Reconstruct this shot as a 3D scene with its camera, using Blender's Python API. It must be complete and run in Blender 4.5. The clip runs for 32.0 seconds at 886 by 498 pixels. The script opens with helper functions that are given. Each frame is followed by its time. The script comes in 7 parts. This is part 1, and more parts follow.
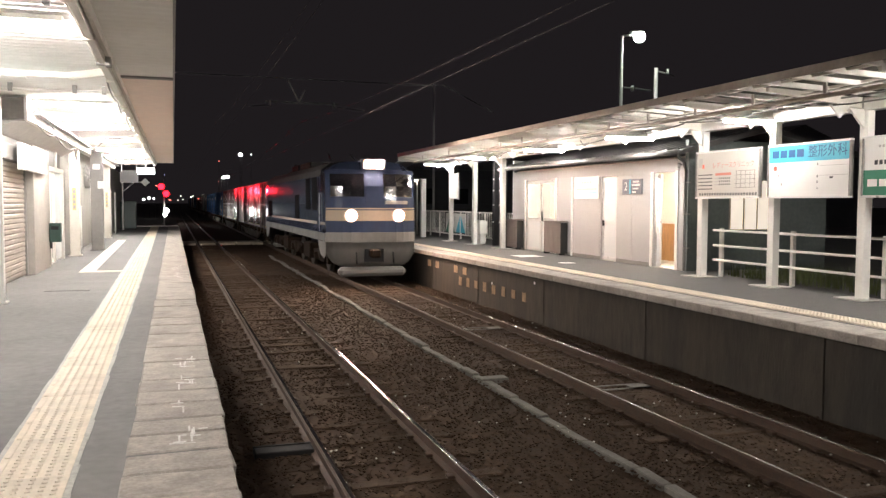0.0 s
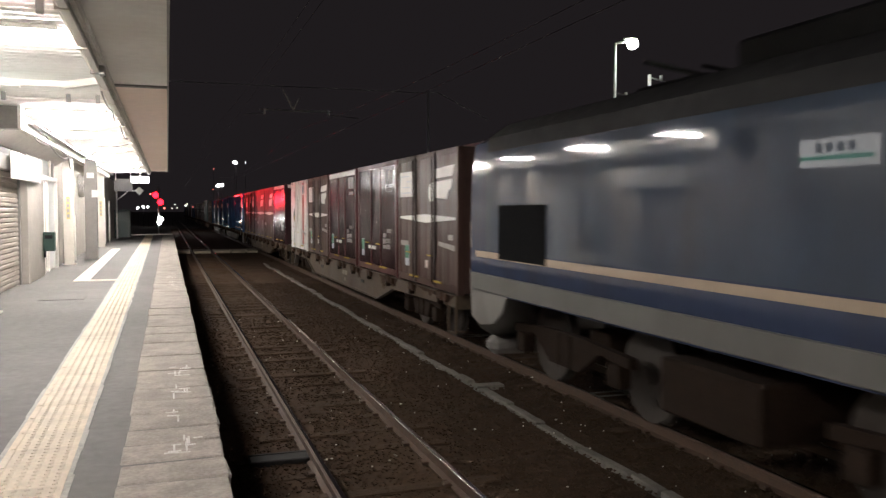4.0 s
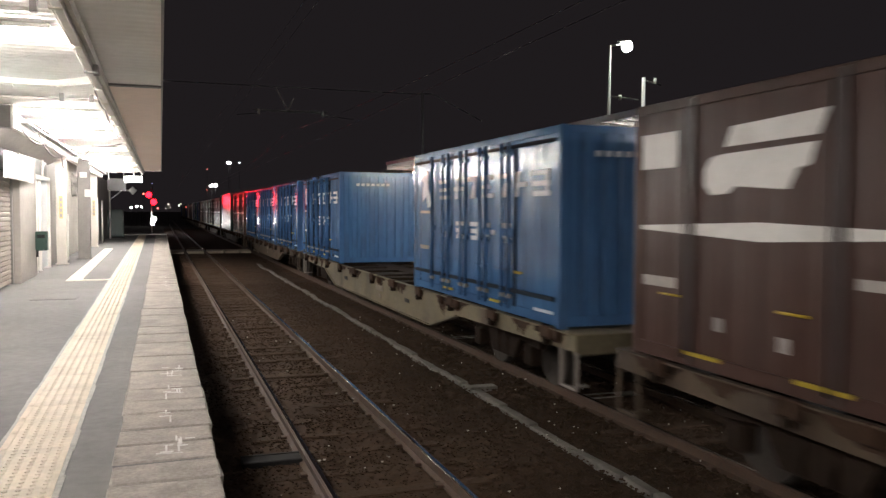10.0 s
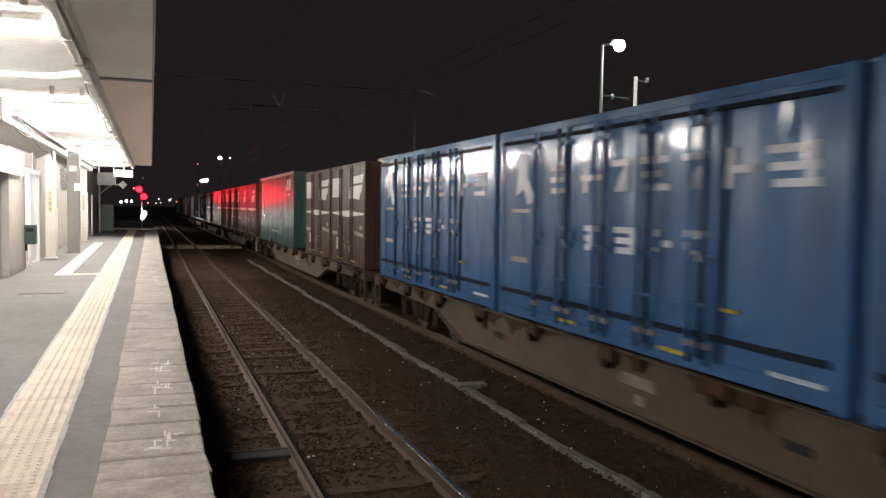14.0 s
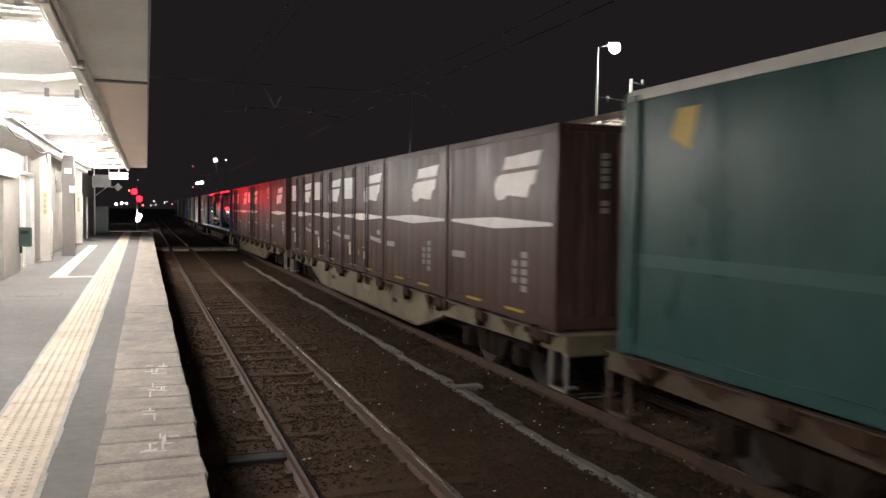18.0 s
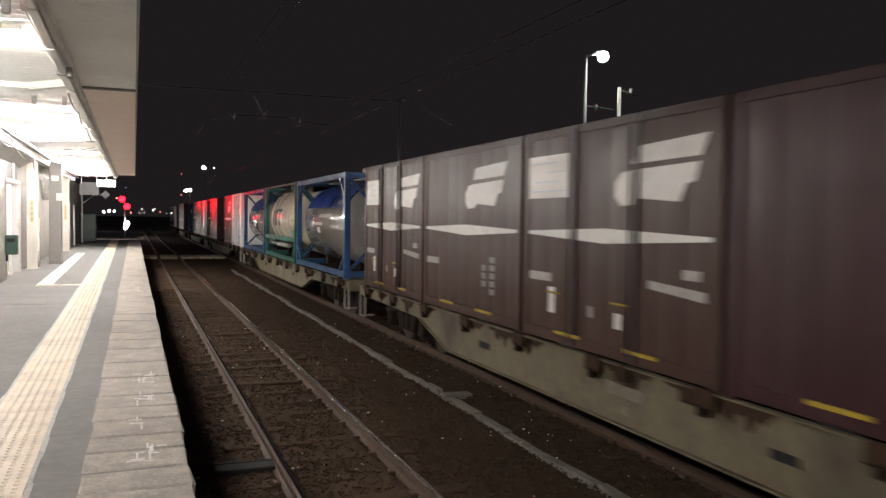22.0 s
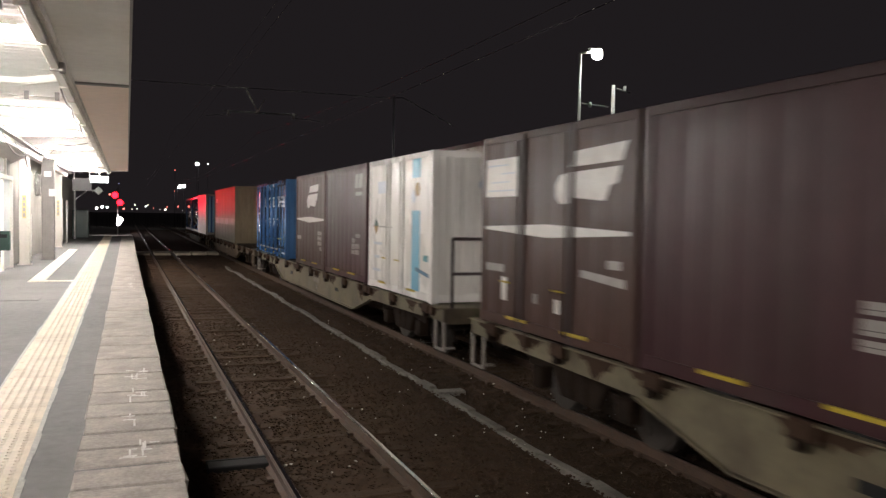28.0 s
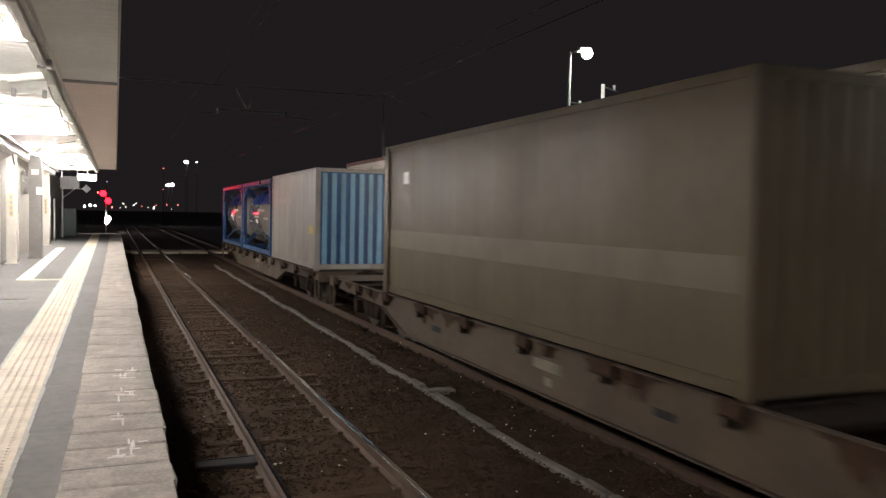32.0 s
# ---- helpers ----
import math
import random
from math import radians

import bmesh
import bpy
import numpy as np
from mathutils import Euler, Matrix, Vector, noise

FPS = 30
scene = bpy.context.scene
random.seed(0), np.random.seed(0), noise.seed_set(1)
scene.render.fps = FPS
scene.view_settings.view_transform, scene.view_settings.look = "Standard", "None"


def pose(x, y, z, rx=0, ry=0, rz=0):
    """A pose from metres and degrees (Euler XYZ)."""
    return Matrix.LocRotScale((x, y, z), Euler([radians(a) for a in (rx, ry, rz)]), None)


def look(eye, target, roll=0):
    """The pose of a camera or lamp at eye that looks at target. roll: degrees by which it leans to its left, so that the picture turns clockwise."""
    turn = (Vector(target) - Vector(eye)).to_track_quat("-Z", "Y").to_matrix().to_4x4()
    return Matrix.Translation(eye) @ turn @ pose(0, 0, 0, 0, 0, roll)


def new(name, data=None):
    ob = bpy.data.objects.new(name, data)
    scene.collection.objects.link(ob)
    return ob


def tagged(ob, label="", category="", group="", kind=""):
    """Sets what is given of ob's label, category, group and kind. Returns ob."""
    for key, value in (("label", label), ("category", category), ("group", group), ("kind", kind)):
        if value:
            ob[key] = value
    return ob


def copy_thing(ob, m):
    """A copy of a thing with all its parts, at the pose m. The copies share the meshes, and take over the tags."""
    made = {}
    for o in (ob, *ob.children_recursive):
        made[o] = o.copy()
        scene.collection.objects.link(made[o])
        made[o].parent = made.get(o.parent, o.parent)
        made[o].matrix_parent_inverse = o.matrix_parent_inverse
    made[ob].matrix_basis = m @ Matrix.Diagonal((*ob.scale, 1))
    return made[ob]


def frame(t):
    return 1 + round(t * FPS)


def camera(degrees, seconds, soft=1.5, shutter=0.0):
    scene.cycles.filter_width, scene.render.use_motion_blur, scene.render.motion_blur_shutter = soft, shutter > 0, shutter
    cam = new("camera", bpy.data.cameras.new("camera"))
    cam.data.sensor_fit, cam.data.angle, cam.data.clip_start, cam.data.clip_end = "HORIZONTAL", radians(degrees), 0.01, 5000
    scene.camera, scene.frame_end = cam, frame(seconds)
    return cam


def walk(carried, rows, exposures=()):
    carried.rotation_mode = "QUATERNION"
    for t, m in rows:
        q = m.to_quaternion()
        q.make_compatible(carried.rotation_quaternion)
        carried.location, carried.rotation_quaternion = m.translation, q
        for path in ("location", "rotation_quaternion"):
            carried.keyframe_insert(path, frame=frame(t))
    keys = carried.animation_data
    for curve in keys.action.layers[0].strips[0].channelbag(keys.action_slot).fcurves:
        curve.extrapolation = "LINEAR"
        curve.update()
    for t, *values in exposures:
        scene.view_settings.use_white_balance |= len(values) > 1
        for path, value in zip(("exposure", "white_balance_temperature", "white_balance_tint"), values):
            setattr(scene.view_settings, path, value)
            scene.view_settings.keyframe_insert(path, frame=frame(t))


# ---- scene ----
EYE = (0.0, 0.0, 1.49)


def aim(yaw, down, lean):
    """The camera's pose on the platform: degrees to the right of the track, below level, leaning left."""
    y, p = radians(yaw), radians(down)
    d = Vector((math.sin(y) * math.cos(p), math.cos(y) * math.cos(p), -math.sin(p)))
    return look(EYE, Vector(EYE) + d, lean)


PATH = [(0.0, 18.16, 3.21, 0.25), (0.5, 18.08, 3.29, 0.15), (1.0, 18.1, 3.18, -0.05), (1.5, 18.19, 3.03, -0.14),
        (2.0, 18.25, 2.95, -0.11), (2.5, 18.33, 2.83, 0.01), (3.0, 18.34, 2.68, 0.03), (3.5, 18.52, 2.69, -0.08),
        (5.5, 18.38, 2.79, 0.23), (6.0, 18.44, 2.74, 0.24), (6.5, 18.51, 2.69, 0.12), (7.0, 18.61, 2.68, 0.2),
        (7.5, 18.7, 2.66, 0.26), (8.0, 18.77, 2.71, 0.28), (8.5, 18.79, 2.65, 0.31), (9.0, 18.86, 2.54, 0.4),
        (9.5, 18.81, 2.5, 0.37), (10.0, 18.94, 2.62, 0.27), (10.5, 19.09, 2.69, 0.48), (11.0, 19.2, 2.72, 0.51),
        (11.5, 19.34, 2.74, 0.77), (12.0, 19.35, 2.72, 0.78), (12.5, 19.4, 2.78, 0.67), (13.0, 19.39, 2.77, 0.63),
        (13.5, 19.54, 2.83, 0.65), (14.0, 19.57, 2.8, 0.81), (14.5, 19.65, 2.88, 0.65), (16.5, 19.97, 2.73, 0.89),
        (17.0, 19.9, 2.76, 0.82), (17.5, 19.86, 2.7, 0.83), (18.0, 19.86, 2.66, 0.75), (18.5, 19.83, 2.58, 0.79),
        (19.0, 19.98, 2.36, 0.85), (19.5, 20.13, 2.17, 0.76), (20.0, 20.24, 2.06, 0.7), (20.5, 20.41, 2.08, 0.85),
        (21.0, 20.46, 2.02, 0.85), (21.5, 20.51, 2.03, 0.79), (22.0, 20.61, 2.1, 0.78), (22.5, 20.64, 2.09, 0.9),
        (23.0, 20.67, 2.18, 0.99), (23.5, 20.64, 2.29, 1.16), (24.0, 20.63, 2.33, 1.24), (24.5, 20.87, 2.49, 1.26),
        (25.0, 20.78, 2.61, 1.16), (25.5, 20.84, 2.47, 1.16), (27.5, 21.07, 2.24, 1.12), (28.0, 21.04, 2.3, 0.95),
        (28.5, 20.98, 2.31, 0.81), (29.0, 21.02, 2.36, 0.77), (29.5, 21.11, 2.43, 0.78), (30.0, 21.42, 2.39, 0.87),
        (30.5, 21.47, 2.35, 0.93), (31.0, 21.64, 2.31, 1.07), (31.5, 21.69, 2.36, 1.1), (32.0, 21.75, 2.38, 1.0)]
cam = camera(56.64, 32.0, soft=1.4, shutter=0.55)
walk(cam, [(t, aim(a, b, c)) for t, a, b, c in PATH])

# ---- night sky, exposure ----
world = bpy.data.worlds.new("night")
scene.world = world
world.use_nodes = True
world.node_tree.nodes["Background"].inputs["Color"].default_value = (0.0130, 0.0108, 0.0120, 1)
world.node_tree.nodes["Background"].inputs["Strength"].default_value = 1.0
scene.view_settings.exposure = 0.0


def spot_lamp(name, at, to, r, watts, colour, cone):
    d = bpy.data.lights.new(name, "SPOT")
    d.shadow_soft_size, d.energy, d.color, d.spot_size, d.spot_blend = r, watts, colour, radians(cone), 0.6
    ob = new(name, d)
    ob.matrix_world = look(at, to)
    return ob


# ---- materials ----
def mat(name, col, rough=0.6, metal=0.0, var=0.25, scale=6.0, bump=0.0, bump_scale=60.0, dirt=None, dirt_amt=0.5,
        dirt_scale=1.5, coat=0.0, stretch=(1, 1, 1), emit=0.0, spec=0.5, rvar=0.09):
    """A procedural surface: two scales of colour variation, dirt blotches and fine relief, in object metres."""
    m = bpy.data.materials.new(name)
    m.use_nodes = True
    nt = m.node_tree
    n, l = nt.nodes, nt.links
    b = n["Principled BSDF"]
    b.inputs["Roughness"].default_value = rough
    b.inputs["Metallic"].default_value = metal
    b.inputs["Coat Weight"].default_value = coat
    b.inputs["Coat Roughness"].default_value = 0.08
    b.inputs["Specular IOR Level"].default_value = spec
    tc = n.new("ShaderNodeTexCoord")
    mp = n.new("ShaderNodeMapping")
    mp.inputs["Scale"].default_value = stretch
    l.new(tc.outputs["Object"], mp.inputs["Vector"])
    info = n.new("ShaderNodeObjectInfo")
    shift = n.new("ShaderNodeVectorMath")
    shift.operation = "ADD"
    mul = n.new("ShaderNodeMath")
    mul.operation = "MULTIPLY"
    mul.inputs[1].default_value = 37.0
    l.new(info.outputs["Random"], mul.inputs[0])
    l.new(mp.outputs["Vector"], shift.inputs[0])
    l.new(mul.outputs["Value"], shift.inputs[1])

    def noise_at(s, detail=4.0):
        t = n.new("ShaderNodeTexNoise")
        t.inputs["Scale"].default_value, t.inputs["Detail"].default_value = s, detail
        l.new(shift.outputs["Vector"], t.inputs["Vector"])
        return t

    fine, broad = noise_at(scale * 6), noise_at(scale)
    add = n.new("ShaderNodeMath")
    add.operation = "ADD"
    l.new(fine.outputs["Fac"], add.inputs[0])
    l.new(broad.outputs["Fac"], add.inputs[1])
    ramp = n.new("ShaderNodeMapRange")
    ramp.inputs["From Min"].default_value, ramp.inputs["From Max"].default_value = 0.6, 1.4
    ramp.inputs["To Min"].default_value, ramp.inputs["To Max"].default_value = 1 - var, 1 + var
    l.new(add.outputs["Value"], ramp.inputs["Value"])
    tint = n.new("ShaderNodeVectorMath")
    tint.operation = "SCALE"
    tint.inputs[0].default_value = col[:3]
    l.new(ramp.outputs["Result"], tint.inputs["Scale"])
    out = tint.outputs["Vector"]
    if dirt:
        blot = noise_at(dirt_scale, 8.0)
        r2 = n.new("ShaderNodeMapRange")
        r2.inputs["From Min"].default_value, r2.inputs["From Max"].default_value = 0.48, 0.72
        r2.inputs["To Max"].default_value = dirt_amt
        l.new(blot.outputs["Fac"], r2.inputs["Value"])
        mix = n.new("ShaderNodeMix")
        mix.data_type = "RGBA"
        l.new(r2.outputs["Result"], mix.inputs["Factor"])
        l.new(out, mix.inputs[6])
        mix.inputs[7].default_value = (*dirt, 1)
        out = mix.outputs[2]
    l.new(out, b.inputs["Base Color"])
    rr = n.new("ShaderNodeMapRange")
    rr.inputs["From Min"].default_value, rr.inputs["From Max"].default_value = 0.3, 0.7
    rr.inputs["To Min"].default_value, rr.inputs["To Max"].default_value = max(rough - rvar, 0.02), min(rough + rvar, 1)
    l.new(broad.outputs["Fac"], rr.inputs["Value"])
    l.new(rr.outputs["Result"], b.inputs["Roughness"])
    if bump:
        bt, bp = noise_at(bump_scale, 6.0), n.new("ShaderNodeBump")
        bp.inputs["Strength"].default_value, bp.inputs["Distance"].default_value = min(1.0, bump), 0.01
        l.new(bt.outputs["Fac"], bp.inputs["Height"])
        l.new(bp.outputs["Normal"], b.inputs["Normal"])
    if emit:
        b.inputs["Emission Color"].default_value = (*col[:3], 1)
        b.inputs["Emission Strength"].default_value = emit
    return m


def glow(name, col, strength):
    m = bpy.data.materials.new(name)
    m.use_nodes = True
    b = m.node_tree.nodes["Principled BSDF"]
    b.inputs["Base Color"].default_value = (*col, 1)
    b.inputs["Emission Color"].default_value = (*col, 1)
    b.inputs["Emission Strength"].default_value = strength
    return m


def glass_mat(name, col=(0.9, 0.95, 0.95), rough=0.05, alpha=0.25):
    m = bpy.data.materials.new(name)
    m.use_nodes = True
    b = m.node_tree.nodes["Principled BSDF"]
    b.inputs["Base Color"].default_value = (*col, 1)
    b.inputs["Roughness"].default_value = rough
    b.inputs["Alpha"].default_value = alpha
    return m


M_ASPHALT = mat("asphalt_grey", (0.188, 0.183, 0.180), 0.85, var=0.22, scale=2.0, bump=0.5, bump_scale=220, dirt=(0.27, 0.26, 0.25), dirt_amt=0.35, dirt_scale=0.5)
M_ASPHALT_DARK = mat("dark_asphalt", (0.085, 0.08, 0.076), 0.85, var=0.25, scale=2.0, bump=0.5, bump_scale=220, dirt=(0.12, 0.115, 0.11), dirt_amt=0.35, dirt_scale=0.5)
M_TACTILE = mat("tactile_yellow", (0.73, 0.635, 0.51), 0.7, var=0.12, scale=4, bump=0.15, dirt=(0.42, 0.36, 0.28), dirt_amt=0.4, dirt_scale=2.5)
M_TACT_PALE = mat("tactile_pale", (0.74, 0.70, 0.60), 0.7, var=0.1, scale=4, bump=0.15, dirt=(0.45, 0.42, 0.36), dirt_amt=0.4, dirt_scale=2.5)
M_TACT_EDGE = mat("mortar_pale", (0.5, 0.48, 0.44), 0.9, var=0.25, scale=5, bump=0.4)
M_BLOCK = mat("coping_stone", (0.43, 0.39, 0.35), 0.9, var=0.34, scale=7, bump=0.7, bump_scale=110, dirt=(0.2, 0.175, 0.155), dirt_amt=0.5, dirt_scale=2.2)
M_CHALK = mat("worn_white_paint", (0.75, 0.735, 0.71), 0.9, var=0.3, scale=14, dirt=(0.4, 0.37, 0.33), dirt_amt=0.7, dirt_scale=9)
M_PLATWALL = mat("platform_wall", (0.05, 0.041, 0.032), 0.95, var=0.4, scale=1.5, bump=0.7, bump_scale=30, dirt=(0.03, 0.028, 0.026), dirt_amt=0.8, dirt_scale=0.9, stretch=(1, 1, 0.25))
M_BALLAST = mat("ballast_bed", (0.056, 0.0335, 0.0205), 0.95, var=0.45, scale=9, bump=0.4, bump_scale=28, spec=0.12, dirt=(0.044, 0.029, 0.019), dirt_amt=0.7, dirt_scale=1.2)
M_STONE = mat("ballast_stones", (0.06, 0.038, 0.0245), 0.95, var=0.3, scale=20, bump=0.3, spec=0.12)
M_SLEEPER = mat("weathered_sleeper", (0.06, 0.038, 0.0245), 0.9, spec=0.12, var=0.35, scale=3, bump=0.6, bump_scale=60, stretch=(0.4, 3, 3))
M_RAIL = mat("rusty_rail", (0.075, 0.045, 0.03), 0.75, 0.3, var=0.4, scale=12, bump=0.3)
M_RAILTOP = mat("polished_rail_head", (0.6, 0.55, 0.5), 0.14, 1.0, var=0.1, scale=2)
M_TROUGH = mat("concrete_trough", (0.16, 0.148, 0.13), 0.9, var=0.3, scale=4, bump=0.6, dirt=(0.06, 0.055, 0.05), dirt_amt=0.6)
M_WHITE = mat("white_paint", (0.78, 0.76, 0.72), 0.5, var=0.06, scale=3, dirt=(0.5, 0.46, 0.4), dirt_amt=0.3, dirt_scale=1.5)
M_CREAM = mat("cream_paint", (0.72, 0.68, 0.62), 0.55, var=0.08, scale=3, dirt=(0.4, 0.36, 0.3), dirt_amt=0.35)
M_SOFFIT = mat("corrugated_soffit", (0.86, 0.845, 0.82), 0.6, var=0.05, scale=1.5, dirt=(0.6, 0.57, 0.53), dirt_amt=0.35, dirt_scale=0.8)
M_SOFFIT_OUT = mat("eave_soffit", (0.80, 0.79, 0.755), 0.6, var=0.07, scale=1.2, dirt=(0.6, 0.56, 0.5), dirt_amt=0.5, dirt_scale=0.6)
M_SOFFIT_FAR = mat("eave_soffit_rosy", (0.8, 0.665, 0.585), 0.6, var=0.08, scale=1.2, dirt=(0.68, 0.53, 0.45), dirt_amt=0.4, dirt_scale=0.6)
M_ROOFSHEET = mat("brown_roof_sheet", (0.075, 0.068, 0.057), 0.8, var=0.15, scale=1.5)
M_EAVEDARK = mat("eave_boards", (0.42, 0.4, 0.375), 0.7, var=0.15, scale=2)
M_FASCIA = mat("weathered_fascia", (0.5, 0.47, 0.43), 0.6, var=0.15, scale=2, dirt=(0.24, 0.2, 0.17), dirt_amt=0.5, dirt_scale=1.2)
M_GREYSTEEL = mat("grey_steel", (0.28, 0.27, 0.26), 0.5, 0.2, var=0.12, scale=4)
M_DARKGREY = mat("dark_grey_column", (0.2, 0.19, 0.18), 0.6, var=0.15, scale=4)
M_SHUTTER = mat("shutter_beige", (0.42, 0.37, 0.32), 0.55, 0.1, var=0.12, scale=3, dirt=(0.25, 0.2, 0.17), dirt_amt=0.4)
M_PIER = mat("plastered_pier", (0.42, 0.395, 0.36), 0.8, var=0.12, scale=2, bump=0.2, dirt=(0.3, 0.28, 0.25), dirt_amt=0.4)
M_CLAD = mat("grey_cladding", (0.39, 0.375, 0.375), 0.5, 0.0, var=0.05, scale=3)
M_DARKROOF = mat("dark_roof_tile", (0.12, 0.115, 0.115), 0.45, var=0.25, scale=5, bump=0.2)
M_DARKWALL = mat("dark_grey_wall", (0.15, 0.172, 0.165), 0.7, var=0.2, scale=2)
M_WOOD = mat("warm_wood", (0.52, 0.27, 0.11), 0.5, var=0.25, scale=3, stretch=(6, 6, 0.6))
M_ROOMWALL = mat("room_wall", (0.8, 0.74, 0.66), 0.7, var=0.04)
M_ALU = mat("aluminium_frame", (0.62, 0.61, 0.6), 0.35, 0.5, var=0.06)
M_BROWNBOARD = mat("brown_slatted_board", (0.19, 0.155, 0.14), 0.6, var=0.2, scale=6, stretch=(1, 8, 1))
M_BLACK = mat("black_rubber", (0.015, 0.015, 0.016), 0.6, var=0.2, spec=0.2)
M_SLATE = mat("dark_slate_board", (0.035, 0.034, 0.034), 0.8, var=0.1, spec=0.1)
M_PALESTONE = mat("pale_stone", (0.5, 0.47, 0.42), 0.8, var=0.3, scale=20)
M_LOUVRE = mat("louvre_shadow", (0.008, 0.008, 0.009), 0.95, var=0.2, spec=0.05)
M_GREENBOX = mat("dark_green_enamel", (0.02, 0.05, 0.04), 0.4, var=0.15)
M_SIGNWHITE = mat("sign_white", (0.68, 0.665, 0.645), 0.4, var=0.03)
M_SIGNCYAN = mat("sign_cyan", (0.05, 0.40, 0.56), 0.4, var=0.03)
M_SIGNBLUE = mat("sign_deep_blue", (0.004, 0.07, 0.2), 0.4, var=0.03)
M_SIGNGREEN = mat("sign_green", (0.01, 0.16, 0.09), 0.4, var=0.03)
M_SIGNNAVY = mat("sign_navy", (0.045, 0.055, 0.085), 0.4, var=0.03)
M_SIGNRED = mat("sign_red", (0.7, 0.09, 0.05), 0.4, var=0.03)
M_SIGNGREY = mat("sign_grey_print", (0.38, 0.36, 0.35), 0.5, var=0.05)
M_FADED = mat("faded_print", (0.6, 0.585, 0.57), 0.5, var=0.25, scale=5)
M_CABLE = mat("grey_cable", (0.22, 0.21, 0.2), 0.6, var=0.1)
M_SIGNBLACK = mat("sign_black_print", (0.03, 0.03, 0.035), 0.5, var=0.05)
M_YELLOWPALE = mat("faded_yellow_plate", (0.66, 0.54, 0.24), 0.5, var=0.1)
M_TUBE = glow("fluorescent_tube", (1.0, 0.938, 0.885), 440.0)
M_TUBE_HALL = glow("hall_fluorescent_tube", (1.0, 0.94, 0.885), 590.0)
M_TUBE_FAR = glow("far_fluorescent_tube", (1.0, 0.935, 0.87), 480.0)
M_GLASS = glass_mat("window_glass")
M_FROST = glass_mat("frosted_glass", (0.85, 0.87, 0.88), 0.5, 0.7)
M_GRASS = mat("grass_tuft", (0.085, 0.105, 0.035), 0.8, var=0.5, scale=20)
M_SOIL = mat("dark_ground", (0.045, 0.042, 0.038), 0.95, var=0.5, scale=0.8, bump=0.6, bump_scale=12)
M_WIRE = mat("copper_wire", (0.13, 0.12, 0.11), 0.45, 0.0, var=0.1)
M_BOARD = mat("worn_crossing_board", (0.42, 0.36, 0.27), 0.8, var=0.25, scale=3, bump=0.3, stretch=(1, 4, 4))
M_GALV = mat("galvanised_steel", (0.34, 0.33, 0.32), 0.55, 0.2, var=0.15, scale=3)
M_PATCH = mat("tan_patch", (0.30, 0.21, 0.125), 0.9, var=0.35, scale=6, dirt=(0.1, 0.07, 0.05), dirt_amt=0.6, dirt_scale=5)
M_NOTICEBLUE = mat("notice_pale_blue", (0.3, 0.5, 0.6), 0.5, var=0.05)
M_GABLE = mat("pale_gable", (0.55, 0.52, 0.48), 0.8, var=0.1)
M_FARWALL = mat("far_house_wall", (0.10, 0.10, 0.105), 0.8, var=0.15, scale=1)


# ---- mesh helpers ----
def bm_new():
    return bmesh.new()


def box(bm, x0, x1, y0, y1, z0, z1, bev=0.0):
    vs = [bm.verts.new(p) for p in ((x0, y0, z0), (x1, y0, z0), (x1, y1, z0), (x0, y1, z0), (x0, y0, z1), (x1, y0, z1), (x1, y1, z1), (x0, y1, z1))]
    fs = [bm.faces.new([vs[i] for i in f]) for f in ((3, 2, 1, 0), (4, 5, 6, 7), (0, 1, 5, 4), (1, 2, 6, 5), (2, 3, 7, 6), (3, 0, 4, 7))]
    if bev:
        es = {e for f in fs for e in f.edges}
        bmesh.ops.bevel(bm, geom=list(es), offset=bev, segments=1, affect="EDGES", profile=0.7)
    return bm


def bx(x0, x1, y0, y1, z0, z1, bev=0.0):
    return box(bm_new(), x0, x1, y0, y1, z0, z1, bev)


def rod(bm, a, b, r, n=10, r2=None, caps=True):
    """A round bar from a to b."""
    a, b = Vector(a), Vector(b)
    d = (b - a).normalized()
    u = d.orthogonal().normalized()
    v = d.cross(u)
    r2 = r if r2 is None else r2
    ra = [bm.verts.new(a + r * (math.cos(2 * math.pi * i / n) * u + math.sin(2 * math.pi * i / n) * v)) for i in range(n)]
    rb = [bm.verts.new(b + r2 * (math.cos(2 * math.pi * i / n) * u + math.sin(2 * math.pi * i / n) * v)) for i in range(n)]
    for i in range(n):
        f = bm.faces.new((ra[i], ra[(i + 1) % n], rb[(i + 1) % n], rb[i]))
        f.smooth = True
    if caps:
        bm.faces.new(ra[::-1])
        bm.faces.new(rb)
    return bm


def line_tube(bm, pts, r, n=6, closed=False):
    """One round cable through a row of points."""
    pts = [Vector(p) for p in pts]
    rings, m = [], len(pts)
    for i, p in enumerate(pts):
        d = (pts[(i + 1) % m] - pts[i - 1]) if closed else (pts[min(i + 1, m - 1)] - pts[max(i - 1, 0)])
        d.normalize()
        side = d.cross(Vector((0.0, 0.013, 1.0)))
        side = side.normalized() if side.length > 1e-4 else Vector((1, 0, 0))
        up = side.cross(d)
        rings.append([bm.verts.new(p + r * (math.cos(2 * math.pi * k / n) * side + math.sin(2 * math.pi * k / n) * up)) for k in range(n)])
    for p, q in zip(rings, rings[1:] + (rings[:1] if closed else [])):
        for k in range(n):
            bm.faces.new((p[k], p[(k + 1) % n], q[(k + 1) % n], q[k])).smooth = True
    return bm


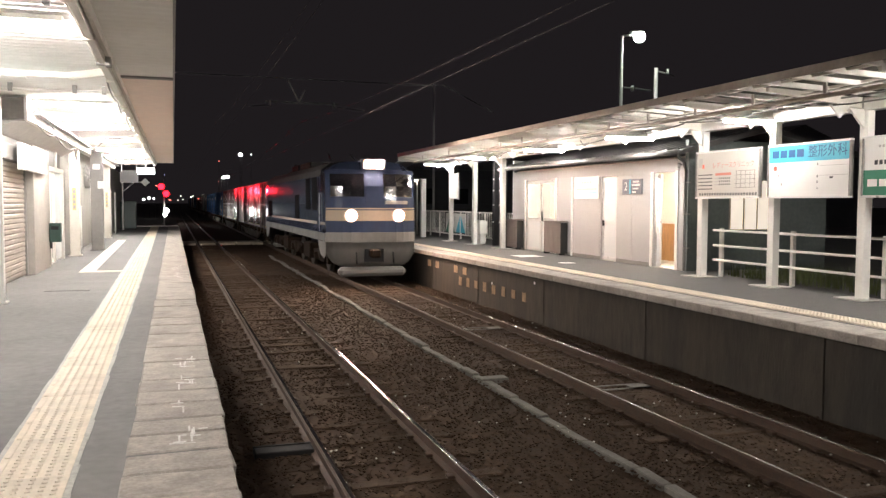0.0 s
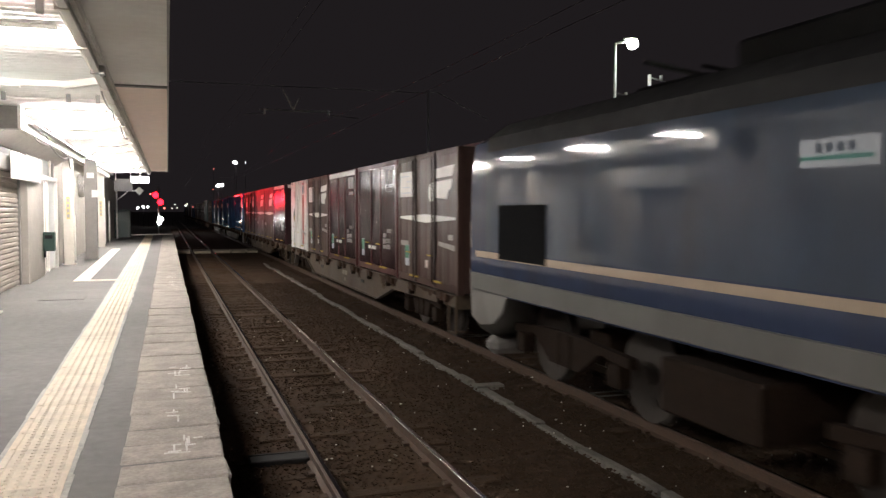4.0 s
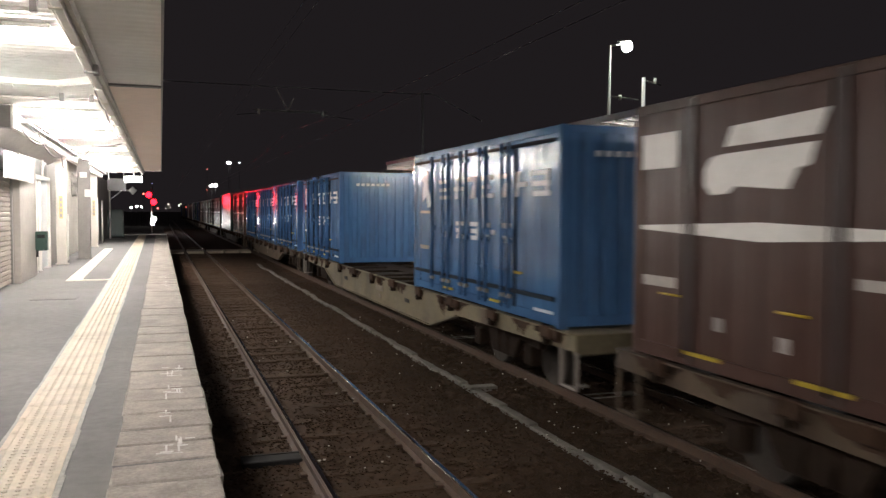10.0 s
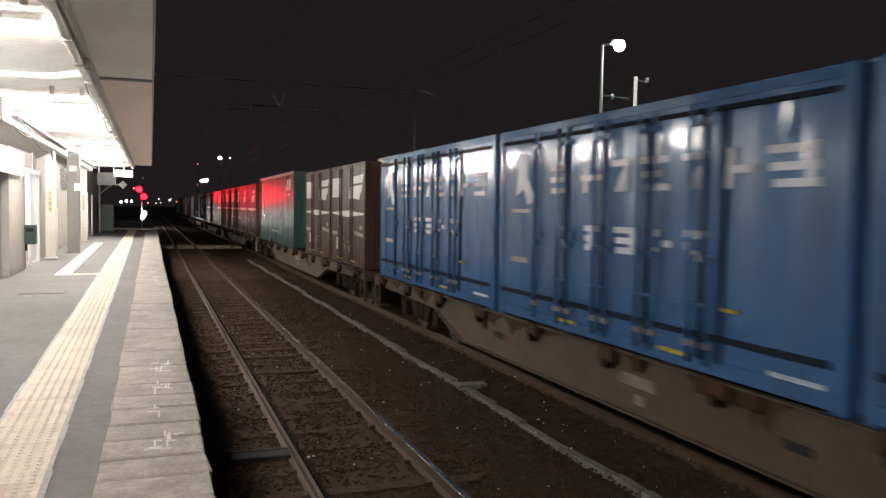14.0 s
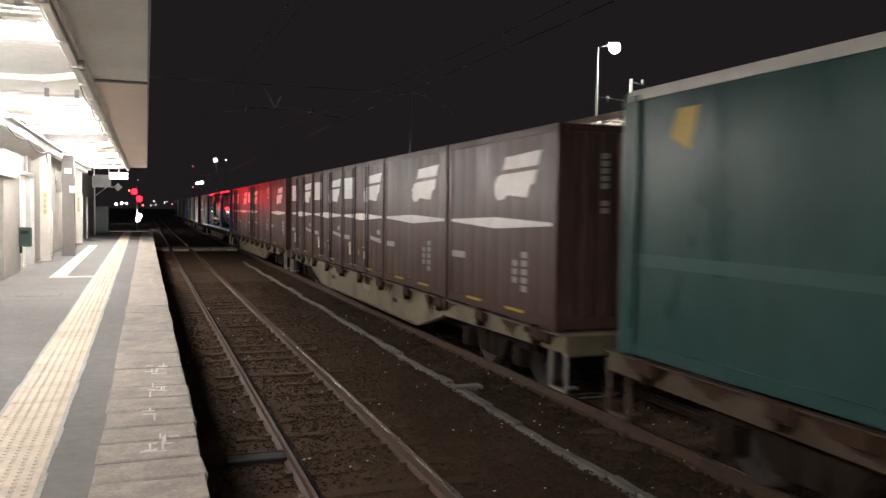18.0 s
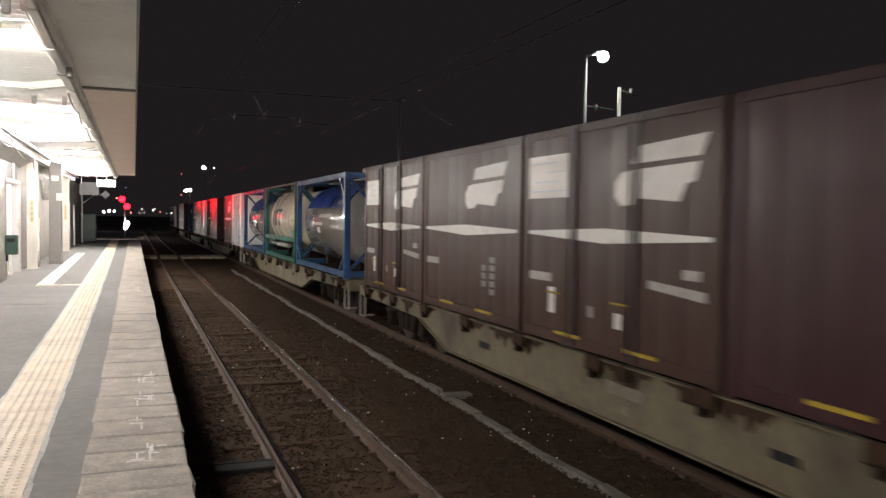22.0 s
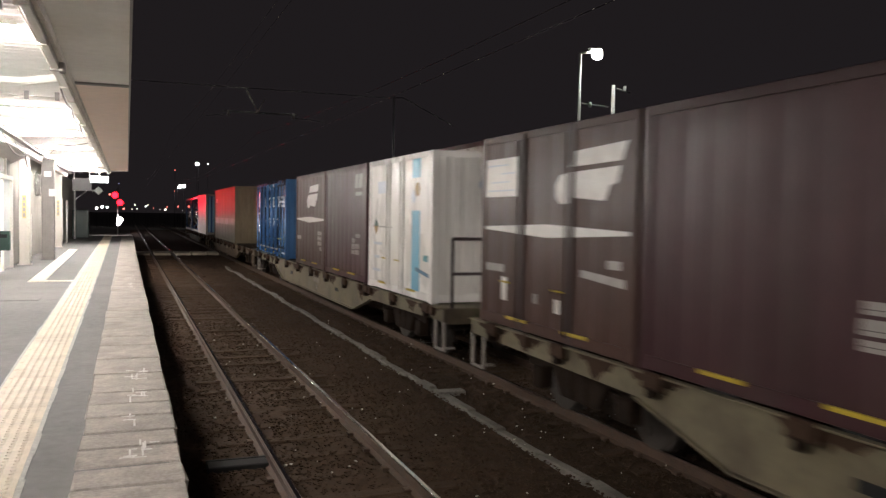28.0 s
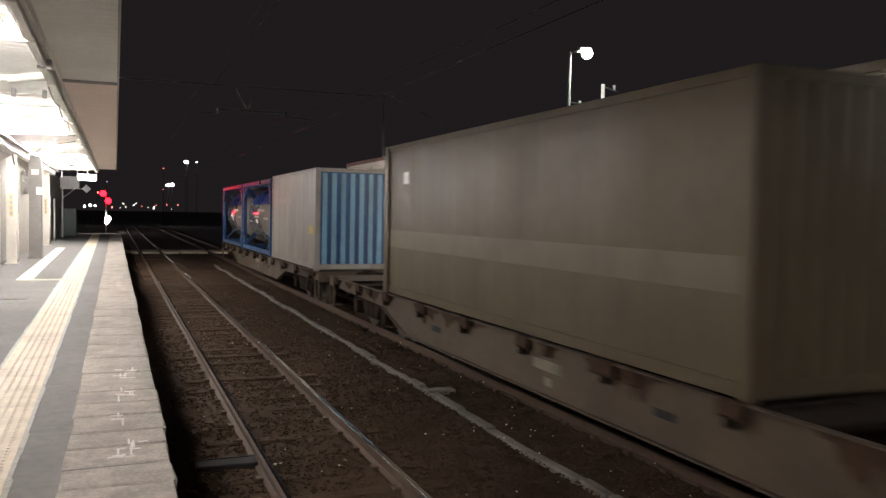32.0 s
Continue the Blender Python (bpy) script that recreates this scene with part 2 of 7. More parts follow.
def bar(bm, a, b, w, h):
    """A square bar from a to b, w across and h upright."""
    a, b = Vector(a), Vector(b)
    d = (b - a).normalized()
    side = d.cross(Vector((0, 0, 1)))
    side = side.normalized() if side.length > 1e-4 else Vector((1, 0, 0))
    up = side.cross(d)
    q = [(-w / 2, -h / 2), (w / 2, -h / 2), (w / 2, h / 2), (-w / 2, h / 2)]
    ra = [bm.verts.new(a + side * i + up * j) for i, j in q]
    rb = [bm.verts.new(b + side * i + up * j) for i, j in q]
    for i in range(4):
        bm.faces.new((ra[i], ra[(i + 1) % 4], rb[(i + 1) % 4], rb[i]))
    bm.faces.new(ra[::-1])
    bm.faces.new(rb)
    return bm


def prism(bm, pts, axis, lo, hi):
    """A flat outline drawn along an axis: 'x': pts are (y, z); 'y': (x, z); 'z': (x, y)."""
    def at(p, k):
        return {"x": (k, p[0], p[1]), "y": (p[0], k, p[1]), "z": (p[0], p[1], k)}[axis]
    va, vb = [bm.verts.new(at(p, lo)) for p in pts], [bm.verts.new(at(p, hi)) for p in pts]
    n = len(pts)
    for i in range(n):
        bm.faces.new((va[i], va[(i + 1) % n], vb[(i + 1) % n], vb[i]))
    bm.faces.new(va[::-1])
    bm.faces.new(vb)
    bmesh.ops.recalc_face_normals(bm, faces=bm.faces)
    return bm


def mesh_of(name, bm, material):
    me = bpy.data.meshes.new(name)
    bm.to_mesh(me)
    bm.free()
    me.materials.append(material)
    return me


def part(name, bm, material, parent, label=""):
    ob = new(name, mesh_of(name, bm, material))
    ob.parent = parent
    if label:
        ob["label"] = label
    return ob


def piece(name, me, parent, at, rz=0.0):
    """A repeat on shared mesh data."""
    ob = new(name, me)
    ob.parent = parent
    ob.location, ob.rotation_euler = at, (0, 0, rz)
    return ob


def thing(name, at, label, category, group="", rz=0.0):
    ob = new(name)
    ob.empty_display_size = 0.1
    ob.location, ob.rotation_euler = at, (0, 0, rz)
    return tagged(ob, label, category, group)


def setting(name, bm, material, label, category):
    return tagged(new(name, mesh_of(name, bm, material)), label, category, kind="structure")


def write(name, text, size, material, parent, at, rot, label=""):
    """Lettering as a thin mesh of the built-in font."""
    cu = bpy.data.curves.new(name, "FONT")
    cu.body, cu.size, cu.extrude, cu.resolution_u = text, size, 0.001, 3
    cu.align_x, cu.align_y = "CENTER", "CENTER"
    tmp = bpy.data.objects.new(name, cu)
    scene.collection.objects.link(tmp)
    bpy.context.view_layer.update()
    me = bpy.data.meshes.new_from_object(tmp)
    bpy.data.objects.remove(tmp)
    me.materials.clear()
    me.materials.append(material)
    ob = new(name, me)
    ob.parent = parent
    ob.location, ob.rotation_euler = at, rot
    if label:
        ob["label"] = label
    return ob


# ---- ground, tracks, platforms ----
ZR = -0.915           # rail head
XN, KN = 1.925, 0.0   # near track: centre at y = 0, sideways drift per metre
XF, KF = 5.785, 0.0006    # far track
GAUGE = 1.138
rnd = random.Random(7)

bm = bm_new()
box(bm, -600, 600, -300, 1500, -1.6, -1.32)
setting("ground", bm, M_SOIL, "dark bare ground round the night station", "ground")

# ballast bed, one uneven sheet
nx, ny = 60, 400
xs = [0.36 + (7.36 - 0.36) * i / nx for i in range(nx + 1)]
ys = [-8 + 128 * (j / ny) ** 1.35 for j in range(ny + 1)]
verts, faces = [], []
for y in ys:
    for x in xs:
        z = -1.052 + 0.022 * noise.noise((x * 6, y * 6, 0)) + 0.03 * noise.noise((x * 1.1, y * 0.8, 4))
        for c in (XN + KN * y, XF + KF * y):
            d = abs(x - c)
            if d > 1.1:
                z -= 0.02 * min(1, d - 1.1)
            if 0.48 < d < 0.65:
                z = min(z, -1.056)
        verts.append((x, y, z))
for j in range(ny):
    for i in range(nx):
        a = j * (nx + 1) + i
        faces.append((a, a + 1, a + nx + 2, a + nx + 1))
me = bpy.data.meshes.new("ballast")
me.from_pydata(verts, [], faces)
me.materials.append(M_BALLAST)
tagged(new("ballast", me), "dark brown ballast bed between the two platforms", "ballast", kind="structure")

# loose stones near the camera
verts, faces = [], []
for k in range(52000):
    x, y = rnd.uniform(0.5, 7.3), 3.2 + 26 * rnd.random() ** 1.7
    if min(abs(abs(x - XN - KN * y) - 0.566), abs(abs(x - XF - KF * y) - 0.566)) < 0.07:
        continue
    s = rnd.uniform(0.008, 0.028)
    z = -1.05 + rnd.uniform(-0.012, 0.006)
    o = len(verts)
    for dx, dy, dz in ((1, 0, 0), (0, 1, 0), (-1, 0, 0), (0, -1, 0), (0, 0, 0.3), (0, 0, -0.8)):
        j = rnd.uniform(0.7, 1.3)
        verts.append((x + dx * s * j + rnd.uniform(-.3, .3) * s, y + dy * s * j + rnd.uniform(-.3, .3) * s, z + dz * s * j))
    for a, b in ((0, 1), (1, 2), (2, 3), (3, 0)):
        faces += [(o + a, o + b, o + 4), (o + b, o + a, o + 5)]
me = bpy.data.meshes.new("ballast_stones")
me.from_pydata(verts, [], faces)
me.materials.append(M_STONE)
tagged(new("ballast_stones", me), "loose grey brown ballast stones", "stones", kind="stuff")


verts, faces = [], []
for k in range(220):
    x, y = rnd.uniform(0.8, 7.2), 3.4 + 16 * rnd.random() ** 1.4
    s, o = rnd.uniform(0.008, 0.02), len(verts)
    for dx, dy, dz in ((1, 0, 0), (0, 1, 0), (-1, 0, 0), (0, -1, 0), (0, 0, 0.5), (0, 0, -0.8)):
        verts.append((x + dx * s * rnd.uniform(.6, 1.4), y + dy * s * rnd.uniform(.6, 1.4), -1.03 + dz * s))
    for p, q in ((0, 1), (1, 2), (2, 3), (3, 0)):
        faces += [(o + p, o + q, o + 4), (o + q, o + p, o + 5)]
me = bpy.data.meshes.new("pale_stones")
me.from_pydata(verts, [], faces)
me.materials.append(M_PALESTONE)
tagged(new("pale_stones", me), "scattered pale stones on the ballast", "stones", kind="stuff")


def rail_line(name, x0, k, g):
    """One rail: foot and web rusty, running face polished towards its gauge side g."""
    bm = bm_new()
    prof = [(-0.06, -0.153), (0.06, -0.153), (0.06, -0.14), (0.012, -0.12), (0.012, -0.045), (0.032, -0.035), (0.032, -0.02), (0.016, -0.006), (-0.016, -0.006), (-0.032, -0.02), (-0.032, -0.035), (-0.012, -0.045), (-0.012, -0.12), (-0.06, -0.14)]
    va = [bm.verts.new((x0 + k * -30 + p[0], -30, ZR + p[1])) for p in prof]
    vb = [bm.verts.new((x0 + k * 200 + p[0], 200, ZR + p[1])) for p in prof]
    n = len(prof)
    for i in range(n):
        bm.faces.new((va[i], va[(i + 1) % n], vb[(i + 1) % n], vb[i]))
    bmesh.ops.recalc_face_normals(bm, faces=bm.faces)
    ob = setting(name, bm, M_RAIL, "rusty steel rail with a polished head", "rail")
    bm = bm_new()
    prof = [(-0.01, -0.003), (0.0325, -0.012), (0.0325, -0.008)]
    prof += [(0.0245 + 0.008 * math.cos(radians(q)), -0.008 + 0.0076 * math.sin(radians(q))) for q in (15, 30, 45, 60, 75)] + [(0.0245, -0.0004), (0.006, 0.0), (-0.01, -0.0005)]
    prof = [(g * p, q) for p, q in prof]
    va = [bm.verts.new((x0 + k * -30 + p[0], -30, ZR + p[1])) for p in prof]
    vb = [bm.verts.new((x0 + k * 200 + p[0], 200, ZR + p[1])) for p in prof]
    n = len(prof)
    for i in range(n):
        if 0 < i < n - 1:
            bm.faces.new((va[i], va[(i + 1) % n], vb[(i + 1) % n], vb[i])).smooth = True
    bmesh.ops.recalc_face_normals(bm, faces=bm.faces)
    part("rail_head", bm, M_RAILTOP, ob, "polished rail head")
    return ob


for k, (x, d) in enumerate(((XN, KN), (XF, KF))):
    rail_line("rail_%d" % (2 * k + 1), x - GAUGE / 2, d, 1)
    rail_line("rail_%d" % (2 * k + 2), x + GAUGE / 2, d, -1)

# sleepers
for k, (x0, d, first, last) in enumerate(((XN, KN, -8.04, 60.0), (XF, KF, -7.56, 45.0))):
    bed = tagged(new("track_bed_%d" % (k + 1)), "row of weathered sleepers under the rails", "sleepers", kind="structure")
    bm = bx(-1.0, 1.0, -0.1, 0.1, -0.07, 0.0, 0.015)
    me = mesh_of("sleeper", bm, M_SLEEPER)
    y = first
    while y < last:
        piece("sleeper", me, bed, (x0 + d * y + rnd.uniform(-.02, .02), y, -1.054 + rnd.uniform(-.012, .008)), rnd.uniform(-.015, .015))
        y += 0.69 if k == 0 else 0.66
    me = mesh_of("rail_clip", bx(-.034, .034, -.05, .05, 0, .035, .008), M_RAIL)
    for n in range(24):
        y = first + 11.0 + (0.69 if k == 0 else 0.66) * n
        for sx in (-1, 1):
            for o in (-.085, .085):
                piece("rail_clip", me, bed, (x0 + d * y + sx * GAUGE / 2 + o, y, -1.06))

# cable trough between the tracks: concrete lids laid end to end
trough = tagged(new("cable_trough"), "grey concrete cable trough with lids between the tracks", "cable trough", kind="structure")
me = mesh_of("trough_lid", bx(-0.06, 0.06, -0.245, 0.245, -0.05, 0.03, 0.012), M_TROUGH)
y = -9.5
while y < 40:
    piece("trough_lid", me, trough, (4.13 + 0.005 * y + 0.025 * math.sin(y * 1.3) + rnd.uniform(-.01, .01), y, -1.058 + rnd.uniform(-.022, .018)), rnd.uniform(-.06, .06))
    y += 0.5
bm = bx(-0.06, 0.36, -0.12, 0.08, -0.06, 0.03, 0.01)
part("branch_lid", bm, M_TROUGH, trough).location = (4.2, 10.95, -1.045)
# sleeper-top plates on the far track
plates = tagged(new("track_plates"), "pale flat plates lying between the rails", "plates", kind="structure")
for y, x in ((9.9, 5.85), (15.4, 5.9)):
    bm = bm_new()
    for a in ((-.4, .4, -.13, -.09), (-.4, .4, .09, .13), (-.4, -.34, -.13, .13), (.1, .4, -.13, .13)):
        box(bm, *a, 0, 0.012)
    part("plate", bm, M_TROUGH, plates).location = (x, y, -1.04)

# left platform
bm = bm_new()
box(bm, -60, 0.24, -40, 52.3, -1.4, -0.004)
setting("platform_left", bm, M_ASPHALT, "grey asphalt platform with worn patches", "platform")
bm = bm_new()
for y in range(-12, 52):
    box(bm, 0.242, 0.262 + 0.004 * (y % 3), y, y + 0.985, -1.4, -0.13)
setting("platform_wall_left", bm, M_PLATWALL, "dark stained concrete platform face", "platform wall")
coping = tagged(new("coping_left"), "worn pale concrete coping blocks along the platform edge", "coping", kind="structure")
joints = [3.6, 3.95, 4.32, 4.71, 5.1, 5.5, 5.89, 6.33, 6.75, 7.2, 8.0, 8.82, 9.7, 10.4, 11.04, 12.28, 13.1, 14.0, 15.0, 15.8]
while joints[-1] < 52:
    joints.append(joints[-1] + rnd.choice((0.45, 0.6, 0.8, 0.85)))
y = 3.6
while y > -8:
    y -= 0.6
    joints.insert(0, y)
for a, b in zip(joints, joints[1:]):
    bm = bx(-0.30, 0.30, 0, b - a - rnd.choice((0.014, 0.022, 0.036)), -0.13, 0.006, 0.014)
    for v in bm.verts:
        v.co += Vector((rnd.uniform(-.008, .008), rnd.uniform(-.005, .005), rnd.uniform(-.003, .004)))
    ob = part("coping_block", bm, M_BLOCK, coping)
    ob.location = (0.012 + rnd.uniform(-.006, .008), a, 0)
# worn white lettering strokes on the blocks
marks = tagged(new("edge_marking"), "worn white painted strokes on the platform edge", "marking", kind="structure")
for y0, y1, k in ((5.15, 5.55, 11), (6.0, 6.3, 4), (6.85, 7.2, 10), (7.45, 8.1, 12), (16.8, 18.2, 12), (18.8, 20.0, 9)):
    for i in range(k):
        cx, cy = rnd.uniform(0.0, 0.17), rnd.uniform(y0, y1)
        if rnd.random() < 0.55:
            bm = bx(cx - rnd.uniform(.02, .06), cx + rnd.uniform(.02, .05), cy - .012, cy + .014, 0.011, 0.0122)
        else:
            bm = bx(cx - .006, cx + .007, cy - rnd.uniform(.04, .12), cy + .09, 0.011, 0.0125)
        part("stroke", bm, M_CHALK, marks)
slab = tagged(new("drain_cover"), "dark flat drain cover beside the near rail", "cover", kind="structure")
part("lid", bx(0.74, 1.33, 8.22, 8.46, -1.1, -1.01, 0.01), M_SLATE, slab)
part("rim", bx(0.74, 1.33, 8.43, 8.47, -1.02, -1.003), M_SLATE, slab)

# tactile strip
strip = tagged(new("tactile_strip_left"), "cream yellow dotted tactile paving strip with an inner bar", "tactile paving", kind="structure")
bm = bm_new()
box(bm, -0.2, 0.2, 0, 0.397, -0.02, 0.002)
box(bm, -0.185, -0.155, 0.01, 0.385, 0.002, 0.008)
for i in range(5):
    for j in range(6):
        rod(bm, (-0.105 + i * 0.064, 0.035 + j * 0.066, 0.002), (-0.105 + i * 0.064, 0.035 + j * 0.066, 0.008), 0.017, 6, 0.009)
me = mesh_of("tactile_tile", bm, M_TACTILE)
y = -4.0
while y < 52:
    piece("tactile_tile", me, strip, (-0.725 - 0.006 * y, y, 0.004 + rnd.uniform(-.001, .001)))
    y += 0.4
bm = bm_new()
for y in range(-8, 104):
    a, b = y * 0.5, y * 0.5 + 0.5
    l, r = rnd.uniform(.222, .236), rnd.uniform(.222, .238)
    x = -0.725 - 0.006 * a
    box(bm, x - l, x + r, a, b, -0.01, 0.0015)
part("mortar_bed", bm, M_TACT_EDGE, strip)
branch = tagged(new("tactile_branch"), "cream tactile strip leading to the station gate", "tactile paving", kind="structure")
me2 = mesh_of("tactile_tile_plain", bx(-0.15, 0.15, 0, 0.297, -0.02, 0.004), M_TACT_PALE)
for k in range(50):
    piece("tactile_tile", me2, branch, (-1.75 - 0.003 * k, 19.0 + 0.3 * k, 0.004))
for k in range(3):
    piece("tactile_tile", me2, branch, (-1.15 - 0.3 * k, 18.7, 0.004))
cover = tagged(new("floor_hatch"), "flush grey floor hatch in the platform", "hatch", kind="structure")
part("lid", bx(-2.05, -1.35, 14.9, 15.5, -0.01, 0.006, 0.003), M_ASPHALT, cover)
bm = bm_new()
box(bm, -2.9, 0.25, 52.3, 52.45, -1.4, 0.05)
setting("platform_end_kerb", bm, M_WHITE, "white kerb across the platform end", "kerb")

# right platform
bm = bm_new()
box(bm, 7.55, 60, -40, 48, -1.4, -0.004)
setting("platform_right", bm, M_ASPHALT_DARK, "dark asphalt platform across the tracks", "platform")
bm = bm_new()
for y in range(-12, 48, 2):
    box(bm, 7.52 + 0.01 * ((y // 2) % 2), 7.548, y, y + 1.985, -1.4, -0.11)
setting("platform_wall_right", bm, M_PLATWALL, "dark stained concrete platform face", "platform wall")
cop2 = tagged(new("coping_right"), "pale worn coping slabs along the far platform edge", "coping", kind="structure")
y = -8.0
while y < 47:
    n = rnd.choice((0.8, 0.9, 1.0))
    bm = bx(-0.25, 0.30, 0, n - 0.012, -0.12, 0.005, 0.012)
    part("coping_block", bm, M_BLOCK, cop2).location = (7.68 + rnd.uniform(-.006, .006), y, 0)
    y += n
crossing = tagged(new("level_crossing"), "pale worn crossing boards between the rails at the platform end", "crossing", kind="structure")
for x0, x1 in ((0.45, 1.24), (1.47, 2.38), (2.61, 3.5), (3.6, 4.4), (4.5, 5.1), (5.33, 6.24), (6.47, 7.2)):
    for k in range(4):
        part("board", bx(x0, x1, 50.3 + k * 0.62, 50.89 + k * 0.62, -1.06, -0.925 + rnd.uniform(-.01, .008), 0.01), M_BOARD, crossing)
strip2 = tagged(new("tactile_strip_right"), "cream yellow tactile strip on the far platform", "tactile paving", kind="structure")
y = -6.0
while y < 46:
    piece("tactile_tile", me, strip2, (8.28, y, 0.004))
    y += 0.4
# pale patches on the platform face and marker reflectors
patch = tagged(new("wall_patches"), "row of tan painted patches on the platform face", "marking", kind="structure")
for k in range(8):
    y = 16.9 + k * 0.62
    part("patch", bx(7.508, 7.516, y, y + 0.22 + rnd.uniform(-.02, .03), -0.76 + rnd.uniform(-.03, .03), -0.53 + rnd.uniform(-.03, .02)), M_PATCH, patch)
for y in (20.85, 21.6, 23.3, 24.1):
    part("patch", bx(7.508, 7.516, y, y + 0.3, -0.46, -0.26), M_PATCH, patch)
rf_things = tagged(new("edge_reflectors"), "small round white reflectors on the platform face", "reflector", kind="structure")
for y, z in ((16.44, -0.26), (18.97, -0.5)):
    part("disc", rod(bm_new(), (7.515, y, z), (7.5, y, z), 0.03, 12), M_SIGNWHITE, rf_things)

# ---- left canopy ----
CZ = 3.2


def sheet(bm, x0, x1, a, b, pitch, high, step):
    """A corrugated sheet with flat-topped ribs across the platform."""
    va, y = None, a
    while y < b:
        z = CZ + high * max(-1.0, min(1.0, 1.7 * math.sin(2 * math.pi * y / pitch)))
        vb = [bm.verts.new((x0, y, z)), bm.verts.new((x1, y, z))]
        if va:
            bm.faces.new((va[0], va[1], vb[1], vb[0]))
        va = vb
        y += step


bm = bm_new()
sheet(bm, -2.95, -0.735, -12, 38.2, 0.2, 0.012, 0.025)
box(bm, -2.95, -0.735, -12, 38.2, CZ + 0.03, CZ + 0.08)
setting("canopy_left_ceiling", bm, M_SOFFIT, "white corrugated canopy ceiling lit by tubes", "ceiling")
bm = bm_new()
sheet(bm, -0.655, 0.02, -12, 12.08, 0.2, 0.003, 0.025)
box(bm, -0.655, 0.02, -12, 38.2, CZ + 0.03, CZ + 0.1)
setting("canopy_left_eave_ceiling", bm, M_SOFFIT_OUT, "dim grey eave panels over the platform edge", "ceiling")
bm = bm_new()
for a, b in ((12.2, 20.2), (20.22, 29), (29.02, 38.2)):
    box(bm, -0.655, 0.02, a, b, CZ - 0.015, CZ + 0.01)
setting("canopy_left_eave_ceiling_far", bm, M_SOFFIT_FAR, "rosy grey eave panels over the platform edge", "ceiling")
roof = setting("canopy_left_roof", bx(-3.0, 0.03, -12, 38.25, CZ + 0.1, CZ + 0.16), M_GREYSTEEL, "grey canopy roof sheet", "roof")
part("gutter", bx(0.03, 0.045, -12, 38.25, CZ - 0.02, CZ + 0.16), M_GREYSTEEL, roof)
part("joint_strip", bx(-0.655, 0.02, 12.08, 12.2, CZ - 0.022, CZ + 0.01), M_DARKGREY, roof, "dark joint between eave sheets")
beam = setting("canopy_left_beam", bx(-0.735, -0.715, -12, 38.2, CZ - 0.15, CZ + 0.02), M_WHITE, "white steel channel beam along the canopy", "beam")
part("lower_flange", bx(-0.765, -0.70, -12, 38.2, CZ - 0.165, CZ - 0.15, 0.004), M_WHITE, beam)
part("fascia", bx(-0.70, -0.655, -12, 38.2, CZ - 0.10, CZ + 0.02), M_FASCIA, beam, "dirty pale gutter fascia")
part("conduit", rod(bm_new(), (-0.78, -12, CZ - 0.14), (-0.78, 38.2, CZ - 0.14), 0.016, 8), M_CREAM, beam)
for y in (7.0, 8.6, 10.1, 11.5, 13.0, 14.6, 16.4, 18.2, 20.4, 23.0, 26.0, 30.0):
    part("clamp", bx(-0.80, -0.69, y - 0.03, y + 0.03, CZ - 0.178, CZ - 0.12, 0.004), M_CREAM if y != 10.1 else M_DARKGREY, beam)
part("junction_box", bx(-0.70, -0.64, 9.95, 10.15, CZ - 0.2, CZ - 0.1, 0.006), M_DARKGREY, beam, "dark junction box")
beam2 = setting("canopy_left_wall_beam", bx(-2.5, -2.34, 15.9, 38.2, CZ - 0.32, CZ - 0.05, 0.006), M_WHITE, "white steel girder over the columns", "beam")
tray = part("cable_tray", bx(-2.3, -2.18, 16.0, 38.2, CZ - 0.2, CZ - 0.17), M_GREYSTEEL, beam2, "grey cable tray")
for k in range(22):
    part("tray_rung", bx(-2.32, -2.16, 16.1 + k * 0.5, 16.16 + k * 0.5, CZ - 0.168, CZ - 0.13), M_DARKGREY, tray)


def hung_cable(pts, r, name="sagging_cable"):
    """A loose cable between fixings, its points eased into sagging runs."""
    run = [pts[0]]
    for p, q in zip(pts, pts[1:]):
        p, q = Vector(p), Vector(q)
        run += [p.lerp(q, u) - Vector((0, 0, 0.14 * (q - p).length * u * (1 - u))) for u in (i / 8 for i in range(1, 9))]
    return part(name, line_tube(bm_new(), run, r), M_CABLE, beam2, "loose grey cable")


hung_cable([(-2.2, 15.9, 3.05), (-2.25, 17.8, 2.98), (-2.3, 20.3, 2.95), (-2.32, 23.4, 2.9), (-2.0, 24.6, 2.95)], 0.012)
hung_cable([(-2.28, 16.0, 2.9), (-2.3, 18.9, 2.86), (-2.33, 22.6, 2.82), (-2.45, 24.3, 2.6)], 0.015)
hung_cable([(-2.3, 19.3, 3.05), (-1.4, 19.25, 3.06), (-0.76, 19.2, 3.06)], 0.014)
hung_cable([(-2.3, 25.6, 3.0), (-1.6, 22.6, 3.1), (-0.9, 21.9, 3.12)], 0.012)
hung_cable([(-0.8, 11.6, 3.06), (-0.77, 13.4, 2.99), (-0.79, 16.0, 3.03), (-0.78, 19.2, 3.05)], 0.012)
for y, z in ((7.4, 3.1), (13.25, 3.1)):
    pipe = part("cross_conduit", rod(bm_new(), (-2.9, y, z), (-0.76, y + (0.0 if y > 9 else 0.03), z), 0.02, 8), M_WHITE, beam)
    for x in (-2.2, -1.35, -0.95):
        part("saddle", bx(x - 0.03, x + 0.03, y - 0.035, y + 0.035, z - 0.03, z + 0.09, 0.005), M_GREYSTEEL, pipe)


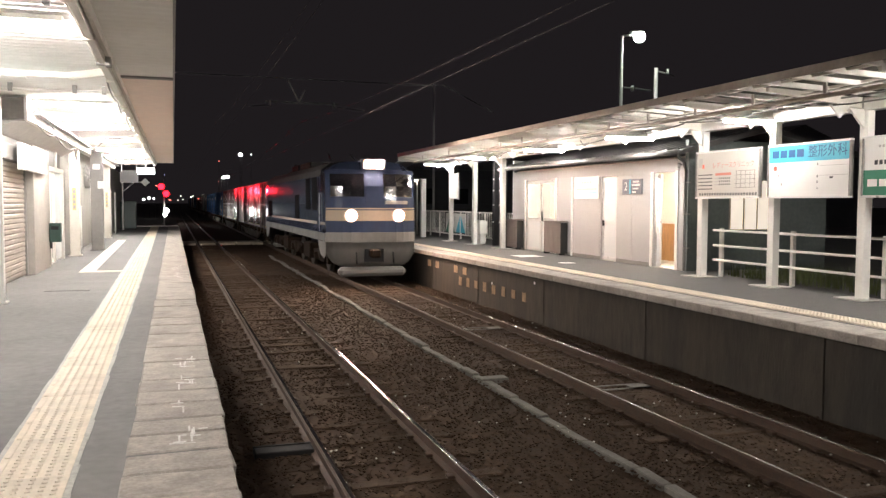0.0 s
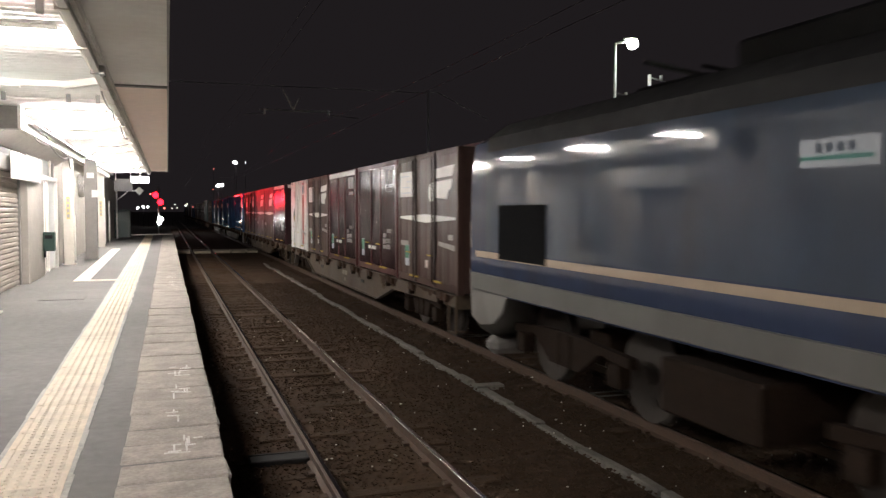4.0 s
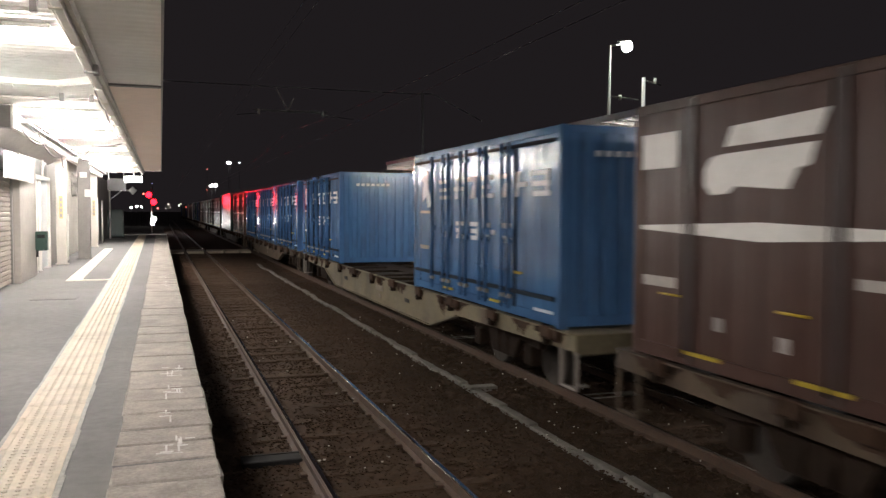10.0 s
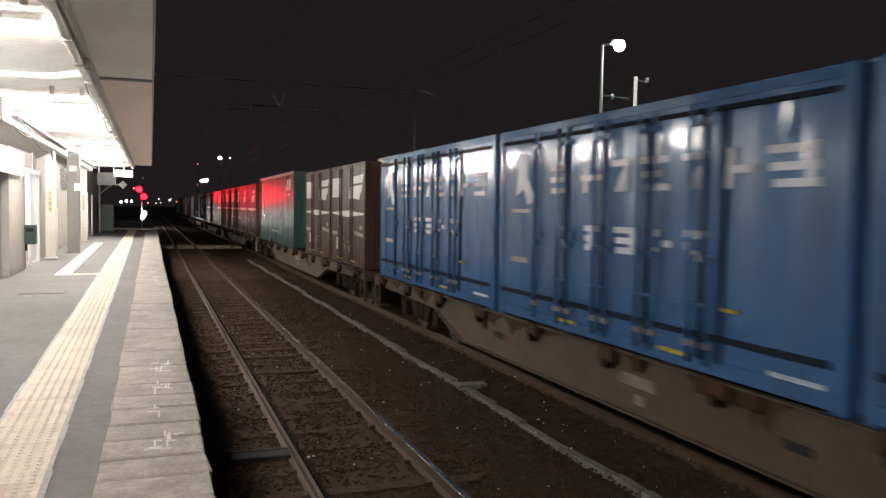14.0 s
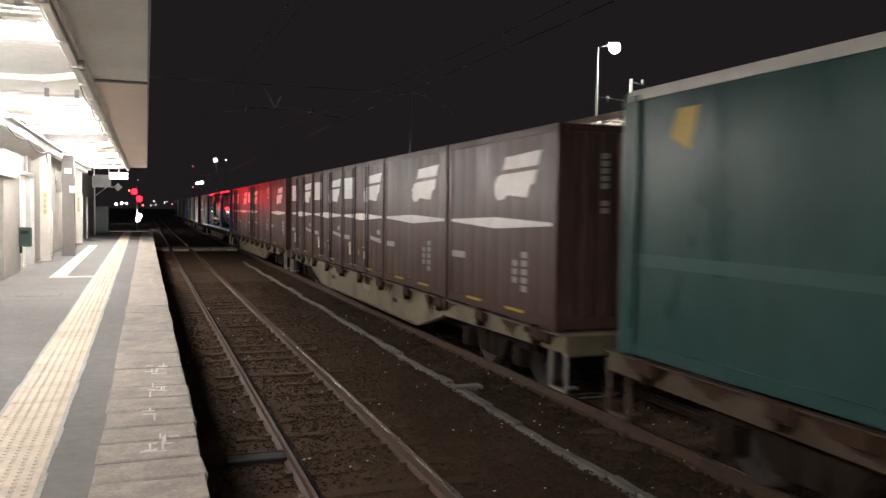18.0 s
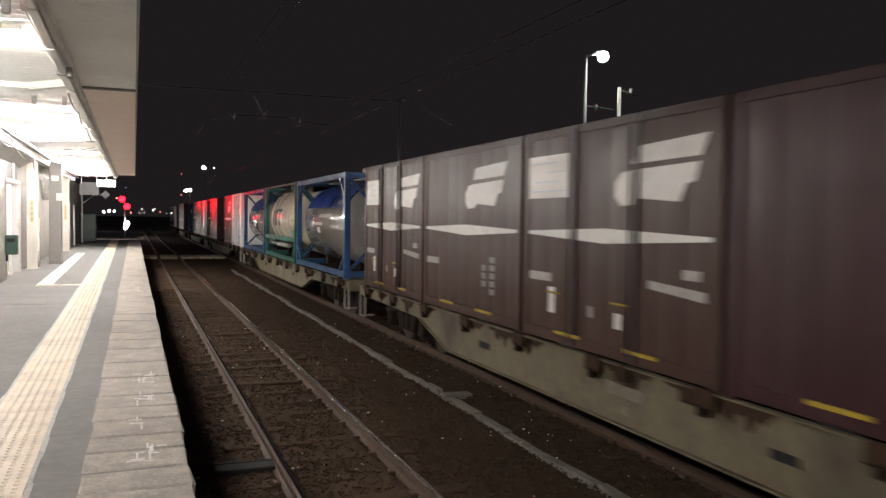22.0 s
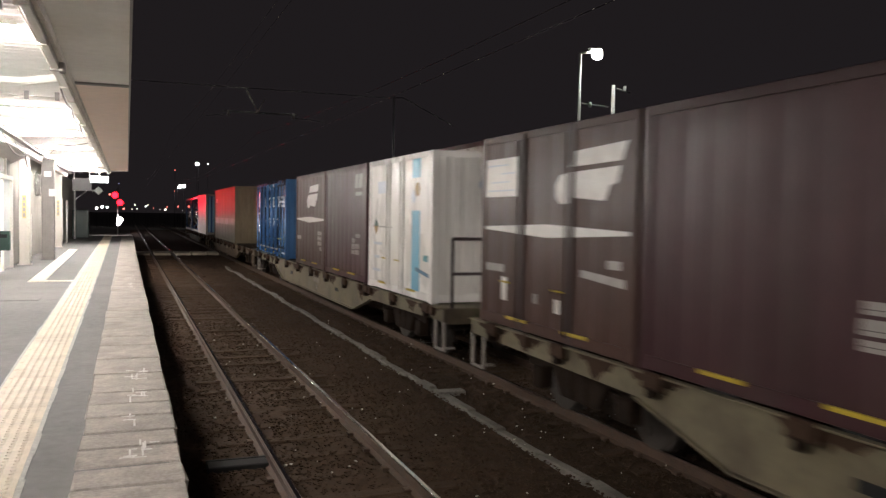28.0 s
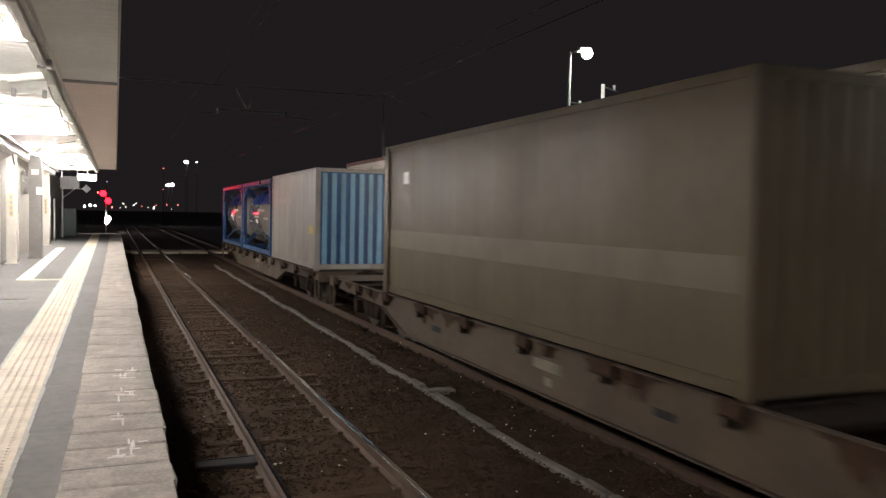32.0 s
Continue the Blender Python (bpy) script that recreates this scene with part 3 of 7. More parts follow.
def cross_arm(y):
    """A gull-shaped cross arm under the ceiling."""
    pts = [(-2.9, 3.09), (-1.68, 3.01), (-1.2, 3.01), (-0.74, 3.09), (-0.74, 3.16), (-1.2, 3.08), (-1.68, 3.08), (-2.9, 3.16)]
    web = part("canopy_arm", prism(bm_new(), pts, "y", y - 0.02, y + 0.02), M_CREAM, beam2, "white gull-shaped canopy arm")
    part("flange", bar(bm_new(), (-2.88, y, 3.07), (-1.68, y, 2.99), 0.14, 0.012), M_WHITE, web)
    part("flange", bar(bm_new(), (-1.2, y, 2.99), (-0.75, y, 3.07), 0.14, 0.012), M_WHITE, web)


def tube_light(name, at, along, label, m):
    """A bare fluorescent fitting: tray and tube."""
    t = thing(name, at, label, "light", name)
    if along == "x":
        part("tray", bx(-0.64, 0.64, -0.07, 0.07, 0.05, 0.1, 0.008), M_WHITE, t)
        part("tube", rod(bm_new(), (-0.6, 0, 0.02), (0.6, 0, 0.02), 0.03, 10), m, t, "glowing white tube")
    else:
        part("tray", bx(-0.07, 0.07, -0.64, 0.64, 0.05, 0.1, 0.008), M_WHITE, t)
        part("tube", rod(bm_new(), (0, -0.6, 0.02), (0, 0.6, 0.02), 0.03, 10), m, t, "glowing white tube")
    return t


for y in (-12.0, -5.2, 1.4, 8.4, 15.2, 19.2, 24.0, 28.1, 32.2, 36.5):
    tube_light("canopy_tube_light", (-1.58, y, 3.085), "x", "bright fluorescent tube light under the canopy", M_TUBE if y < 15 else M_TUBE_HALL)
for y in (-1.2, 5.0, 11.2, 16.5, 23.9, 30.3, 36.0):
    cross_arm(y)


def column(name, x, y, w, d, h, m, label, plate=True):
    t = thing(name, (x, y, 0), label, "column", "platform columns")
    part("shaft", bx(-w / 2, w / 2, -d / 2, d / 2, 0, h, 0.012), m, t)
    if plate:
        part("base", bx(-w / 2 - .04, w / 2 + .04, -d / 2 - .04, d / 2 + .04, 0, 0.03, 0.006), m, t)
    return t


for x, y, w, m, lab in ((-2.55, 24.5, 0.25, M_CREAM, "cream steel canopy column with a small notice"), (-2.2, 27.2, 0.34, M_DARKGREY, "dark grey square canopy column"),
                        (-2.5, 31.2, 0.25, M_CREAM, "cream steel canopy column"), (-2.55, 36.0, 0.25, M_CREAM, "cream steel canopy column"), (-2.4, 13.3, 0.12, M_WHITE, "slim white canopy post")):
    c = column("canopy_column", x, y, w, w, 3.0, m, lab)
    if m is M_CREAM:
        n = part("notice", bx(-0.045, 0.045, -w / 2 - .008, -w / 2 - .002, 1.25, 1.85), M_YELLOWPALE, c, "yellow vertical notice")
        bm = bm_new()
        for i in range(4):
            box(bm, -0.03, 0.03, -w / 2 - .010, -w / 2 - .0085, 1.29 + i * .14, 1.38 + i * .14)
        part("print", bm, M_SIGNGREY, n)
    if m is M_DARKGREY:
        part("plate", bx(-0.1, 0.1, -w / 2 - .012, -w / 2 - .002, 2.46, 2.62), M_SIGNWHITE, c, "small white number plate")
        part("plate", bx(0.03, 0.2, -w / 2 - .012, -w / 2 - .002, 1.88, 2.1), M_SIGNWHITE, c, "small white plate")

# ---- left station building ----
bm = bm_new()
box(bm, -3.1, -2.82, 18.3, 20.7, 0, 3.1)
box(bm, -3.1, -2.82, 20.7, 23.35, 2.3, 3.1)
box(bm, -3.1, -2.82, 23.35, 52, 0, 3.1)
setting("station_hall_floor", bx(-9.0, -2.82, 18.0, 26.0, 0.0, 0.008), M_TACT_EDGE, "pale hall floor", "floor")
setting("station_hall_ceiling", bx(-9.0, -3.1, -12, 52, 3.1, 3.2), M_ROOMWALL, "white hall ceiling", "ceiling")
hall = thing("hall_light", (-4.4, 22.0, 3.0), "long bright ceiling light in the station hall", "light")
part("tube", bx(-0.1, 0.1, -0.7, 0.7, 0.0, 0.05), M_TUBE_FAR, hall, "glowing white tube")
part("tray", bx(-0.12, 0.12, -0.72, 0.72, 0.05, 0.1), M_WHITE, hall)
wall = setting("wall_station", bm, M_PIER, "pale plastered station wall", "wall")
setting("wall_station_front", bx(-3.1, -2.84, -12, 13.0, 0, 3.1), M_PIER, "pale plastered station wall", "wall")
setting("wall_over_shutter", bx(-3.1, -2.84, 13.0, 18.3, 2.2, 3.1), M_DARKGREY, "dark wall over the shutter", "wall")
setting("wall_station_back", bx(-9.1, -9.0, -12, 52, 0, 3.2), M_PIER, "plain back wall", "wall")
pier = setting("wall_pier", bx(-2.815, -2.66, 18.32, 20.55, 0, 2.62, 0.01), M_PIER, "pale plastered wall pier", "pier")
shutter = thing("roller_shutter", (-2.84, 13.0, 0), "closed beige ribbed roller shutter", "shutter")
sl = mesh_of("shutter_slat", prism(bm_new(), [(0, 0), (0.018, 0.02), (0.018, 0.07), (0, 0.092)], "y", 0.0, 5.2), M_SHUTTER)
for k in range(23):
    piece("slat", sl, shutter, (0, 0.05, 0.02 + k * 0.095))
part("guide", bx(0, 0.05, 5.2, 5.3, 0, 2.25), M_GREYSTEEL, shutter)
part("guide", bx(0, 0.05, -0.05, 0.05, 0, 2.25), M_GREYSTEEL, shutter)
part("hood", bx(0, 0.12, -0.05, 5.3, 2.22, 2.5, 0.01), M_GREYSTEEL, shutter)
setting("low_eave", prism(bm_new(), [(-3.1, 2.6), (-2.8, 2.66), (-2.42, 2.88), (-2.42, 2.96), (-3.1, 3.05)], "y", 15.3, 24), M_EAVEDARK, "grey boarded underside of the station eave", "eave")
sign = thing("wall_sign", (-2.6, 16.5, 2.09), "white wall sign over the shutter", "sign")
part("panel", bx(-0.03, 0.03, -0.1, 2.98, 0.0, 0.42, 0.008), M_SIGNWHITE, sign)
for a, b, c, d in ((-0.13, -0.1, -0.03, 0.45), (2.98, 3.01, -0.03, 0.45), (-0.1, 2.98, -0.03, -0.002), (-0.1, 2.98, 0.422, 0.45)):
    part("frame", bx(-0.034, 0.036, a, b, c, d), M_WHITE, sign)
part("faded_print", bx(0.0305, 0.0335, 0.5, 2.0, 0.12, 0.34), M_FADED, sign, "faded grey print")
part("bracket", bx(-0.26, -0.03, 0.8, 0.9, 0.2, 0.3), M_ALU, sign)
hang = thing("hanging_sign_box", (-2.7, 14.85, 2.79), "grey hanging sign box with a white end", "sign box")
part("body", bx(-0.5, 0.45, -0.14, 0.14, 0.01, 0.37, 0.01), M_DARKGREY, hang)
part("end_cap", bx(0.45, 0.5, -0.16, 0.2, 0.0, 0.38, 0.008), M_WHITE, hang)
part("hanger", bx(-0.1, -0.06, -0.02, 0.02, 0.37, 0.41), M_WHITE, hang)
door = tagged(new("door_1"), "white framed glass station door", "door", kind="structure")
part("door_frame", bx(-2.82, -2.7, 20.6, 20.75, 0, 2.3), M_WHITE, door)
part("door_frame", bx(-2.82, -2.7, 23.3, 23.45, 0, 2.3), M_WHITE, door)
part("lintel", bx(-2.82, -2.7, 20.75, 23.3, 2.2, 2.3), M_WHITE, door)
part("mullion", bx(-2.8, -2.74, 22.0, 22.06, 0, 2.2), M_WHITE, door)
part("pane", bx(-2.775, -2.769, 22.06, 23.3, 0.05, 2.2), M_FROST, door, "frosted lit glass")
part("transom", bx(-2.815, -2.76, 20.75, 23.3, 2.3, 2.78), M_DARKGREY, door, "dark transom panel")
part("transom_bar", bx(-2.82, -2.72, 20.6, 23.45, 2.78, 2.84), M_WHITE, door)
part("mullion", bx(-2.82, -2.72, 22.3, 22.38, 2.3, 2.78), M_WHITE, door)
part("mullion", bx(-2.8, -2.74, 21.3, 21.36, 0, 2.2), M_WHITE, door)
part("pane", bx(-2.775, -2.769, 20.75, 21.3, 0.05, 2.2), M_FROST, door, "frosted lit glass")
post = thing("mail_box", (-2.54, 20.42, 0.57), "dark green wall box beside the station door", "box")
part("body", bx(-0.118, 0.122, -0.12, 0.12, 0, 0.43, 0.015), M_GREENBOX, post)
part("flap", bx(-0.08, 0.08, -0.135, -0.122, 0.28, 0.36), M_BLACK, post)
part("bracket", bx(-0.12, -0.08, 0.0, 0.1, -0.15, 0.0), M_BLACK, post)
hose = thing("hose_coil", (-2.8, 29.6, 2.3), "coiled grey hose hanging on the wall", "hose")
for k in range(4):
    r = 0.3 - 0.02 * k
    part("turn", line_tube(bm_new(), [(0.06 + .04 * k, r * math.cos(p), 1.25 * r * math.sin(p) - .02 * k) for p in (2 * math.pi * i / 24 for i in range(24))], 0.022, 6, True), M_CABLE, hose)
part("hook", bx(-0.02, 0.22, -0.02, 0.02, 0.26, 0.3), M_GREYSTEEL, hose)
hp = thing("hanging_board", (-1.8, 38.35, 2.3), "dark grey board hanging at the canopy end", "board")
part("board", bx(-0.38, 0.38, -0.02, 0.02, 0, 0.55, 0.008), M_SLATE, hp)
for x in (-0.3, 0.3):
    part("hanger", bx(x - .015, x + .015, -0.1, 0.0, 0.5, 0.95), M_GREYSTEEL, hp)


def rack(x, y, h, n):
    t = thing("steel_ladder_rack", (x, y, 0), "white steel ladder-like rack beside the wall", "rack", "racks")
    for s in (-0.25, 0.25):
        part("upright", rod(bm_new(), (0, s, 0), (0, s, h), 0.02, 8), M_WHITE, t)
    for k in range(n):
        part("rung", rod(bm_new(), (0, -0.25, 0.15 + k * (h - .2) / n), (0, 0.25, 0.15 + k * (h - .2) / n), 0.014, 8), M_WHITE, t)
    return t


rack(-2.6, 26.3, 1.35, 4)
rack(-2.55, 40.9, 1.9, 8)
rack(-2.6, 38.6, 2.0, 6)
gb = thing("green_locker", (-2.35, 47.5, 0), "tall dark green locker at the platform end", "locker")
part("body", bx(-0.35, 0.45, -0.3, 0.3, 0.05, 1.5, 0.02), M_GREENBOX, gb)
part("door", bx(-0.3, 0.4, -0.325, -0.302, 0.12, 1.42, 0.01), M_GREENBOX, gb)
part("plinth", bx(-0.35, 0.45, -0.3, 0.3, 0, 0.05), M_BLACK, gb)
ds = thing("diamond_sign", (-1.6, 46.0, 0), "white diamond sign on a bracket pole", "sign")
part("pole", rod(bm_new(), (-0.9, 0, 0), (-0.9, 0, 2.7), 0.04), M_WHITE, ds)
part("arm", rod(bm_new(), (-0.9, 0, 2.5), (0.0, 0, 2.5), 0.025), M_WHITE, ds)
part("strut", rod(bm_new(), (-0.9, 0, 2.0), (-0.3, 0, 2.5), 0.02), M_WHITE, ds)
part("plate", prism(bm_new(), [(0.22, 2.28), (0.44, 2.5), (0.22, 2.72), (0.0, 2.5)], "y", -0.02, 0.0), M_SIGNWHITE, ds)
ls = thing("station_name_sign", (-2.3, 10.6, 2.25), "lit white station name sign with a green band", "sign")
part("panel", bx(-0.06, 0.06, 0, 1.7, 0, 0.5, 0.01), glow("lit_sign_face", (1.0, 0.98, 0.95), 5.0), ls, "lit white face")
part("band", bx(0.061, 0.066, 0.02, 1.68, 0.12, 0.2), glow("lit_green_band", (0.05, 0.45, 0.25), 4.0), ls, "green band")
for k in range(4):
    part("print", bx(0.061, 0.066, 0.4 + k * .25, 0.55 + k * .25, 0.26, 0.42), M_SIGNBLACK, ls)
for y in (0.2, 1.5):
    part("hanger", bx(-0.015, 0.015, y, y + 0.03, 0.5, 0.95), M_WHITE, ls)
lb = thing("end_light_box", (-1.1, 38.0, 2.68), "white light box under the canopy end", "light box")
part("body", bx(-0.35, 0.35, -0.1, 0.1, 0, 0.25, 0.01), glow("light_box_white", (1, 0.97, 0.93), 22.0), lb)
part("hanger", bx(-0.02, 0.02, -0.02, 0.02, 0.25, 0.5), M_WHITE, lb)


# ---- right canopy ----
def canopy_z(x):
    """Underside of the far canopy: it rises towards the tracks."""
    return 3.1 + (10.9 - x) * 0.04


Y0, Y1 = -14.0, 30.9
bm = prism(bm_new(), [(8.3, canopy_z(8.3) + 0.13), (11.3, canopy_z(11.3) + 0.13), (11.3, canopy_z(11.3) + 0.17), (8.3, canopy_z(8.3) + 0.17)], "y", Y0, Y1)
can = setting("canopy_right_roof", bm, M_ROOFSHEET, "brown sheet roof of the far canopy", "roof")
bm = bm_new()
y = Y0
me_p = mesh_of("rafter", prism(bm_new(), [(8.3, canopy_z(8.3) + 0.06), (11.2, canopy_z(11.2) + 0.055), (11.2, canopy_z(11.2) + 0.128), (8.3, canopy_z(8.3) + 0.128)], "y", -0.035, 0.035), M_WHITE)
while y < Y1:
    piece("rafter", me_p, can, (0, y, 0))
    y += 0.62
for x in (8.62, 9.5, 10.75):
    part("batten", bx(x - 0.03, x + 0.03, Y0, Y1, canopy_z(x) + 0.095, canopy_z(x) + 0.127), M_CREAM, can)
part("fascia", bx(8.26, 8.298, Y0, Y1, canopy_z(8.3) + 0.06, canopy_z(8.3) + 0.18, 0.005), M_FASCIA, can, "weathered pale brown fascia")
part("fascia", bx(8.3, 11.3, Y1, Y1 + 0.04, canopy_z(11) - 0.0, canopy_z(8.3) + 0.18), M_FASCIA, can)
rl = setting("canopy_right_girder", bx(10.2, 10.4, Y0, Y1, 2.95, 3.12, 0.006), M_WHITE, "white steel girder over the columns", "beam")
part("front_pipe", rod(bm_new(), (8.95, Y0, canopy_z(8.95) - 0.12), (8.95, Y1, canopy_z(8.95) - 0.12), 0.035, 8), M_SHUTTER, rl, "brownish pipe along the canopy")
part("front_angle", bx(8.98, 9.06, Y0, Y1, canopy_z(9) - 0.05, canopy_z(9) - 0.035), M_FASCIA, rl, "brownish steel angle")
k = Y0 + 0.4
while k < Y1:
    part("pipe_hanger", bx(8.935, 8.965, k - 0.03, k + 0.03, canopy_z(8.95) - 0.11, canopy_z(8.95) + 0.09), M_FASCIA, rl)
    k += 1.55
for k in range(9):
    pts = [(9.5 + 0.12 * math.sin(k * 2.1), 5.2 + k * 2.9 + u * 2.9, 3.05 - 0.09 * math.sin(math.pi * u) + 0.03 * math.sin(k)) for u in (0, .2, .4, .6, .8, 1)]
    part("slack_cable", line_tube(bm_new(), pts, 0.013), M_CABLE, rl, "slack grey cable")
    pts = [(9.5 + 0.5 * u, 6.6 + k * 2.9 + 0.5 * u, 3.03 - 0.1 * math.sin(math.pi * u)) for u in (0, .25, .5, .75, 1)]
    part("slack_cable", line_tube(bm_new(), pts, 0.012), M_CABLE, rl)
part("conduit", rod(bm_new(), (9.75, Y0, 3.12), (9.75, Y1, 3.12), 0.015, 6), M_GREYSTEEL, rl)
COLS = (6.1, 8.15, 10.2, 12.25, 14.35, 25.1, 27.75, 30.4)
for y in COLS:
    c = thing("far_canopy_column", (10.3, y, 0), "white square steel canopy column on a base plate", "column", "far canopy columns")
    part("shaft", bx(-0.075, 0.075, -0.08, 0.08, 0, 2.97, 0.01), M_WHITE, c)
    part("base_plate", bx(-0.3, 0.2, -0.28, 0.28, 0, 0.02, 0.004), M_TACT_EDGE, c)
    part("gusset", prism(bm_new(), [(-0.075, 2.66), (-0.075, 2.97), (-0.36, 2.97)], "y", -0.02, 0.02), M_WHITE, c)
for y in (6.1, 8.15, 10.2, 12.25, 14.35, 16.5, 18.7, 20.9, 23.0, 25.1, 27.75, 30.4):
    pts = [(11.2, canopy_z(11.2)), (10.3, 2.96), (9.8, 3.02), (8.4, canopy_z(8.4) - 0.04), (8.4, canopy_z(8.4) + 0.018), (11.2, canopy_z(11.2) + 0.018)]
    arm = part("arm", prism(bm_new(), pts, "y", y - 0.03, y + 0.03), M_CREAM, rl, "white tapered canopy arm")
    part("hanger_plate", prism(bm_new(), [(9.75, 2.82), (9.95, 3.02), (9.55, 3.02)], "y", y - 0.02, y + 0.02), M_WHITE, arm)
for y in (3.7, 8.0, 12.25, 16.4, 20.9, 25.3, 30.3):
    tube_light("far_canopy_tube_light", (9.8, y, 2.93), "x", "bright fluorescent tube light under the far canopy", M_TUBE_FAR)


# ---- sign boards between the columns ----
def sign_board(y0, y1, label):
    t = thing("sign_board", (10.2, y0, 1.6), label, "sign board", "advertising boards")
    w, h = y1 - y0, 0.94
    part("panel", bx(-0.02, 0.03, 0.02, w - 0.02, 0.02, h - 0.02), M_SIGNWHITE, t, "white board face")
    for n, b in (("frame_rail", (-0.035, 0.035, 0, w, 0, 0.03)), ("frame_rail", (-0.035, 0.035, 0, w, h - 0.03, h)), ("frame_stile", (-0.035, 0.035, 0, 0.03, 0.03, h - 0.03)), ("frame_stile", (-0.035, 0.035, w - 0.03, w, 0.03, h - 0.03))):
        part(n, bx(*b, 0.003), M_ALU if n == "frame_rail" else M_DARKGREY, t)
    return t


FACE = (math.pi / 2, 0, -math.pi / 2)   # lettering that faces the tracks


def stroke(t, y0, y1, z0, z1, m, d=0.0):
    """A printed bar on a board, measured in its own width and height, from its far end."""
    return part("print", bx(-0.0235 - d, -0.0205 - d, y0, y1, z0, z1), m, t)


M_SIGNCREAM = mat("sign_cream", (0.47, 0.445, 0.41), 0.5, var=0.05)
M_SIGNPINK = mat("sign_faded_red", (0.5, 0.16, 0.12), 0.5, var=0.05)
s1 = sign_board(12.5, 14.43, "cream clinic board with small print and a timetable grid")
part("face_sheet", bx(-0.0202, -0.0198, 0.035, 1.895, 0.035, 0.905), M_SIGNCREAM, s1)
stroke(s1, 1.72, 1.84, 0.62, 0.8, M_SIGNGREY)
stroke(s1, 1.66, 1.72, 0.6, 0.68, M_SIGNRED)
write("lettering", "レディースクリニック", 0.125, M_SIGNPINK, s1, (-0.0225, 0.78, 0.64), FACE, "pale red clinic lettering")
for k in range(5):
    stroke(s1, 1.4, 1.85, 0.46 - k * 0.07, 0.48 - k * 0.07, M_SIGNBLACK)
stroke(s1, 0.82, 1.3, 0.45, 0.5, M_SIGNPINK)
for k in range(3):
    for j in range(6):
        stroke(s1, 0.85 + j * .06, 0.88 + j * .06, 0.26 + k * .06, 0.29 + k * .06, M_SIGNBLACK)
    stroke(s1, 1.1 + .1, 1.33, 0.26 + k * .06, 0.285 + k * .06, M_SIGNGREY)
for k in range(5):
    stroke(s1, 0.12, 0.7, 0.2 + k * .08, 0.206 + k * .08, M_SIGNBLACK)
for k in range(5):
    stroke(s1, 0.14 + k * .13, 0.146 + k * .13, 0.2, 0.52, M_SIGNBLACK)
for k in range(22):
    stroke(s1, 0.08 + k * .08, 0.08 + k * .08 + 0.045, 0.06, 0.11, M_SIGNBLACK)
s2 = sign_board(10.38, 12.29, "white orthopaedic clinic board with a cyan heading")
part("heading_band", bx(-0.0232, -0.0205, 0.035, 1.875, 0.62, 0.905), M_SIGNCYAN, s2, "cyan heading band")
write("lettering", "整形外科", 0.215, M_SIGNBLUE, s2, (-0.0255, 0.5, 0.765), FACE, "blue heading letters")
for k in range(4):
    stroke(s2, 1.63 - k * 0.2, 1.79 - k * 0.2, 0.70, 0.83, M_SIGNBLUE, 0.004)
part("red_dot", rod(bm_new(), (-0.0205, 1.72, 0.52), (-0.024, 1.72, 0.52), 0.045, 20), M_SIGNRED, s2)
for y, z, w, h in ((1.62, .38, .015, .04), (1.55, .22, .015, .04), (.7, .54, .015, .04), (.7, .34, .02, .04), (.7, .25, .02, .04), (.7, .15, .015, .03), (.37, .32, .07, .03)):
    stroke(s2, y, y + w, z, z + h, M_SIGNBLACK)
for z in (.53, .37):
    stroke(s2, 0.05, 0.66, z, z + .007, M_SIGNGREY)
s3 = sign_board(8.26, 10.16, "white and green children's clinic board")
part("green_band", bx(-0.0232, -0.0205, 0.035, 1.865, 0.035, 0.42), M_SIGNGREEN, s3, "green lower band")
write("lettering", "小児科", 0.27, M_SIGNWHITE, s3, (-0.0255, 0.55, 0.225), FACE, "white clinic letters")
for k in range(4):
    stroke(s3, 1.6 - k * 0.22, 1.78 - k * 0.22, 0.17, 0.28, M_SIGNWHITE, 0.004)
for k in range(9):
    stroke(s3, 1.6 - k * .09, 1.66 - k * .09, 0.5, 0.57, M_SIGNBLACK)
for k in range(6):
    stroke(s3, 1.55 - k * .07, 1.59 - k * .07, 0.76, 0.8, M_SIGNGREY)
s4 = sign_board(6.2, 8.05, "plain white advertising board")
stroke(s4, 0.2, 1.6, 0.5, 0.7, M_SIGNBLUE)
stroke(s4, 0.3, 1.5, 0.2, 0.3, M_SIGNGREY)

# pipe rail behind the columns
hr = thing("pipe_handrail", (10.7, 0, 0), "white painted three-bar pipe railing", "railing")
for y in (14.25, 12.2, 10.15, 8.1, 6.05):
    part("post", bx(-0.035, 0.035, y - .04, y + .04, 0, 1.0, 0.006), M_WHITE, hr)
for z in (0.95, 0.64, 0.34):
    part("rail", rod(bm_new(), (-0.05, 4.0, z), (-0.05, 14.45, z), 0.024, 8), M_WHITE, hr)
nb = thing("railing_notice", (10.62, 8.05, 0.28), "pale blue and yellow notice tied to the railing", "notice")
part("panel", bx(-0.012, 0.012, 0, 1.3, 0, 0.7, 0.003), M_SIGNWHITE, nb)
part("heading", bx(-0.016, -0.0125, 0.01, 1.29, 0.58, 0.69), M_YELLOWPALE, nb, "yellow heading")
part("field", bx(-0.016, -0.0125, 0.01, 1.29, 0.3, 0.52), M_NOTICEBLUE, nb, "pale blue field")
for k in range(4):
    part("print", bx(-0.016, -0.0125, 0.2, 1.1 - 0.1 * k, 0.06 + k * 0.055, 0.08 + k * 0.055), M_SIGNGREY, nb)
bm = bm_new()
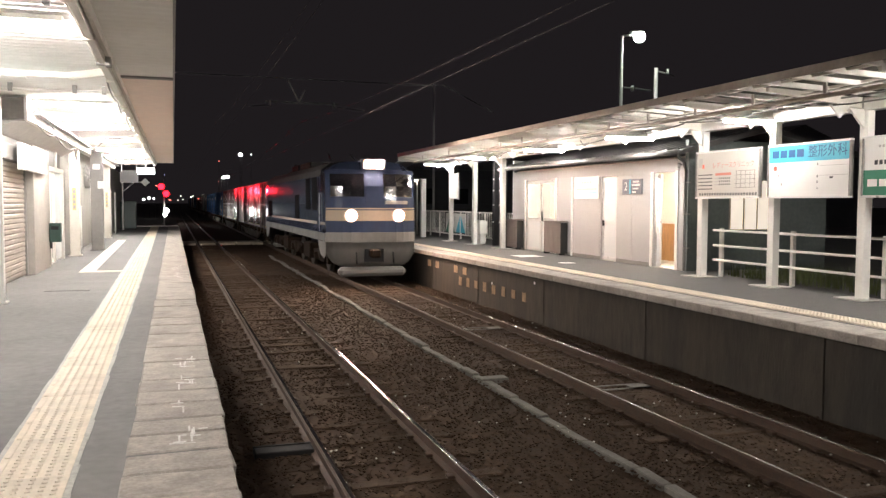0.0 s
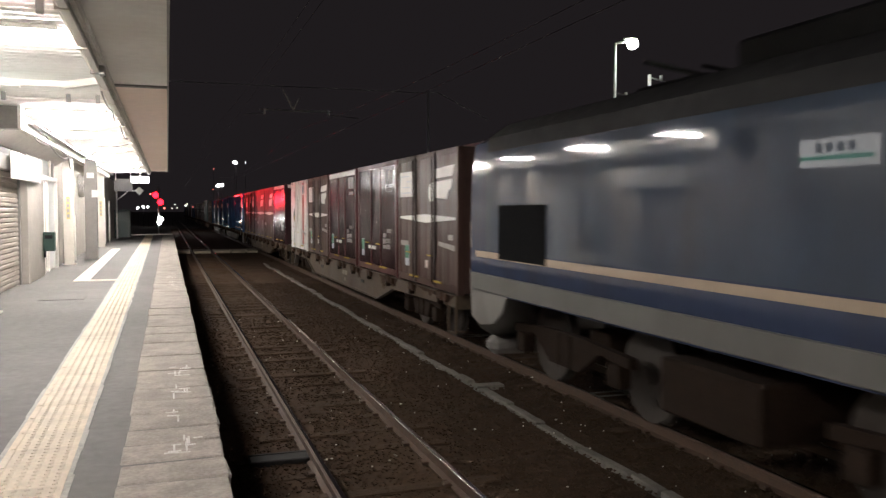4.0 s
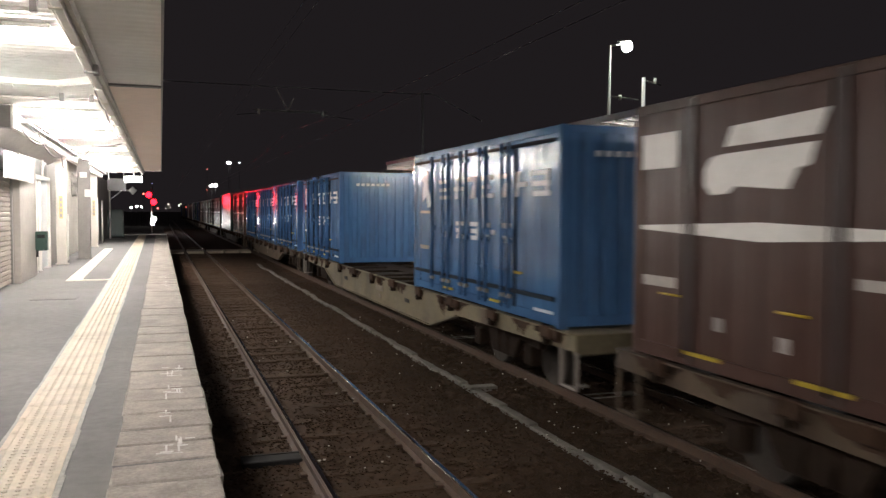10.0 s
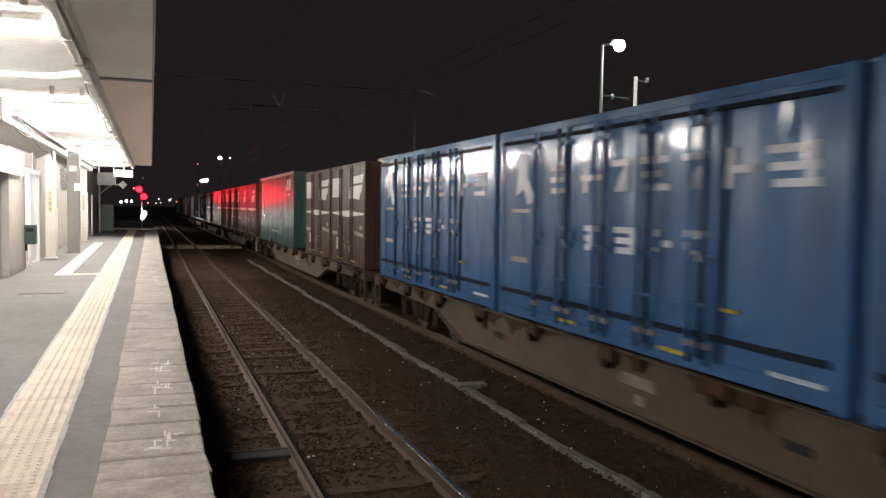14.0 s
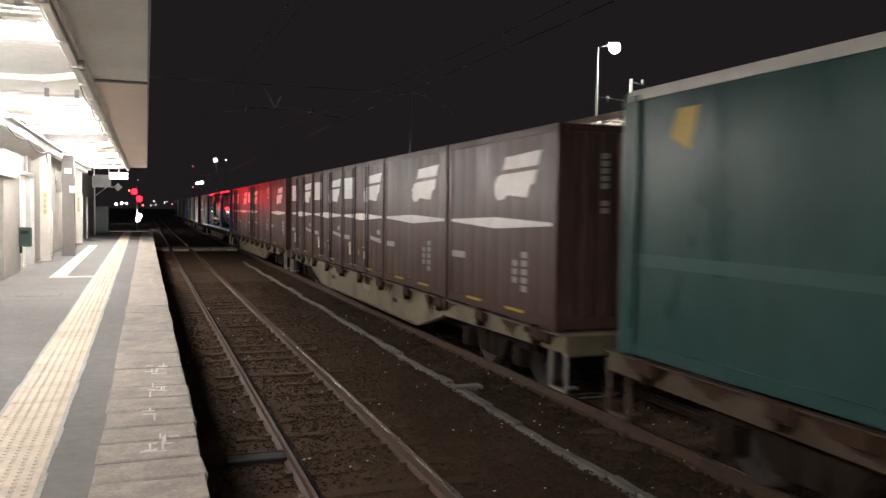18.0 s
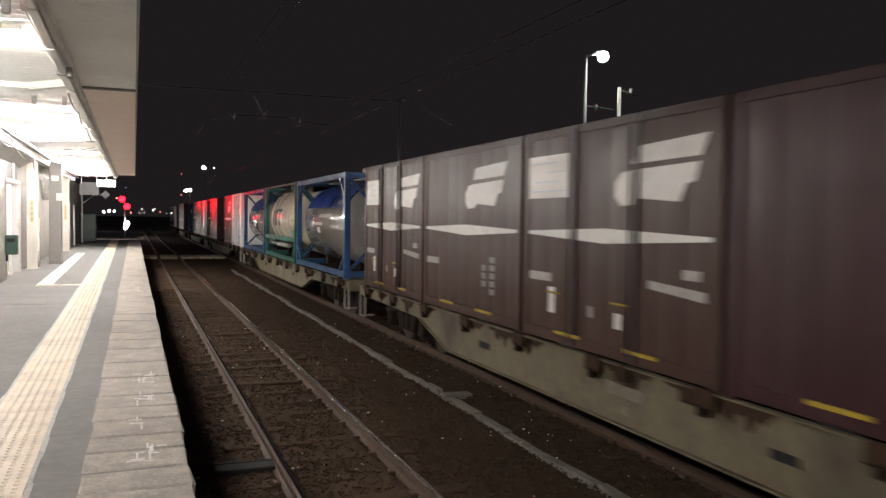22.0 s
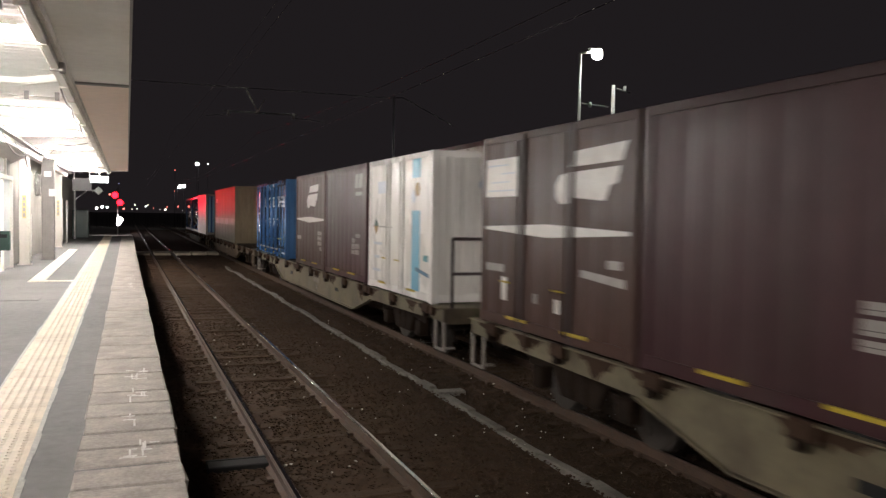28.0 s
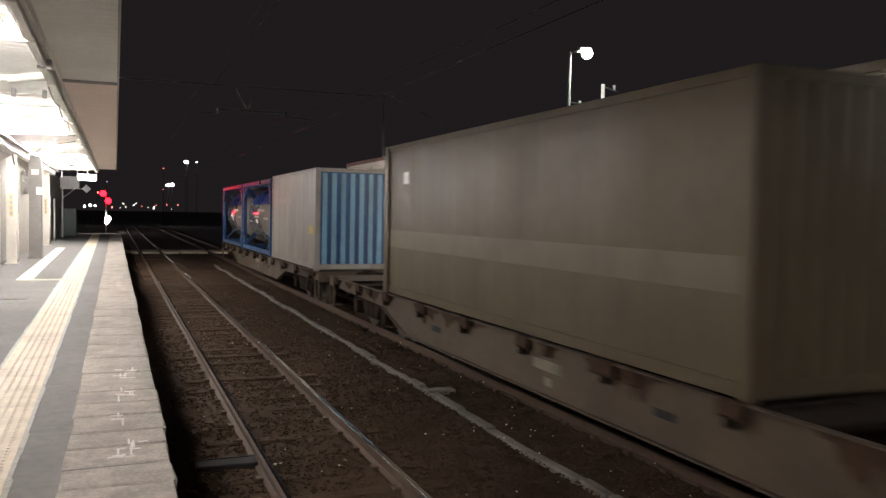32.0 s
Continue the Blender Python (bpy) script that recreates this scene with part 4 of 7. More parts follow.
for k in range(4200):
    x, y = rnd.uniform(10.95, 12.6), rnd.uniform(3, 14.5)
    h, a = rnd.uniform(0.08, 0.38), rnd.uniform(0, 6.28)
    w = rnd.uniform(.006, .012)
    p = Vector((x, y, -0.02))
    d = Vector((math.cos(a), math.sin(a), 0))
    tip = p + Vector((rnd.uniform(-.06, .06), rnd.uniform(-.06, .06), h))
    bm.faces.new([bm.verts.new(q) for q in (p - d * w, p + d * w, tip)])
tagged(new("grass", mesh_of("grass", bm, M_GRASS)), "rough dark green grass behind the railing", "grass", kind="stuff")

# ---- waiting room ----
BX, BY0, BY1, BH = 10.8, 15.72, 25.35, 2.5
bm = bm_new()
for y0, y1, z0, z1 in ((BY0, 16.08, 0, BH), (16.08, 16.92, 2.22, BH), (16.92, 18.66, 0, BH), (18.66, 19.44, 2.2, BH), (19.44, 22.18, 0, BH), (22.18, 24.34, 2.2, BH), (24.34, BY1, 0, BH)):
    box(bm, BX, BX + 0.12, y0, y1, z0, z1)
wr = setting("wall_waiting_room", bm, M_CLAD, "light grey panelled waiting room wall", "wall")
for y0, y1 in ((15.74, 15.95), (17.0, 17.9), (17.91, 18.6), (19.5, 21.0), (21.2, 22.1), (24.4, 25.3)):
    part("panel", bx(BX - 0.012, BX - 0.002, y0, y1, 0.1, 2.2, 0.003), M_CLAD, wr)
part("skirting", bx(BX - 0.02, BX - 0.003, 16.95, 18.62, 0, 0.09), M_DARKGREY, wr)
part("skirting", bx(BX - 0.02, BX - 0.003, 19.46, 22.15, 0, 0.09), M_DARKGREY, wr)
part("white_header", bx(BX - 0.016, BX - 0.002, 15.9, 25.3, 2.24, 2.48), M_CLAD, wr)
for y in (15.98, 17.0, 21.1, 22.14, 24.36):
    part("frame_post", bx(BX - 0.035, BX - 0.013, y - .05, y + .05, 0, 2.24), M_WHITE, wr)
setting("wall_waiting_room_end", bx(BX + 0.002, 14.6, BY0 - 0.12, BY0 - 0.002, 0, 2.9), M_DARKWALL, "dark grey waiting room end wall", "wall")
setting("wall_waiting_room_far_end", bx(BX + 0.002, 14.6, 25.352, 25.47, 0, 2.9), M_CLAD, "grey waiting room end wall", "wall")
setting("wall_waiting_room_back", bx(14.48, 14.6, BY0, 25.35, 0, 2.6), M_ROOMWALL, "pale inner back wall", "wall")
setting("waiting_room_ceiling", bx(BX + 0.12, 14.48, BY0, 25.35, 2.5, 2.56), M_ROOMWALL, "white inner ceiling", "ceiling")
setting("waiting_room_floor", bx(BX, 14.48, BY0, 25.35, -0.003, 0.012), M_TACT_EDGE, "pale floor inside", "floor")
inner = setting("wall_waiting_room_partition", bx(BX + 0.9, BX + 0.96, BY0, 18.6, 0, 2.5), M_ROOMWALL, "cream inner partition with wood wainscot", "wall")
part("wainscot", bx(BX + 0.885, BX + 0.898, 15.76, 18.5, 0.08, 0.98), M_WOOD, inner, "warm wooden wainscot")
part("rail", bx(BX + 0.87, BX + 0.884, 15.76, 18.5, 0.96, 1.0), M_WOOD, inner)
part("notice", bx(BX + 0.885, BX + 0.895, 16.35, 16.6, 1.25, 1.75), M_SHUTTER, inner)
bm = prism(bm_new(), [(10.42, 2.56), (10.42, 2.66), (12.7, 3.25), (15.0, 2.66), (15.0, 2.56), (12.7, 3.12)], "y", 15.3, 25.7)
rf = setting("roof_waiting_room", bm, M_DARKROOF, "dark tiled waiting room roof", "roof")
part("gutter", rod(bm_new(), (10.38, 15.3, 2.6), (10.38, 25.7, 2.6), 0.055, 10), M_DARKROOF, rf, "dark rain gutter")
me_t = mesh_of("roof_rib", prism(bm_new(), [(10.45, 2.675), (12.68, 3.252), (12.68, 3.285), (10.45, 2.71)], "y", -0.02, 0.02), M_DARKROOF)
for k in range(22):
    piece("roof_rib", me_t, rf, (0, 15.45 + k * 0.465, 0))
part("downpipe", line_tube(bm_new(), [(10.7, 15.56, 0.02), (10.72, 15.56, 2.2), (10.6, 15.5, 2.42), (10.42, 15.42, 2.5), (10.39, 15.4, 2.56)], 0.035), M_DARKROOF, rf, "black downpipe")
for z in (0.5, 1.25, 1.95):
    part("pipe_clip", bx(10.66, 10.82, 15.53, 15.59, z, z + 0.03), M_GREYSTEEL, rf)
cm = thing("security_camera", (10.7, 15.75, 2.28), "white dome camera under the eave", "camera")
part("base", rod(bm_new(), (0, 0, 0.1), (0, 0, 0.2), 0.06, 12), M_WHITE, cm)
part("dome", rod(bm_new(), (-0.02, 0, 0.1), (-0.06, 0, 0.0), 0.06, 12, 0.04), M_SIGNGREY, cm)
ns = thing("platform_number_sign", (BX - 0.03, 17.42, 1.72), "navy platform number sign with a blue bar", "sign")
part("panel", bx(-0.015, 0.015, 0, 0.9, 0, 0.38, 0.004), M_SIGNNAVY, ns)
part("bar", bx(-0.019, -0.0155, 0.5, 0.56, 0.02, 0.36), M_SIGNCYAN, ns)
write("numeral", "2", 0.3, M_SIGNWHITE, ns, (-0.018, 0.73, 0.19), FACE)
for k, (a, b) in enumerate(((.12, .4), (.08, .44), (.15, .4), (.25, .42))):
    part("print", bx(-0.019, -0.0155, a, b, 0.29 - k * .085, 0.33 - k * .085), M_SIGNWHITE, ns)
wb = thing("notice_board", (BX - 0.03, 19.55, 1.62), "pale grey notice board on the waiting room wall", "notice board")
part("panel", bx(-0.012, 0.012, 0, 1.4, 0, 0.6, 0.004), M_SIGNWHITE, wb)
part("line", bx(-0.016, -0.0125, 0.06, 1.34, 0.15, 0.17), M_SIGNCYAN, wb, "thin blue line")
for k in range(7):
    part("print", bx(-0.016, -0.0125, 0.1 + k * .17, 0.22 + k * .17, 0.24, 0.28), M_SIGNGREY, wb)
for k in range(4):
    part("print", bx(-0.016, -0.0125, 0.4 + k * .16, 0.46 + k * .16, 0.42, 0.47), M_SIGNGREY, wb)


def leaf(t, y0, y1, glass, h=2.18, mid=0.95, x=BX + 0.04):
    """A framed door leaf with a middle rail and two panes."""
    d = part("leaf_stile", bx(x - .02, x + .02, y0, y0 + .06, 0.02, h), M_ALU, t)
    part("leaf_stile", bx(x - .02, x + .02, y1 - .06, y1, 0.02, h), M_ALU, t)
    for z in (0.02, mid, h - 0.08):
        part("leaf_rail", bx(x - .02, x + .02, y0 + .06, y1 - .06, z, z + 0.08), M_ALU, t)
    part("pane", bx(x - .004, x + .004, y0 + .06, y1 - .06, 0.1, mid), M_FROST, t)
    p = part("pane", bx(x - .004, x + .004, y0 + .06, y1 - .06, mid + 0.08, h - 0.08), glass, t)
    p.visible_shadow = False
    return d


d2 = tagged(new("door_2"), "half-open framed sliding door of the lit waiting room", "door", kind="structure")
leaf(d2, 16.75, 17.4, M_GLASS, x=BX + 0.09)
part("handle", bx(BX + 0.01, BX + 0.03, 16.8, 16.83, 0.8, 1.3), M_ALU, d2)
d3 = tagged(new("door_3"), "closed grey framed door with frosted panes", "door", kind="structure")
leaf(d3, 18.68, 19.42, M_FROST)
part("handle", bx(BX - 0.03, BX + 0.01, 19.3, 19.34, 0.9, 1.05), M_BLACK, d3)
d4 = tagged(new("door_4"), "pair of closed glazed waiting room doors", "door", kind="structure")
leaf(d4, 22.2, 23.26, M_GLASS)
leaf(d4, 23.27, 24.32, M_GLASS)
part("handle", bx(BX - 0.03, BX + 0.01, 23.1, 23.13, 0.95, 1.25), M_BLACK, d4)
setting("wall_lobby", bx(BX + 1.3, BX + 1.36, 21.0, 25.3, 0, 2.5), M_ROOMWALL, "pale lobby wall", "wall")
part("wood_panel", bx(BX + 1.285, BX + 1.298, 21.5, 24.9, 0.9, 2.1), M_WOOD, bpy.data.objects["wall_lobby"], "warm wooden panel")
rl1 = thing("room_ceiling_light", (BX + 0.5, 16.4, 2.44), "warm ceiling light inside the waiting room", "light")
part("diffuser", bx(-0.15, 0.15, -0.5, 0.5, 0, 0.05, 0.01), glow("room_light_warm", (1.0, 0.86, 0.66), 120.0), rl1)
part("base", bx(-0.16, 0.16, -0.51, 0.51, 0.05, 0.06), M_WHITE, rl1)
rl2 = thing("room_ceiling_light", (BX + 0.7, 23.2, 2.44), "warm ceiling light inside the lobby", "light")
part("diffuser", bx(-0.15, 0.15, -0.6, 0.6, 0, 0.05, 0.01), glow("lobby_light_warm", (1.0, 0.84, 0.62), 140.0), rl2)
part("base", bx(-0.16, 0.16, -0.61, 0.61, 0.05, 0.06), M_WHITE, rl2)


def slat_screen(y0, y1):
    t = thing("slatted_bin", (10.5, y0, 0), "brown slatted board bin beside the door", "bin", "slatted bins")
    w = y1 - y0
    part("liner", bx(0.05, 0.25, 0.02, w - 0.02, 0.05, 0.93), M_SLATE, t, "dark liner")
    k = 0
    while k * 0.085 < w - 0.06:
        part("slat", bx(0, 0.025, k * 0.085, k * 0.085 + 0.048, 0.06, 0.95, 0.003), M_BROWNBOARD, t)
        k += 1
    part("top", bx(-0.01, 0.26, -0.01, w + 0.01, 0.95, 0.975, 0.004), M_BROWNBOARD, t)
    for y in (0.05, w - 0.08):
        part("foot", bx(0.02, 0.2, y, y + 0.04, 0, 0.06), M_BLACK, t)


slat_screen(21.3, 22.45)
slat_screen(24.45, 25.35)
wn = tagged(new("window_1"), "bright cream window in the dark end wall", "window", kind="structure")
WY = BY0 - 0.122
for x in (11.92, 12.29, 12.65):
    part("pane", bx(x, x + 0.325, WY - 0.016, WY - 0.008, 0.92, 2.02), glow("lit_cream_pane", (0.9, 0.80, 0.66), 0.75), wn, "lit cream pane")
    part("frame", bx(x - 0.035, x - 0.002, WY - 0.028, WY, 0.9, 2.05), M_SHUTTER, wn)
part("frame", bx(12.977, 13.01, WY - 0.028, WY, 0.9, 2.05), M_SHUTTER, wn)

# ---- far end of the right platform ----
ep = thing("white_post", (10.3, 34.2, 0), "plain white square post at the platform end", "post")
part("shaft", bx(-0.11, 0.11, -0.11, 0.11, 0, 2.5, 0.01), M_WHITE, ep)
part("cap", bx(-0.13, 0.13, -0.13, 0.13, 2.5, 2.53, 0.008), M_WHITE, ep)
fence = thing("pale_fence", (11.3, 26.5, 0), "white panel fence with green and blue panels", "fence")
for k in range(9):
    part("post", bx(-0.03, 0.03, k * 1.4 - .03, k * 1.4 + .03, 0, 1.15), M_WHITE, fence)
for z in (0.15, 1.1):
    part("rail", bx(-0.02, 0.02, 0, 11.2, z, z + 0.05), M_WHITE, fence)
for k in range(64):
    if not 28 < k < 44:
        part("bar", bx(-0.01, 0.01, 0.08 + k * 0.175, 0.11 + k * 0.175, 0.2, 1.1), M_WHITE, fence)
for y, m, lab in ((5.0, M_SIGNCYAN, "pale blue panel"), (6.3, M_SIGNGREEN, "green panel")):
    part("panel", bx(-0.015, 0.015, y, y + 1.25, 0.25, 1.05), M_SIGNWHITE, fence)
    part("triangle", prism(bm_new(), [(y, .25), (y + 1.2, .25), (y + .6, 1.0)], "x", -0.022, -0.016), m, fence, lab)
wp = thing("white_panel_sign", (10.2, 29.3, 1.65), "blank white platform sign panel", "sign")
part("panel", bx(-0.03, 0.03, 0, 1.0, 0, 0.95, 0.01), M_SIGNWHITE, wp)
part("frame", bx(-0.035, 0.035, -0.03, 0, -0.03, 0.98), M_ALU, wp)
part("bracket", bx(-0.02, 0.06, 0.9, 1.0, 0.3, 0.4), M_ALU, wp)
for y in (26.3, 26.9):
    dp = thing("dark_equipment_post", (10.8, y, 0), "dark steel post with small white plates", "post", "equipment posts")
    part("shaft", bx(-0.12, 0.12, -0.1, 0.1, 0, 2.9, 0.01), M_BLACK, dp)
    for z in (0.8, 1.4, 1.9, 2.3):
        part("plate", bx(-0.13, -0.122, -0.06, 0.06, z, z + 0.05), M_SIGNWHITE, dp)
wh = thing("white_cabinet", (10.75, 28.4, 0), "small white cabinet beside the column", "cabinet")
part("body", bx(-0.15, 0.15, -0.35, 0.35, 0.35, 0.85, 0.02), M_WHITE, wh)
part("stand", bx(-0.1, 0.1, -0.3, 0.3, 0, 0.35), M_WHITE, wh)
part("door", bx(-0.165, -0.152, -0.3, 0.3, 0.4, 0.8), M_WHITE, wh)
for y in (37.5, 39.5):
    fl = thing("platform_lamp", (11.0, y, 0), "white platform lamp on a thin pole", "lamp", "platform lamps")
    part("pole", rod(bm_new(), (0, 0, 0), (0, 0, 2.6), 0.03), M_WHITE, fl)
    part("head", bx(-0.3, 0.1, -0.06, 0.06, 2.55, 2.62, 0.01), M_WHITE, fl)
    part("lens", bx(-0.28, 0.0, -0.05, 0.05, 2.52, 2.548), glow("platform_lamp_glow", (1, .95, .88), 20), fl)

# white stripe marks on the far platform
mk = tagged(new("platform_marks"), "short white painted marks on the far platform", "marking", kind="structure")
for x0, x1, y0, y1 in ((9.15, 9.85, 20.95, 21.7), (9.2, 9.55, 18.45, 18.75)):
    part("mark", bx(x0, x1, y0, y1, -0.003, 0.003), M_CHALK, mk)

# ---- beyond ----
def street_lamp(x, y, h, power):
    t = thing("street_lamp", (x, y, 0), "tall grey street lamp with a bright white head", "street lamp", "street lamps")
    part("pole", rod(bm_new(), (-0.45, 0, -1.3), (-0.45, 0, h - 0.1), 0.07, 10, 0.05), M_WHITE, t)
    part("arm", rod(bm_new(), (-0.45, 0, h - 0.1), (0.1, 0, h), 0.035, 8), M_WHITE, t)
    part("head", bx(-0.1, 0.42, -0.1, 0.1, h + 0.05, h + 0.12, 0.03), M_WHITE, t)
    bulb = bm_new()
    bmesh.ops.create_uvsphere(bulb, u_segments=16, v_segments=10, radius=0.2, matrix=Matrix.Translation((0.25, 0, h - 0.08)))
    part("lens", bulb, glow("street_lamp_glow", (0.92, 1.0, 0.9), power), t, "glowing lens")
    return t


lamp = street_lamp(15.6, 26.0, 7.5, 120)
part("line_bracket", rod(bm_new(), (-0.45, 0, 5.62), (0.75, 0, 5.55), 0.025, 8), M_GREYSTEEL, lamp)
part("insulator", rod(bm_new(), (0.0, 0, 5.5), (0.0, 0, 5.68), 0.05, 10), M_WHITE, lamp)
p2 = thing("lamp_post", (17.2, 27.0, 0), "white steel post with a side bracket", "post")
part("pole", rod(bm_new(), (0, 0, -1.3), (0, 0, 6.55), 0.07), M_WHITE, p2)
part("bracket", rod(bm_new(), (0, 0, 6.45), (0.75, 0, 6.3), 0.03), M_GREYSTEEL, p2)
part("insulator", rod(bm_new(), (0.5, 0, 6.35), (0.5, 0, 6.55), 0.06), M_WHITE, p2)


def house(x, y, w, d, h, roof, rz=0.0):
    t = thing("dark_house", (x, y, -1.32), "dark unlit house beyond the station", "house", "dark houses", rz)
    part("wall", bx(0, w, 0, d, 0, h), M_FARWALL, t)
    part("roof", prism(bm_new(), [(-0.3, h), (w + 0.3, h), (w / 2, h + roof)], "y", -0.3, d + 0.3), M_DARKROOF, t)
    for k in range(int(w // 2.5)):
        wd = part("window", bx(0.8 + k * 2.4, 1.9 + k * 2.4, -0.04, -0.005, h * 0.55, h * 0.55 + 1.0), M_BLACK, t)
        part("sill", bx(0.75 + k * 2.4, 1.95 + k * 2.4, -0.1, -0.005, h * 0.55 - .06, h * 0.55), M_FARWALL, wd)
    return t


far_house = house(51.5, 110, 12, 10, 12.6, 3.4, -0.35)
# Light on the gable wall is put into the pale colour of this triangle.
part("gable_window", prism(bm_new(), [(4.9, 13.9), (7.1, 13.9), (6.0, 15.7)], "y", -0.34, -0.31), M_GABLE, far_house, "pale triangle painted as the lit gable wall")
house(22, 46, 9, 8, 5.6, 2.2, 0.2)
house(14.5, 52, 7, 8, 5.0, 1.8)
house(34, 44, 10, 9, 6.0, 2.0)
house(-16, 70, 9, 8, 5.5, 2.0)

# overhead line
gan = thing("overhead_gantry", (0, 40.0, -1.3), "dark steel overhead line gantry with a V bracket", "gantry")
for x in (-3.6, 12.6):
    part("post", rod(bm_new(), (x, 0, 0), (x, 0, 8.8), 0.06, 10), M_GALV, gan)
part("beam_pipe", rod(bm_new(), (-3.6, 0, 8.7), (12.6, 0, 8.7), 0.022, 8), M_GALV, gan)
part("stay", bar(bm_new(), (13.1, 0, 8.75), (15.8, 0, 7.5), 0.05, 0.05), M_GREYSTEEL, gan)
part("stay_arm", bar(bm_new(), (12.6, 0, 8.72), (13.1, 0, 8.75), 0.05, 0.05), M_GREYSTEEL, gan)
x = 5.81
for o, z in ((-0.51, 8.57), (0.3, 8.2)):
    part("v_bracket", bar(bm_new(), (x + o, 0, z), (x, 0, 7.6), 0.06, 0.06), M_CREAM, gan, "pale V bracket")
part("drop_rod", rod(bm_new(), (x - 0.51, 0, 8.55), (x - 0.55, 0, 8.7), 0.02, 6), M_GREYSTEEL, gan)
part("cross_bar", bx(x - 1.6, x + 1.9, -0.04, 0.04, 7.52, 7.6), M_GREYSTEEL, gan)
for o in (-1.37, 1.7):
    part("insulator", rod(bm_new(), (x + o, 0, 7.36), (x + o, 0, 7.62), 0.06, 10), M_WHITE, gan, "white insulator")
    part("steady_arm", rod(bm_new(), (x + o, 0, 7.42), (x + o + (1.5 if o > 0 else -1.0), 0, 7.3), 0.02, 6), M_GREYSTEEL, gan)


def wire(name, x0, k, z, sag, r, label):
    """A long overhead wire between supports at y = -20, 40, 100."""
    bm = bm_new()
    pts = []
    for j in range(61):
        y = -20 + j * 2.0
        u = ((y + 20) % 60) / 60
        pts.append((x0 + k * y, y, z - sag * 4 * u * (1 - u)))
    line_tube(bm, pts, r)
    return tagged(new(name, mesh_of(name, bm, M_WIRE)), label, "wire", "overhead wires")


wire("contact_wire", 5.8, KF, 4.28, 0.0, 0.006, "taut copper contact wire over the track")
wire("messenger_wire", 5.8, KF, 5.3, 0.75, 0.006, "sagging messenger wire over the track")
wire("contact_wire", 1.95, KN, 4.2, 0.0, 0.003, "taut copper contact wire over the track")
wire("messenger_wire", 1.95, KN, 5.2, 0.75, 0.003, "sagging messenger wire over the track")

# signals and far lights
sg = thing("railway_signal", (-1.0, 100.0, -1.3), "railway signal mast with two red lights", "signal")
part("mast", rod(bm_new(), (0, 0.3, 0), (0, 0.3, 5.4), 0.08), M_GREYSTEEL, sg)
part("bracket", bx(-0.35, 0.35, 0.04, 0.3, 4.0, 4.15), M_GREYSTEEL, sg)
M_RED = glow("signal_red", (1.0, 0.006, 0.014), 14.0)
M_WLAMP = glow("signal_white", (1.0, 0.96, 0.92), 120.0)
# Lens discs are drawn wide to take in the glare round each lamp.
for x, z in ((-0.28, 4.52), (0.25, 3.7)):
    part("red_lens", rod(bm_new(), (x, -0.06, z), (x, 0.03, z), 0.34, 20), M_RED, sg, "red glowing lens widened by its glare")
    part("hood", rod(bm_new(), (x, -0.5, z + 0.02), (x, 0.03, z + 0.02), 0.37, 20, caps=False), M_BLACK, sg)
part("white_lens", rod(bm_new(), (0.25, -0.06, 1.75), (0.25, 0.03, 1.75), 0.28, 16), M_WLAMP, sg, "white glowing lens widened by its glare")
part("white_lens", rod(bm_new(), (0.1, -0.06, 1.35), (0.1, 0.03, 1.35), 0.22, 16), M_WLAMP, sg, "white glowing lens widened by its glare")
spot_lamp("signal_beam", (-1.0, 99.2, 2.8), (4.5, 55.0, 3.1), 0.3, 5200, (1.0, 0.015, 0.03), 6.5)
spot_lamp("shunt_beam", (-0.8, 99.2, 0.4), (4.6, 52.0, 1.3), 0.25, 300, (1.0, 0.93, 0.85), 7)


def far_light(x, y, z, r, col, power):
    t = thing("far_light", (x, y, z), "small distant lamp shining at night", "lamp", "far lights")
    part("bulb", rod(bm_new(), (0, -r * .4, 0), (0, r * .4, 0), r, 10), glow("far_light_glow", col, power), t)
    part("mast", rod(bm_new(), (0, r * .5 + .1, -z - 1.3), (0, r * .5 + .1, r), 0.03, 6), M_BLACK, t)


WHITE, WARM, RUDDY = (1, .98, .94), (1, .86, .7), (1, .16, .12)
for yaw, up, r, col, power in ((3.26, 1.65, .34, WHITE, 45), (3.5, 1.68, .36, WHITE, 45), (3.1, 1.6, .1, WHITE, 10), (4.34, 3.2, .36, WHITE, 45), (4.45, 3.17, .18, WHITE, 30), (5.04, 3.21, .13, WHITE, 15),
                               (2.95, 2.74, .10, RUDDY, 5), (2.92, 1.36, .09, RUDDY, 6), (-1.83, .15, .26, WHITE, 15), (-1.5, .22, .3, WHITE, 18), (-1.2, .2, .22, WHITE, 14), (-1.05, 1.05, .16, RUDDY, 8), (-0.2, .12, .16, RUDDY, 8),
                               (.47, .38, .12, WARM, 6), (.62, .16, .1, WARM, 5), (1.14, .31, .15, WHITE, 6), (1.26, .4, .1, WARM, 5), (1.6, .2, .1, RUDDY, 5), (2.0, .14, .08, WARM, 4),
                               (2.35, .12, .2, WARM, 8), (2.48, .3, .1, RUDDY, 6), (3.15, .33, .13, RUDDY, 6), (3.84, .34, .13, RUDDY, 6), (-.5, 1.75, .07, (.5, .5, 1.0), 3), (.3, .1, .1, WARM, 4), (3.45, .05, .06, WHITE, 4)):
    far_light(150 * math.tan(radians(yaw)), 150, 1.49 + 150 * math.tan(radians(up)) / math.cos(radians(yaw)), r * 0.72, col, power)


